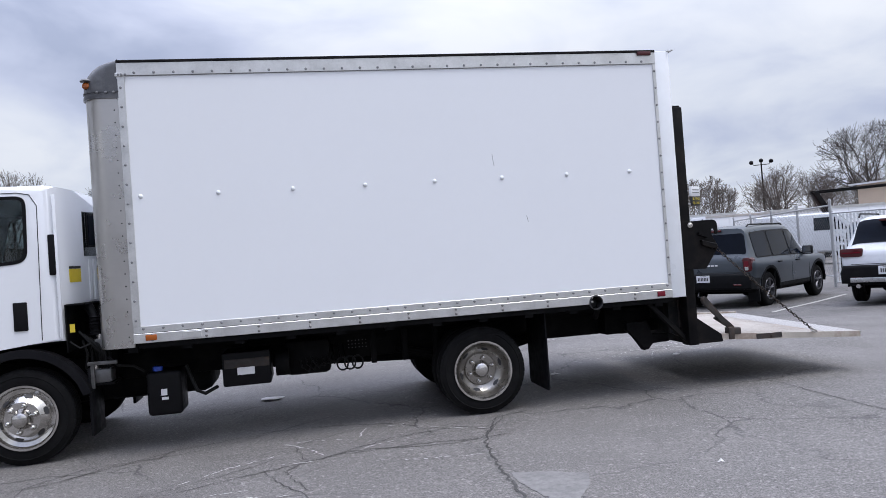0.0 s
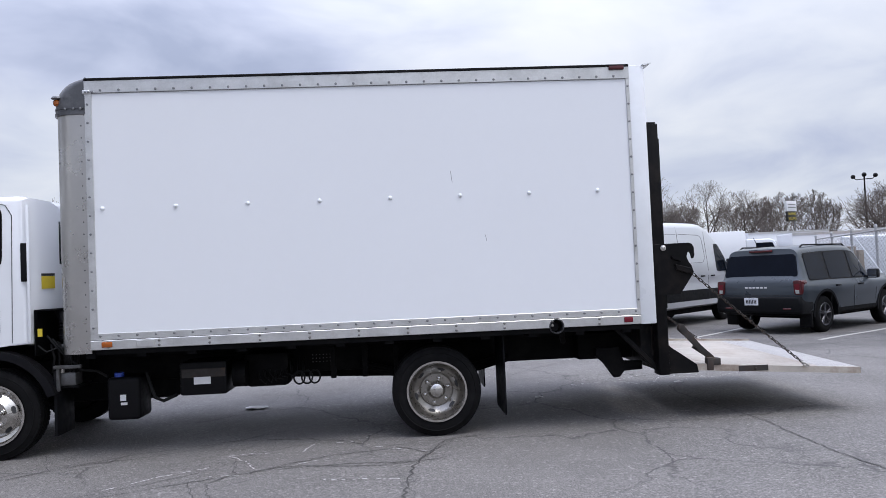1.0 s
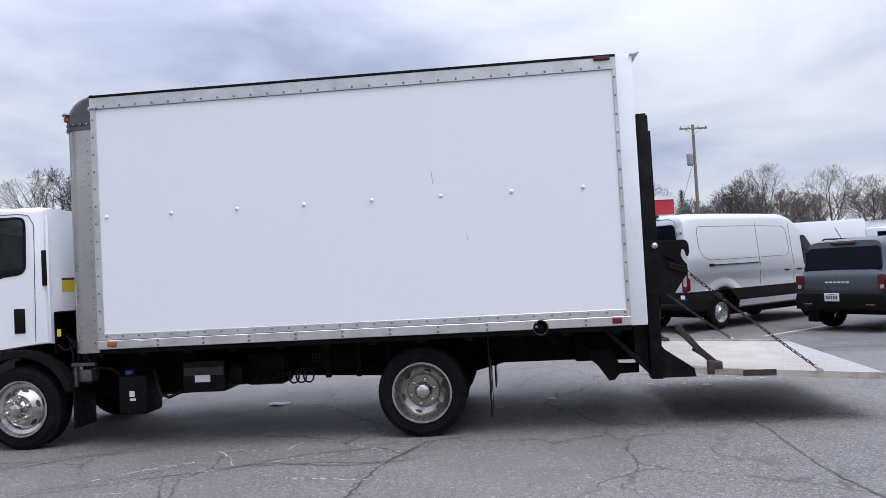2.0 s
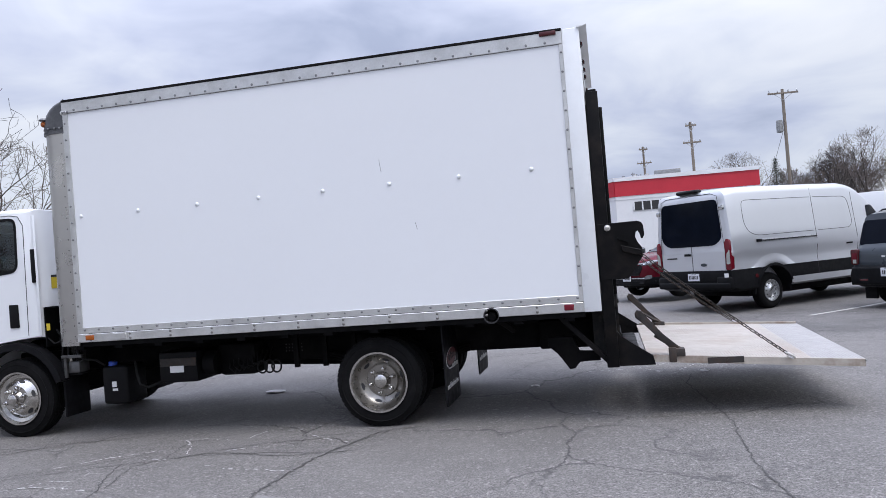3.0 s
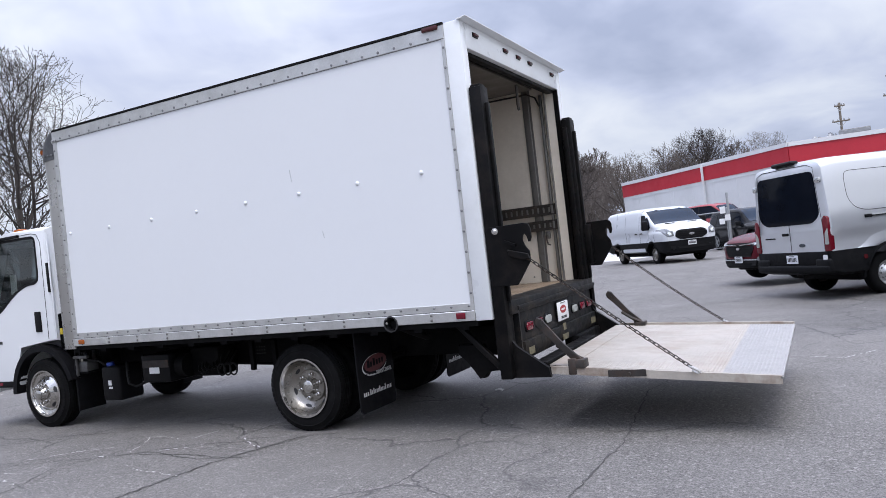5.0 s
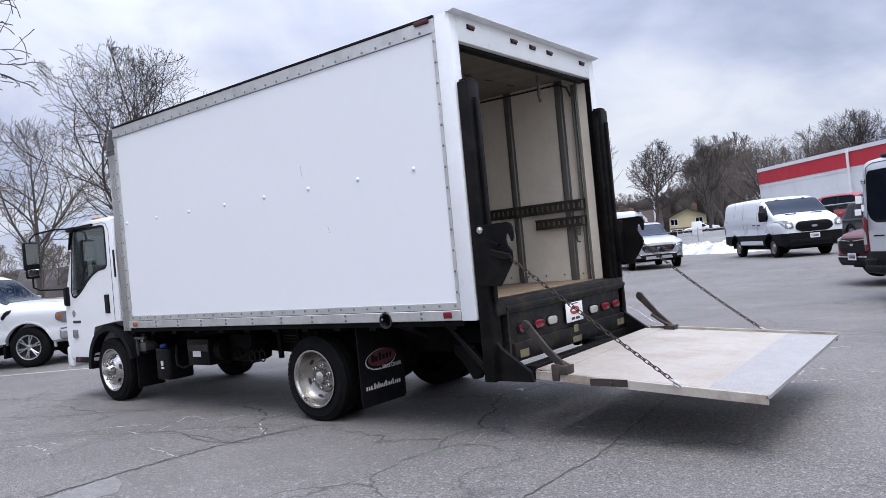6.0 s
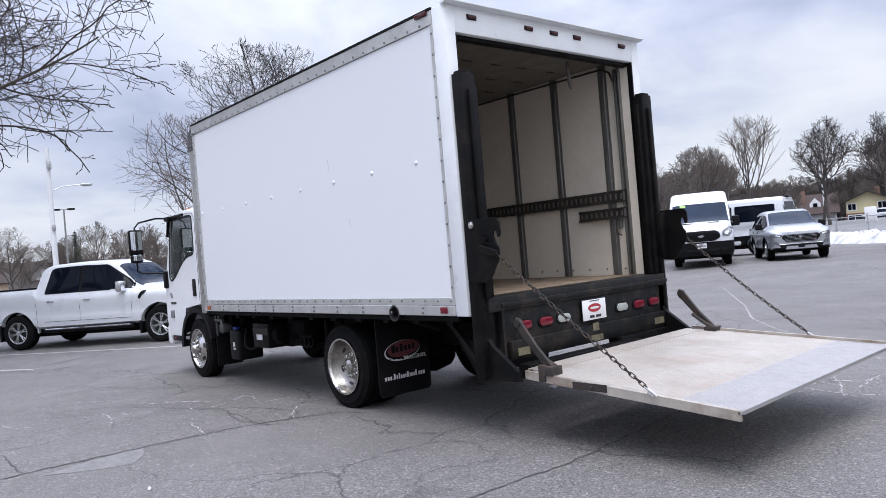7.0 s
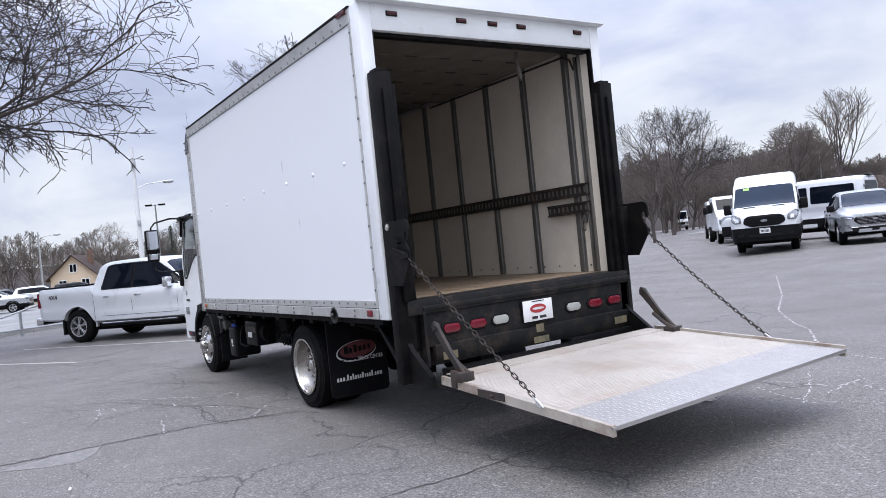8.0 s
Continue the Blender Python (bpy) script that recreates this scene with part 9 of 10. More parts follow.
def wall_run(a, b, z0, z1, out, thick, name, mm, lab="", parent=None):
    d = (b - a).normalized()
    n_ = Vector((d.y, -d.x))
    if n_.y > 0:
        n_ = -n_
    q = [a + n_ * out, b + n_ * out, b - n_ * thick, a - n_ * thick]
    bm_ = bmesh.new()
    add_prism(bm_, [(p.x - 4.9, p.y - 54.0) for p in q], "z", z0 - 0.3, z1 - 0.3)
    return part(name, bm_, M[mm], parent or bld, lab)


for a, b in ((c0, c1), (c0, c2)):
    w_ = wall_run(a, b, BZ, 4.55, 0.0, 0.3, "wall", "wall_white", "white siding wall")
    L_ = (b - a).length
    n = int(L_ / 2.4)
    for k in range(1, n):
        p = a.lerp(b, k / n)
        q = a.lerp(b, k / n + 0.05 / L_)
        wall_run(p, q, BZ, 4.55, 0.02, 0.0, "wall_rib", "wall_white", parent=w_)
    wall_run(a, b, 4.55, 4.80, 0.03, 0.25, "trim_board", "wall_white")
    wall_run(a, b, 4.80, 5.85, 0.06, 0.25, "red_band", "band_red", "red fascia band")
    wall_run(a, b, 5.85, 6.12, 0.12, 0.30, "coping", "wall_white", "white roof coping")
back = Vector((6.0, 90.0))
part("roof", prism([(c.x - 4.9, c.y - 54.0) for c in (c0, c2, Vector((16.0, 72.0)), Vector((0, 84.0)), c1)], "z", 5.4, 5.55), M["wall_grey"], bld, "flat grey roof")
p = c0.lerp(c1, 0.42)
part("downspout", tube([(p.x - 5.05, p.y - 54.15, 0), (p.x - 5.05, p.y - 54.15, 5.7)], 0.09, 8), M["wall_white"], bld, "white downspout")
p0, p1 = c0.lerp(c2, 0.12), c0.lerp(c2, 0.42)
lv = wall_run(p0, p1, 3.75, 4.35, 0.05, 0.0, "louvre", "label_dark", "dark vent openings")
for k in range(5):
    wall_run(p0.lerp(p1, k / 5), p0.lerp(p1, k / 5 + 0.03), 3.75, 4.35, 0.08, 0.0, "louvre_post", "wall_white", parent=lv)
wall_run(c0.lerp(c2, 0.62), c0.lerp(c2, 0.9), BZ, 3.4, 0.04, 0.0, "roller_door", "wall_grey", "grey roller door")
for k in range(2):
    q = c0.lerp(c2, 0.16 + 0.09 * k) + Vector((0, 2.5))
    part("roof_vent", lathe([(0.12, 5.5), (0.12, 6.0), (0.18, 6.05), (0.10, 6.16), (0.02, 6.18)], (q.x - 4.9, q.y - 54.0, 0), 10, "z"), M["cap_grey"], bld)
q = c0.lerp(c2, 0.40) + Vector((0, 3.0))
part("roof_unit", box((q.x - 4.9 - 0.9, q.y - 54.0 - 0.6, 5.5), (q.x - 4.9 + 0.9, q.y - 54.0 + 0.6, 6.35), 0.05), M["cap_grey"], bld)


# -- houses --
def house(at, turn, w, d, h, rise, wall, roof, label, brick=0.0, windows=()):
    x, y = at
    ob = thing("house", (x, y, on_ground(x, y)), label, "house", "houses", turn)
    gable = [(-w / 2, 0), (w / 2, 0), (w / 2, h), (0, h + rise), (-w / 2, h)]
    wl_ = part("wall", prism(gable, "y", -d / 2, d / 2), M[wall], ob)
    for s in (-1, 1):
        e = 0.45
        q = [(0, h + rise + 0.12), (s * (w / 2 + e), h + 0.12 - e * rise / (w / 2)), (s * (w / 2 + e), h - 0.03 - e * rise / (w / 2)), (0, h + rise - 0.03)]
        part("roof", prism(q, "y", -d / 2 - 0.5, d / 2 + 0.5), M[roof], ob, "shingled roof slope")
    if brick:
        part("brick_base", box((-w / 2 - 0.05, -d / 2 - 0.05, 0), (w / 2 + 0.05, d / 2 + 0.05, brick)), M["brick_brown"], ob)
    part("chimney", box((w * 0.18, -0.35, h + rise * 0.4), (w * 0.18 + 0.6, 0.35, h + rise + 0.7), 0.02), M["brick_brown"], ob)
    for wx, wz, ww, wh in windows:
        for s in (-1, 1):
            y0, y1 = sorted((s * (d / 2 - 0.02), s * (d / 2 + 0.06)))
            fr = part("window", box((wx - ww / 2 - 0.1, y0, wz - 0.1), (wx + ww / 2 + 0.1, y1, wz + wh + 0.1), 0.01, 1), M["wall_white"], ob)
            y0, y1 = sorted((s * (d / 2 + 0.05), s * (d / 2 + 0.075)))
            part("pane", box((wx - ww / 2, y0, wz), (wx - 0.04, y1, wz + wh)), M["glass"], fr)
            part("pane", box((wx + 0.04, y0, wz), (wx + ww / 2, y1, wz + wh)), M["glass"], fr)
    return ob


house((-31.2, 112.9), 20, 5.2, 7.0, 2.9, 1.15, "wall_yellow", "roof_dark", "pale yellow split-level house with brick base", 1.3, ((-1.9, 1.75, 0.9, 0.8), (1.6, 1.75, 0.9, 0.8), (-1.6, 0.3, 1.5, 0.7), (1.5, 0.3, 1.5, 0.7)))
hs = house((-42.5, 119.0), -67, 8.0, 8.6, 2.3, 2.7, "wall_grey", "roof_brown", "low grey house under a brown roof with two dormers", 0.6, ((-2.2, 0.8, 1.4, 1.1), (2.0, 0.8, 1.4, 1.1)))
for s_ in (-1, 1):
    for k in (-1.6, 1.6):
        dm = part("dormer", prism([(k - 0.75, 2.7), (k + 0.75, 2.7), (k + 0.75, 3.7), (k, 4.5), (k - 0.75, 3.7)], "x", *sorted((s_ * 1.0, s_ * 2.9))), M["wall_white"], hs, "white gabled dormer")
        part("dormer_window", box((min(s_ * 2.88, s_ * 2.94), k - 0.3, 3.0), (max(s_ * 2.88, s_ * 2.94), k + 0.3, 3.7)), M["glass"], dm)
house((-94.5, 16.4), 68, 5.4, 6.5, 2.4, 2.5, "wall_peach", "roof_brown", "peach gabled house under a brown roof", 0.4, ((-1.3, 0.9, 0.8, 1.0), (1.3, 0.9, 0.8, 1.0), (0.0, 2.9, 0.7, 0.9)))
house((-134.0, 33.0), 80, 6.5, 8.0, 3.0, 3.0, "wall_white", "roof_dark", "white gabled house behind bare trees", 0.4, ((-1.6, 1.0, 1.0, 1.2), (1.6, 1.0, 1.0, 1.2), (0.0, 3.6, 0.9, 1.2)))
house((-62.0, 118.0), 40, 9.0, 9.0, 4.8, 2.2, "wall_white", "roof_dark", "white two-storey house at the wood's edge", 0.4, ((-2.4, 1.0, 1.1, 1.3), (0.0, 1.0, 1.1, 1.3), (2.4, 1.0, 1.1, 1.3), (-2.4, 3.4, 1.1, 1.2), (2.4, 3.4, 1.1, 1.2)))
house((52.0, 53.0), 12, 9.0, 6.0, 5.0, 0.25, "wall_peach", "wall_white", "flat tan shed behind the fence", 0.0, ((-2.6, 3.4, 2.2, 1.0), (1.6, 3.4, 2.2, 1.0)))


# -- poles and lamps --
def utility_pole(at, h, label, transformer=False, double=True, span=1.0):
    x, y = at
    z = on_ground(x, y)
    ob = thing("utility_pole", (x, y, z), label, "utility pole", "utility poles", 8)
    part("pole", tube([(0, 0, 0), (0, 0, h)], 0.17, 9, 0.12), M["wood_pole"], ob)
    for k, (zz, w) in enumerate(((h - 0.35, 1.25 * span * (0.7 if span < 1 else 1)), (h - 2.0, 0.9 * span * (1.6 if span < 1 else 1)))[: 2 if double else 1]):
        arm = part("cross_arm", box((-w, -0.16, zz - 0.07), (w, -0.05, zz + 0.07), 0.01), M["wood_pole"], ob)
        for px in (-w + 0.1, -w * 0.35, w * 0.35, w - 0.1):
            part("insulator", lathe([(0.05, zz + 0.06), (0.075, zz + 0.14), (0.04, zz + 0.17), (0.06, zz + 0.24), (0.02, zz + 0.28)], (px, -0.1, 0), 8, "z"), M["galv"], arm)
        part("arm_brace", tube([(-w * 0.6, -0.1, zz - 0.05), (0, -0.15, zz - 0.6)], 0.025, 5), M["galv"], ob)
        part("arm_brace", tube([(w * 0.6, -0.1, zz - 0.05), (0, -0.15, zz - 0.6)], 0.025, 5), M["galv"], ob)
    if transformer:
        part("transformer", lathe([(0.02, h - 2.6), (0.24, h - 2.62), (0.26, h - 2.7), (0.26, h - 3.6), (0.20, h - 3.65)], (-0.46, 0, 0), 14, "z"), M["cap_grey"], ob, "grey transformer drum")
        part("guy_wire", tube([(0, 0, h - 3.0), (-3.2, 0.2, 0.2)], 0.015, 4), M["cable"], ob)
    return ob


utility_pole((19.55, 67.2), 12.4, "weathered wooden utility pole with a transformer", True, False)
utility_pole((12.9, 75.0), 11.6, "wooden utility pole with two short cross-arms", span=0.6)
utility_pole((9.3, 92.0), 12.2, "wooden utility pole with two short cross-arms", span=0.6)


def lamp_post(at, h, arms, label, r=0.10, mm="pole_white", head="galv"):
    x, y = at
    ob = thing("lamp_post", (x, y, on_ground(x, y)), label, "lamp post", "lamp posts")
    part("post", tube([(0, 0, 0), (0, 0, h)], r, 10, r * 0.7), M[mm], ob)
    part("base", lathe([(r * 2.2, 0), (r * 2.2, 0.12), (r * 1.3, 0.3)], (0, 0, 0), 12, "z"), M["kerb"], ob)
    for az, reach, zz in arms:
        c, s = math.cos(az), math.sin(az)
        part("arm", tube([(0, 0, zz), (c * reach * 0.4, s * reach * 0.4, zz + 0.35 * reach * 0.5), (c * reach, s * reach, zz + 0.45 * reach * 0.5)], 0.035, 6), M[mm], ob)
        hx, hy, hz = c * (reach + 0.25), s * (reach + 0.25), zz + 0.45 * reach * 0.5
        hd = part("lamp_head", box((-0.32, -0.13, -0.09), (0.32, 0.13, 0.07), 0.05, 3), M[head], ob)
        hd.matrix_basis = pose(hx, hy, hz, 0, 0, math.degrees(az))
        dif = part("diffuser", box((-0.2, -0.09, -0.11), (0.2, 0.09, -0.085), 0.01), M["clear_lens"], hd)
    return ob


lp = lamp_post((-39.6, 13.35), 9.5, [(math.radians(75), 1.7, 6.9)], "tall pale lamp post with one curved arm", 0.17)
part("control_box", box((0.14, -0.12, 8.2), (0.30, 0.12, 8.7), 0.02), M["galv"], lp)
part("control_box", box((0.15, -0.10, 4.6), (0.28, 0.10, 4.95), 0.02), M["galv"], lp)
lamp_post((-64.8, 19.8), 8.2, [(math.radians(70), 0.35, 8.1), (math.radians(250), 0.35, 8.1)], "dark floodlight pole with two heads", 0.10, "cap_grey", "black_steel")
lamp_post((-19.4, 70.0), 6.4, [(math.radians(190), 0.9, 6.1)], "slim pale lamp post at the lot's edge", 0.09)
fl = thing("yard_lamp", (41.9, 60.6, on_ground(41.9, 60.6)), "dark floodlight mast with three small heads on a yoke", "lamp post", "lamp posts", -35)
part("post", tube([(0, 0, 0), (0, 0, 7.5)], 0.10, 10, 0.06), M["black_steel"], fl)
part("base", lathe([(0.24, 0), (0.24, 0.12), (0.14, 0.3)], (0, 0, 0), 12, "z"), M["kerb"], fl)
part("yoke", tube([(-0.80, 0, 7.42), (-0.62, 0, 7.22), (0.62, 0, 7.22), (0.80, 0, 7.42)], 0.04, 6), M["black_steel"], fl)
for x, z in ((-0.84, 7.50), (0.0, 7.62), (0.84, 7.50)):
    hd = part("lamp_head", lathe([(0.07, -0.16), (0.14, -0.06), (0.19, 0.10), (0.19, 0.14)], (x, 0, z), 14), M["black_steel"], fl, "small round floodlight")
    part("lens", lathe([(0.17, 0.141), (0.10, 0.15)], (x, 0, z), 14), M["clear_lens"], hd)
lamp_post((-28.0, 69.7), 5.5, [(math.radians(200), 0.05, 5.4)], "thin pole with a small lamp", 0.05, "cap_grey", "cap_grey")
lamp_post((-75.0, 10.5), 7.0, [(math.radians(60), 1.6, 6.2)], "grey street lamp by the far street", 0.10, "galv")

# -- roadside sign --
sg = thing("road_sign", (40.5, 70.0, on_ground(40.5, 70.0)), "roadside sign with black lower panel and yellow words", "sign", turn=30)
part("post", tube([(0.55, 0, 0), (0.55, 0, 6.3)], 0.09, 8), M["cap_grey"], sg)
part("upper_panel", box((-0.95, -0.12, 5.15), (0.75, 0.12, 6.15), 0.02), M["wall_white"], sg, "pale upper panel")
bm = bmesh.new()
for k in range(2):
    add_box(bm, (-0.75, -0.135, 5.45 + 0.28 * k), (0.55, -0.122, 5.56 + 0.28 * k))
part("panel_bars", bm, M["cap_grey"], sg)
lo_p = part("lower_panel", box((-0.85, -0.12, 4.15), (0.70, 0.12, 5.10), 0.02), M["sign_black"], sg, "black panel with yellow words")
for w_, zz in (("BUYING", 4.86), ("SELLING", 4.42)):
    lettering("sign_words", w_, 0.36, Matrix(((1, 0, 0, -0.07), (0, 0, -1, -0.125), (0, 1, 0, zz), (0, 0, 0, 1))), M["sign_yellow"], lo_p)

# -- chain-link fence with white slats --
def fence_run(a, b, n, h, label, slats=False):
    a, b = Vector(a), Vector(b)
    ob = thing("chain_link_fence", (a.x, a.y, on_ground(a.x, a.y)), label, "fence", "fences", math.degrees(math.atan2(b.y - a.y, b.x - a.x)))
    L_ = (b - a).length
    for k in range(n + 1):
        x = L_ * k / n
        pst = part("fence_post", tube([(x, 0, 0), (x, 0, h + 0.12)], 0.038, 8), M["galv"], ob)
        part("post_cap", lathe([(0.045, h + 0.10), (0.045, h + 0.14), (0.015, h + 0.18)], (x, 0, 0), 8, "z"), M["galv"], pst)
    part("top_rail", tube([(0, 0, h), (L_, 0, h)], 0.024, 7), M["galv"], ob)
    part("bottom_rail", tube([(0, 0, 0.12), (L_, 0, 0.12)], 0.018, 6), M["galv"], ob)
    bm = bmesh.new()
    step = 0.14
    m_ = int(L_ / step)
    for k in range(-int(h / step), m_ + 1):
        for s in (1, -1):
            x0, x1 = k * step, k * step + h
            z0, z1 = 0.12, h
            if x0 < 0:
                z0, x0 = 0.12 - x0, 0
            if x1 > L_:
                z1, x1 = h - (x1 - L_), L_
            if z1 - z0 < 0.1 or z0 > h:
                continue
            q = [(x0, 0.006 * s, z0), (x1, 0.006 * s, z1)] if s > 0 else [(x0, 0.006 * s, h + 0.12 - z0), (x1, 0.006 * s, h + 0.12 - z1)]
            add_tube(bm, q, 0.0022, 3)
    wires = part("wire_mesh", bm, M["wire"], ob, "woven wire mesh", smooth=None)
    wires["kind"] = "stuff"
    if slats:
        me = finish(box((-0.026, -0.004, 0.12), (0.026, 0.004, h - 0.03), 0.002, 1), "slat", M["slat_white"], None)
        for k in range(int(L_ / 0.085)):
            shared("slat", me, ob, Matrix.Translation((0.05 + 0.085 * k, 0.0, 0.0)))
    return ob


fence_run((14.4, 17.8), (17.2, 15.2), 2, 2.0, "chain-link fence woven with white slats", True)
fg = fence_run((18.3, 28.5), (14.4, 17.8), 4, 2.05, "galvanised chain-link fence at the lot's edge")
part("gate_brace", tube([(6.4, -0.05, 1.9), (10.6, -0.05, 0.2)], 0.026, 6), M["galv"], fg, "slanted gate brace")
fence_run((2.66, 35.38), (-4.0, 41.5), 3, 1.7, "low chain-link fence by the black car")
fence_run((-6.0, 47.0), (-16.0, 55.0), 4, 1.2, "low chain-link fence along the snow bank")
pst = thing("notice_post", (2.75, 35.3, on_ground(2.75, 35.3)), "galvanised fence post with white paper notices", "post")
part("post", tube([(0, 0, 0), (0, 0, 2.5)], 0.055, 10), M["galv"], pst)
for dx, z0, z1 in ((-0.34, 1.62, 1.92), (-0.16, 1.30, 1.56), (-0.40, 1.16, 1.40)):
    part("notice", box((dx, -0.075, z0), (dx + 0.22, -0.062, z1), 0.003, 1), M["label_white"], pst)

# -- trailers, boxes and machines behind the fence --
def trailer(at, turn, L_, z0, z1, label, mm="white_panel", group="white trailers behind the fence"):
    x, y = at
    ob = thing("box_trailer", (x, y, on_ground(x, y)), label, "trailer", group, turn)
    part("cargo_box", box((0, -1.2, z0), (L_, 1.2, z1), 0.04), M[mm], ob)
    for s in (-1, 1):
        part("side_rail", box((0, s * 1.21 - 0.02, z0), (L_, s * 1.21 + 0.02, z0 + 0.12)), M["aluminium"], ob)
        part("top_rail", box((0, s * 1.21 - 0.02, z1 - 0.10), (L_, s * 1.21 + 0.02, z1 + 0.01)), M["aluminium"], ob)
        n = int(L_ / 1.2)
        for k in range(1, n):
            part("side_post", box((L_ * k / n - 0.03, s * 1.21 - 0.012, z0 + 0.12), (L_ * k / n + 0.03, s * 1.21 + 0.012, z1 - 0.1)), M["white_frame"], ob)
    part("chassis", box((0.3, -0.5, z0 - 0.25), (L_ - 0.3, 0.5, z0)), M["chassis"], ob)
    put_wheels(ob, (0.9, 1.95), 1.9, 0.46, 0.26, 0.26, 0, "steel_rim")
    part("landing_leg", box((L_ - 1.6, -0.5, 0.02), (L_ - 1.45, 0.5, z0 - 0.2)), M["chassis"], ob)
    return ob


trailer((23.0, 39.5), -10, 7.0, 1.05, 2.75, "white box trailer with ribbed sides")
trailer((29.0, 38.8), -8, 6.0, 1.05, 2.9, "white box trailer beyond the fence")
trailer((23.4, 45.5), -5, 5.0, 1.1, 3.1, "white trailer behind the parked vans")
trailer((32.0, 47.0), -15, 8.0, 1.1, 3.2, "white trailer at the back of the yard")
work_truck((22.0, 42.5), -12, "white box truck behind the parked vans", "trucks behind the fence", 2.6, 0.4, 5.0)
work_truck((17.0, 44.0), -14, "white box truck behind the silver van", "trucks behind the fence", 2.6, 0.4, 4.6)
mc = thing("orange_loader", (25.4, 34.6, on_ground(25.4, 34.6)), "orange machine deck with raised dark arm", "machine", turn=-12)
part("deck", box((-1.6, -0.9, 1.75), (1.6, 0.9, 2.15), 0.05), M["orange_paint"], mc)
part("frame", box((-1.5, -0.6, 0.5), (1.5, 0.6, 1.75), 0.05), M["chassis"], mc)
part("boom", prism([(1.2, 3.55), (1.5, 3.6), (3.1, 0.9), (2.7, 0.9)], "y", -0.2, 0.2, 0.03), M["black_steel"], mc, "slanted dark boom")
part("boom", prism([(1.2, 3.45), (1.2, 3.62), (5.2, 3.75), (5.2, 3.60)], "y", -0.15, 0.15, 0.02), M["black_steel"], mc)
put_wheels(mc, (-1.0, 1.0), 1.5, 0.5, 0.28, 0.3, 0, "steel_rim")
bx = thing("blue_white_van_body", (20.6, 30.5, on_ground(20.6, 30.5)), "white van behind the chain-link fence", "van", turn=-30)
part("body", prism([(0, 0.5), (0, 2.2), (3.2, 2.2), (3.9, 1.45), (4.9, 1.2), (5.0, 0.5)], "y", -0.98, 0.98, 0.10, 3), M["van_white"], bx)
part("windscreen", prism([(3.24, 2.14), (3.88, 1.50), (3.90, 1.52), (3.27, 2.17)], "y", -0.82, 0.82), M["glass"], bx)
for s in (-1, 1):
    part("side_window", prism([(2.3, 1.45), (2.3, 2.0), (3.1, 2.0), (3.65, 1.45)], "y", *sorted((s * 0.972, s * 0.99))), M["glass"], bx)
put_wheels(bx, (0.9, 4.1), 1.6, 0.36, 0.22, 0.24, 0, "steel_rim")
bs = thing("brown_timber_stack", (18.6, 27.0, on_ground(18.6, 27.0)), "stacked brown timber posts by the fence", "timber", turn=20)
for k in range(4):
    part("timber", box((-0.8 + 0.42 * k, -0.15, 0), (-0.5 + 0.42 * k, 0.15, 1.7 - 0.15 * (k % 2)), 0.02), M["wood_pole"], bs)

# -- snow bank, kerbs, street --
def mound(at, rx, ry, h, seed, label, turn):
    x, y = at
    bm = bmesh.new()
    n, m_ = 110, 30
    c, s = math.cos(radians(turn)), math.sin(radians(turn))
    grid = []
    for j in range(m_ + 1):
        row = []
        for i in range(n + 1):
            u, v = 2 * i / n - 1, 2 * j / m_ - 1
            f = max(0.0, 1 - u * u * u * u) * max(0.0, 1 - v * v) ** 0.7
            hh = h * f * (0.65 + 0.6 * noise.noise((u * 5 + seed, v * 2, seed)) + 0.38 * noise.noise((u * 17, v * 7, seed)) + 0.30 * abs(noise.noise((u * 38, v * 16, seed))))
            px, py = x + u * rx * c - v * ry * s, y + u * rx * s + v * ry * c
            row.append(bm.verts.new((px, py, on_ground(px, py) - 0.03 + max(0, hh))))
        grid.append(row)
    for j in range(m_):
        for i in range(n):
            bm.faces.new((grid[j][i], grid[j][i + 1], grid[j + 1][i + 1], grid[j + 1][i]))
    return solo("snow_bank", bm, M["snow"], label, "snow bank", group="ploughed snow", smooth=60)


mound((-5.2, 40.5), 5.5, 1.8, 0.62, 1, "long ploughed bank of old grey-white snow", 140)
mound((-8.5, 45.5), 4.0, 1.4, 0.45, 2, "low bank of old ploughed snow", 135)


def sheet(pts, lift, mm, name, label, cat):
    """A large flat area on the ground, cut into small cells so that it follows the lot."""
    bm = bmesh.new()
    (x0, y0), (x1, y1), (x2, y2), (x3, y3) = pts
    n = 24
    g = []
    for j in range(n + 1):
        row = []
        for i in range(n + 1):
            u, v = i / n, j / n
            px = (x0 * (1 - u) + x1 * u) * (1 - v) + (x3 * (1 - u) + x2 * u) * v
            py = (y0 * (1 - u) + y1 * u) * (1 - v) + (y3 * (1 - u) + y2 * u) * v
            row.append(bm.verts.new((px, py, on_ground(px, py) + lift)))
        g.append(row)
    for j in range(n):
        for i in range(n):
            bm.faces.new((g[j][i], g[j][i + 1], g[j + 1][i + 1], g[j + 1][i]))
    return solo(name, bm, M[mm], label, cat, kind="structure", smooth=60)


sheet([(-18.2, 1.0), (-48.0, -8.0), (-56.0, 30.0), (-30.0, 24.0)], 0.02, "street", "road", "pale salt-dried street beyond the kerb", "road")
sheet([(-56.5, -20.0), (-112.0, -20.0), (-112.0, 60.0), (-56.5, 45.0)], 0.02, "dry_grass", "verge", "brown winter grass with snow patches", "grass")
sheet([(-9.0, 46.5), (-30.0, 52.0), (-24.0, 84.0), (2.0, 74.0)], 0.02, "street", "road", "pale street beyond the snow bank", "road")


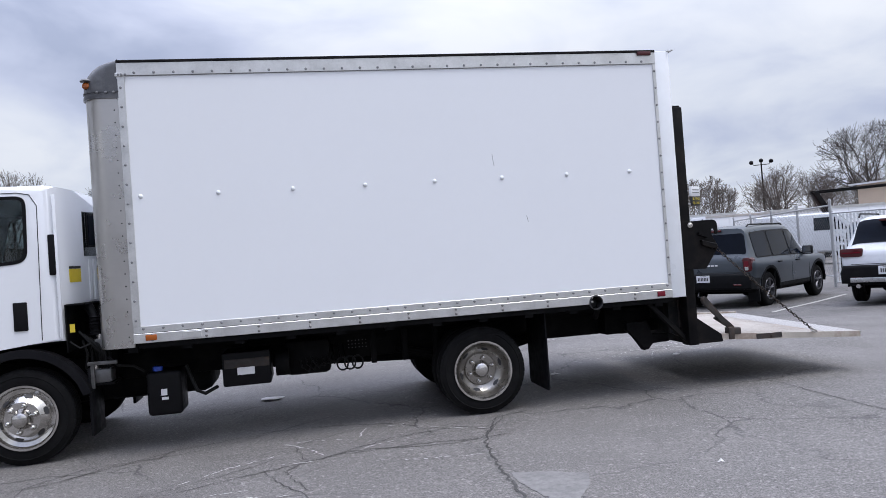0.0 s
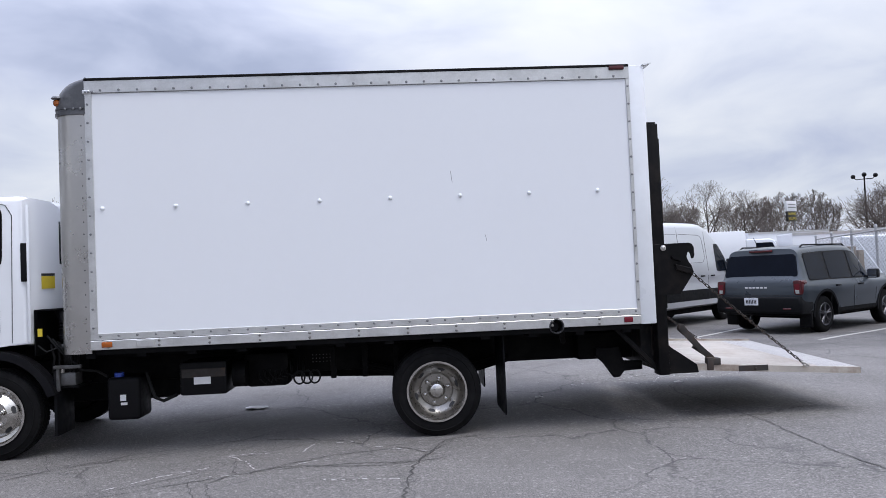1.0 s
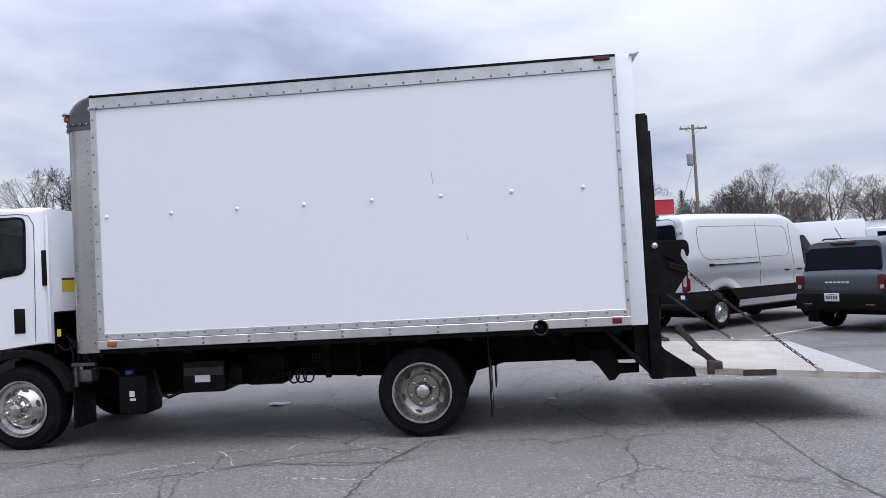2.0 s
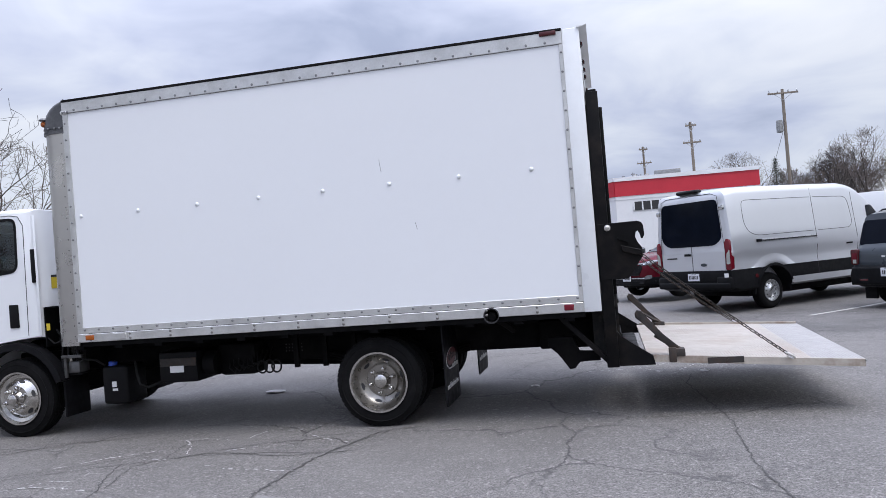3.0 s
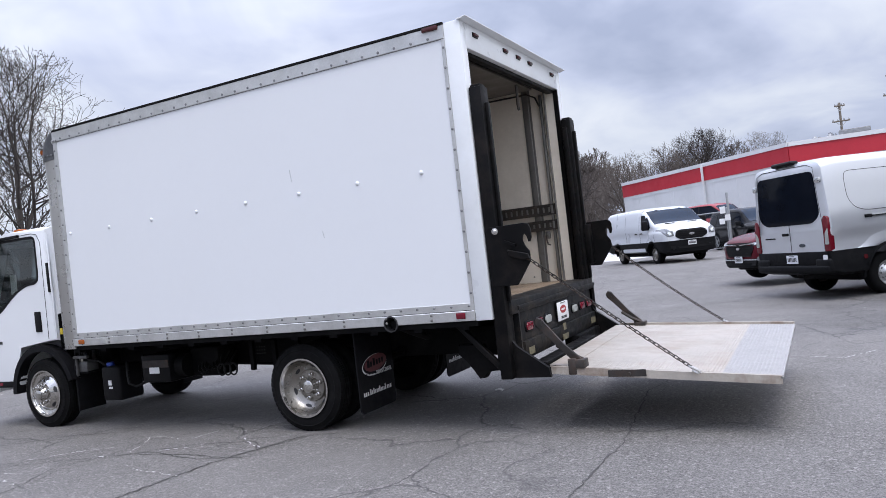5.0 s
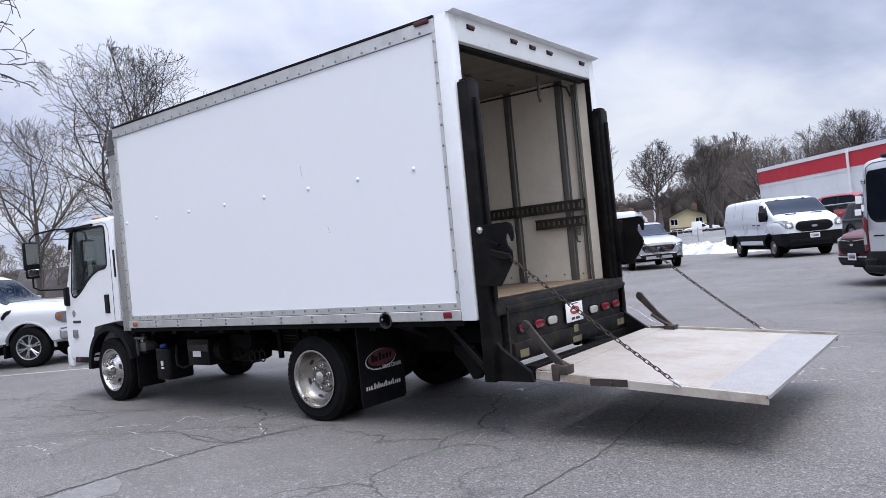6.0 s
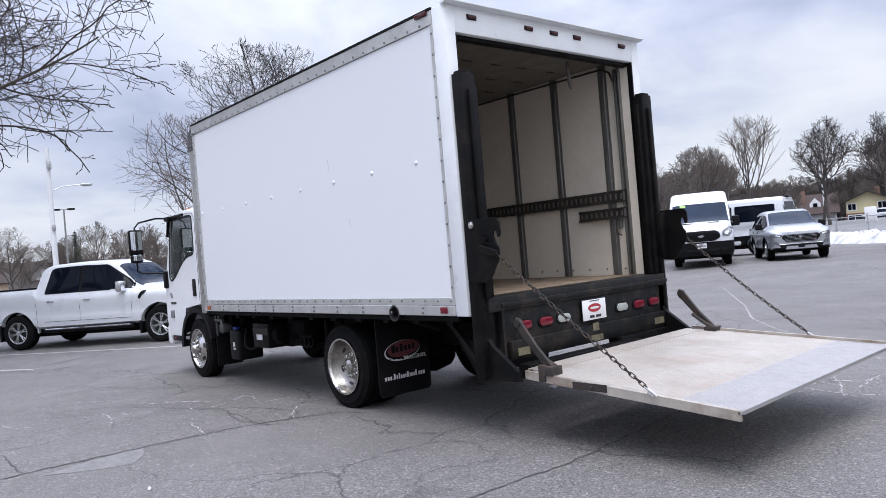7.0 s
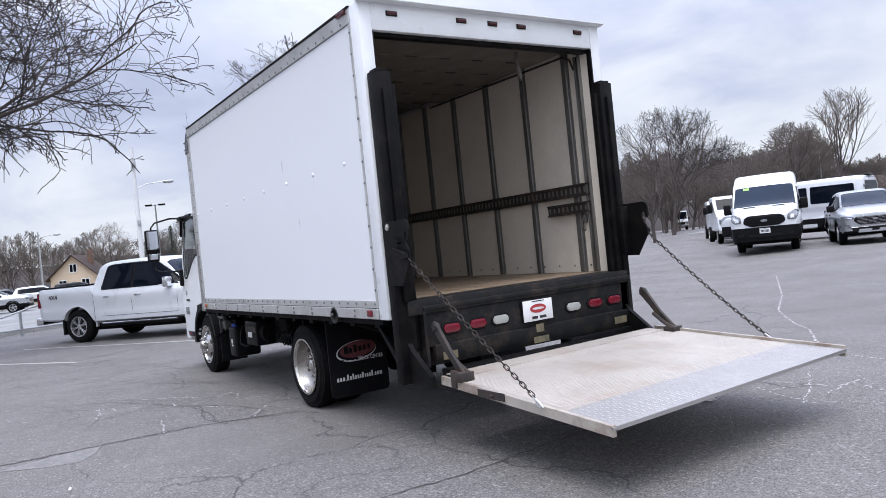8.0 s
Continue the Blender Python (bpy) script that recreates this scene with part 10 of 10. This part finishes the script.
def kerb(a, b, label):
    a, b = Vector(a), Vector(b)
    n = max(2, int((b - a).length / 2.5))
    ob = thing("kerb", (a.x, a.y, on_ground(a.x, a.y)), label, "kerb", turn=math.degrees(math.atan2(b.y - a.y, b.x - a.x)), kind="structure")
    L_ = (b - a).length
    me = finish(box((0.006, -0.08, -0.05), (L_ / n - 0.006, 0.08, 0.13), 0.02, 2), "kerb_stone", M["kerb"], None)
    for k in range(n):
        shared("kerb_stone", me, ob, Matrix.Translation((L_ * k / n, 0, 0)))


kerb((-17.9, -6.0), (-17.9, 3.6), "grey concrete kerb at the lot's edge")
kerb((-17.9, 3.6), (-27.0, 19.0), "grey concrete kerb at the lot's edge")
kerb((-50.5, -10.0), (-56.0, 30.0), "grey concrete kerb beyond the street")
pr = thing("pipe_rail", (-16.8, 3.2, on_ground(-16.8, 3.2)), "low galvanised pipe barrier by the kerb", "barrier", turn=112)
for x in (0.0, 2.4, 4.8, 7.2):
    part("rail_post", tube([(x, 0, 0), (x, 0, 0.75)], 0.045, 8), M["galv"], pr)
part("rail", tube([(0, 0, 0.22), (7.2, 0, 0.20)], 0.035, 8), M["galv"], pr)
part("slanted_pipe", tube([(-0.6, 0.1, 0.05), (3.2, 0.1, 0.95)], 0.03, 7), M["galv"], pr, "slanted loose pipe")
for at, turn, pm, nm, lab in (((-47.0, 3.2), 75, "ice_paint", "far_car", "silver car parked by the far street"), ((-62.0, 7.2), 80, "van_white", "far_car", "pale car parked by the far street"), ((-66.0, 10.5), 80, "black_paint", "far_car", "dark car parked by the far street"), ((-72.0, 5.0), 80, "slate_paint", "far_car", "grey car parked by the far street")):
    fc = car(nm, suv_spec(4.5, 1.6, 1.82, pm, 2.68, 0.9, r=0.34, rim=0.22, spokes=5), at, turn, lab, group="cars by the far street")
    suv_front(fc, 4.5, 1.82, dict(rows=BODY[fc.name], grille=(0.62, 0.86)))
ws = suv_spec(4.5, 1.45, 1.80, "van_white", 2.68, 0.9, r=0.32, rim=0.21, spokes=5)
ws["rows"] = [(0.0, 0.42, 0.74, 0.84, 0.74, 0.64), (0.06, 0.38, 0.86, 0.96, 0.84, 0.70), (0.55, 0.34, 0.92, 1.04, 0.89, 0.70), (0.80, 0.34, 0.92, 1.10, 0.90, 0.66), (1.45, 0.34, 0.92, 1.40, 0.90, 0.62), (2.10, 0.34, 0.92, 1.45, 0.90, 0.62), (2.70, 0.34, 0.91, 1.38, 0.90, 0.62), (3.45, 0.34, 0.88, 1.00, 0.89, 0.70), (4.15, 0.34, 0.80, 0.90, 0.86, 0.68), (4.42, 0.34, 0.70, 0.80, 0.78, 0.60), (4.5, 0.36, 0.62, 0.70, 0.70, 0.52)]
ws.update(band=[(0.95, 0.96), (1.48, 1.33), (2.10, 1.38), (2.66, 1.32), (3.25, 0.97)], windows=[[(1.05, 0.98), (1.50, 1.31), (1.95, 1.35), (1.95, 0.98)], [(2.02, 0.98), (2.02, 1.355), (2.62, 1.30), (3.15, 0.98)]], screen=(3.40, 2.76, 0.66, 0.58), rear_pane=(0.84, 1.42, 0.64, 0.58), seams=[[(2.0, 0.42), (2.0, 0.92)], [(3.2, 0.42), (3.2, 0.88)]], mirror=(2.95, 0.98, "van_white"))
car("white_saloon", ws, (-22.6, 99.0), 168, "white low car on the street beyond the snow", group="cars by the far street")
uc = thing("utility_cabinet", (-12.2, 60.0, on_ground(-12.2, 60.0)), "pale green-white utility cabinet by the road", "cabinet", turn=20)
part("body", box((-0.38, -0.25, 0), (0.38, 0.25, 1.1), 0.04), M["wall_white"], uc)
part("door", box((-0.34, -0.265, 0.10), (-0.01, -0.25, 1.0), 0.006), M["wall_white"], uc)
part("door", box((0.01, -0.265, 0.10), (0.34, -0.25, 1.0), 0.006), M["wall_white"], uc)

# scraps and stones on the asphalt
M["scrap"] = material("pale_paper_scrap", (0.60, 0.59, 0.57), 0.8, vary=0.15, scale=20)
rs = random.Random(8)
for (x, y, r) in ((-0.11, 8.85, 0.12), (4.9, 8.9, 0.05), (7.05, 7.4, 0.04), (3.1, 8.4, 0.05), (6.6, 6.3, 0.03), (2.9, 4.6, 0.014)):
    bm = bmesh.new()
    ring = []
    for k in range(9):
        t = 2 * math.pi * k / 9
        rr = r * rs.uniform(0.6, 1.2)
        ring.append(bm.verts.new((x + rr * 1.4 * math.cos(t), y + rr * math.sin(t), on_ground(x, y) + 0.012 + rs.uniform(0, 0.012))))
    mid_v = bm.verts.new((x, y, on_ground(x, y) + 0.035))
    for k in range(9):
        bm.faces.new((ring[k], ring[(k + 1) % 9], mid_v))
    solo("paper_scrap", bm, M["scrap"], "small crumpled pale scrap on the asphalt", "litter", group="scraps on the asphalt", smooth=None)
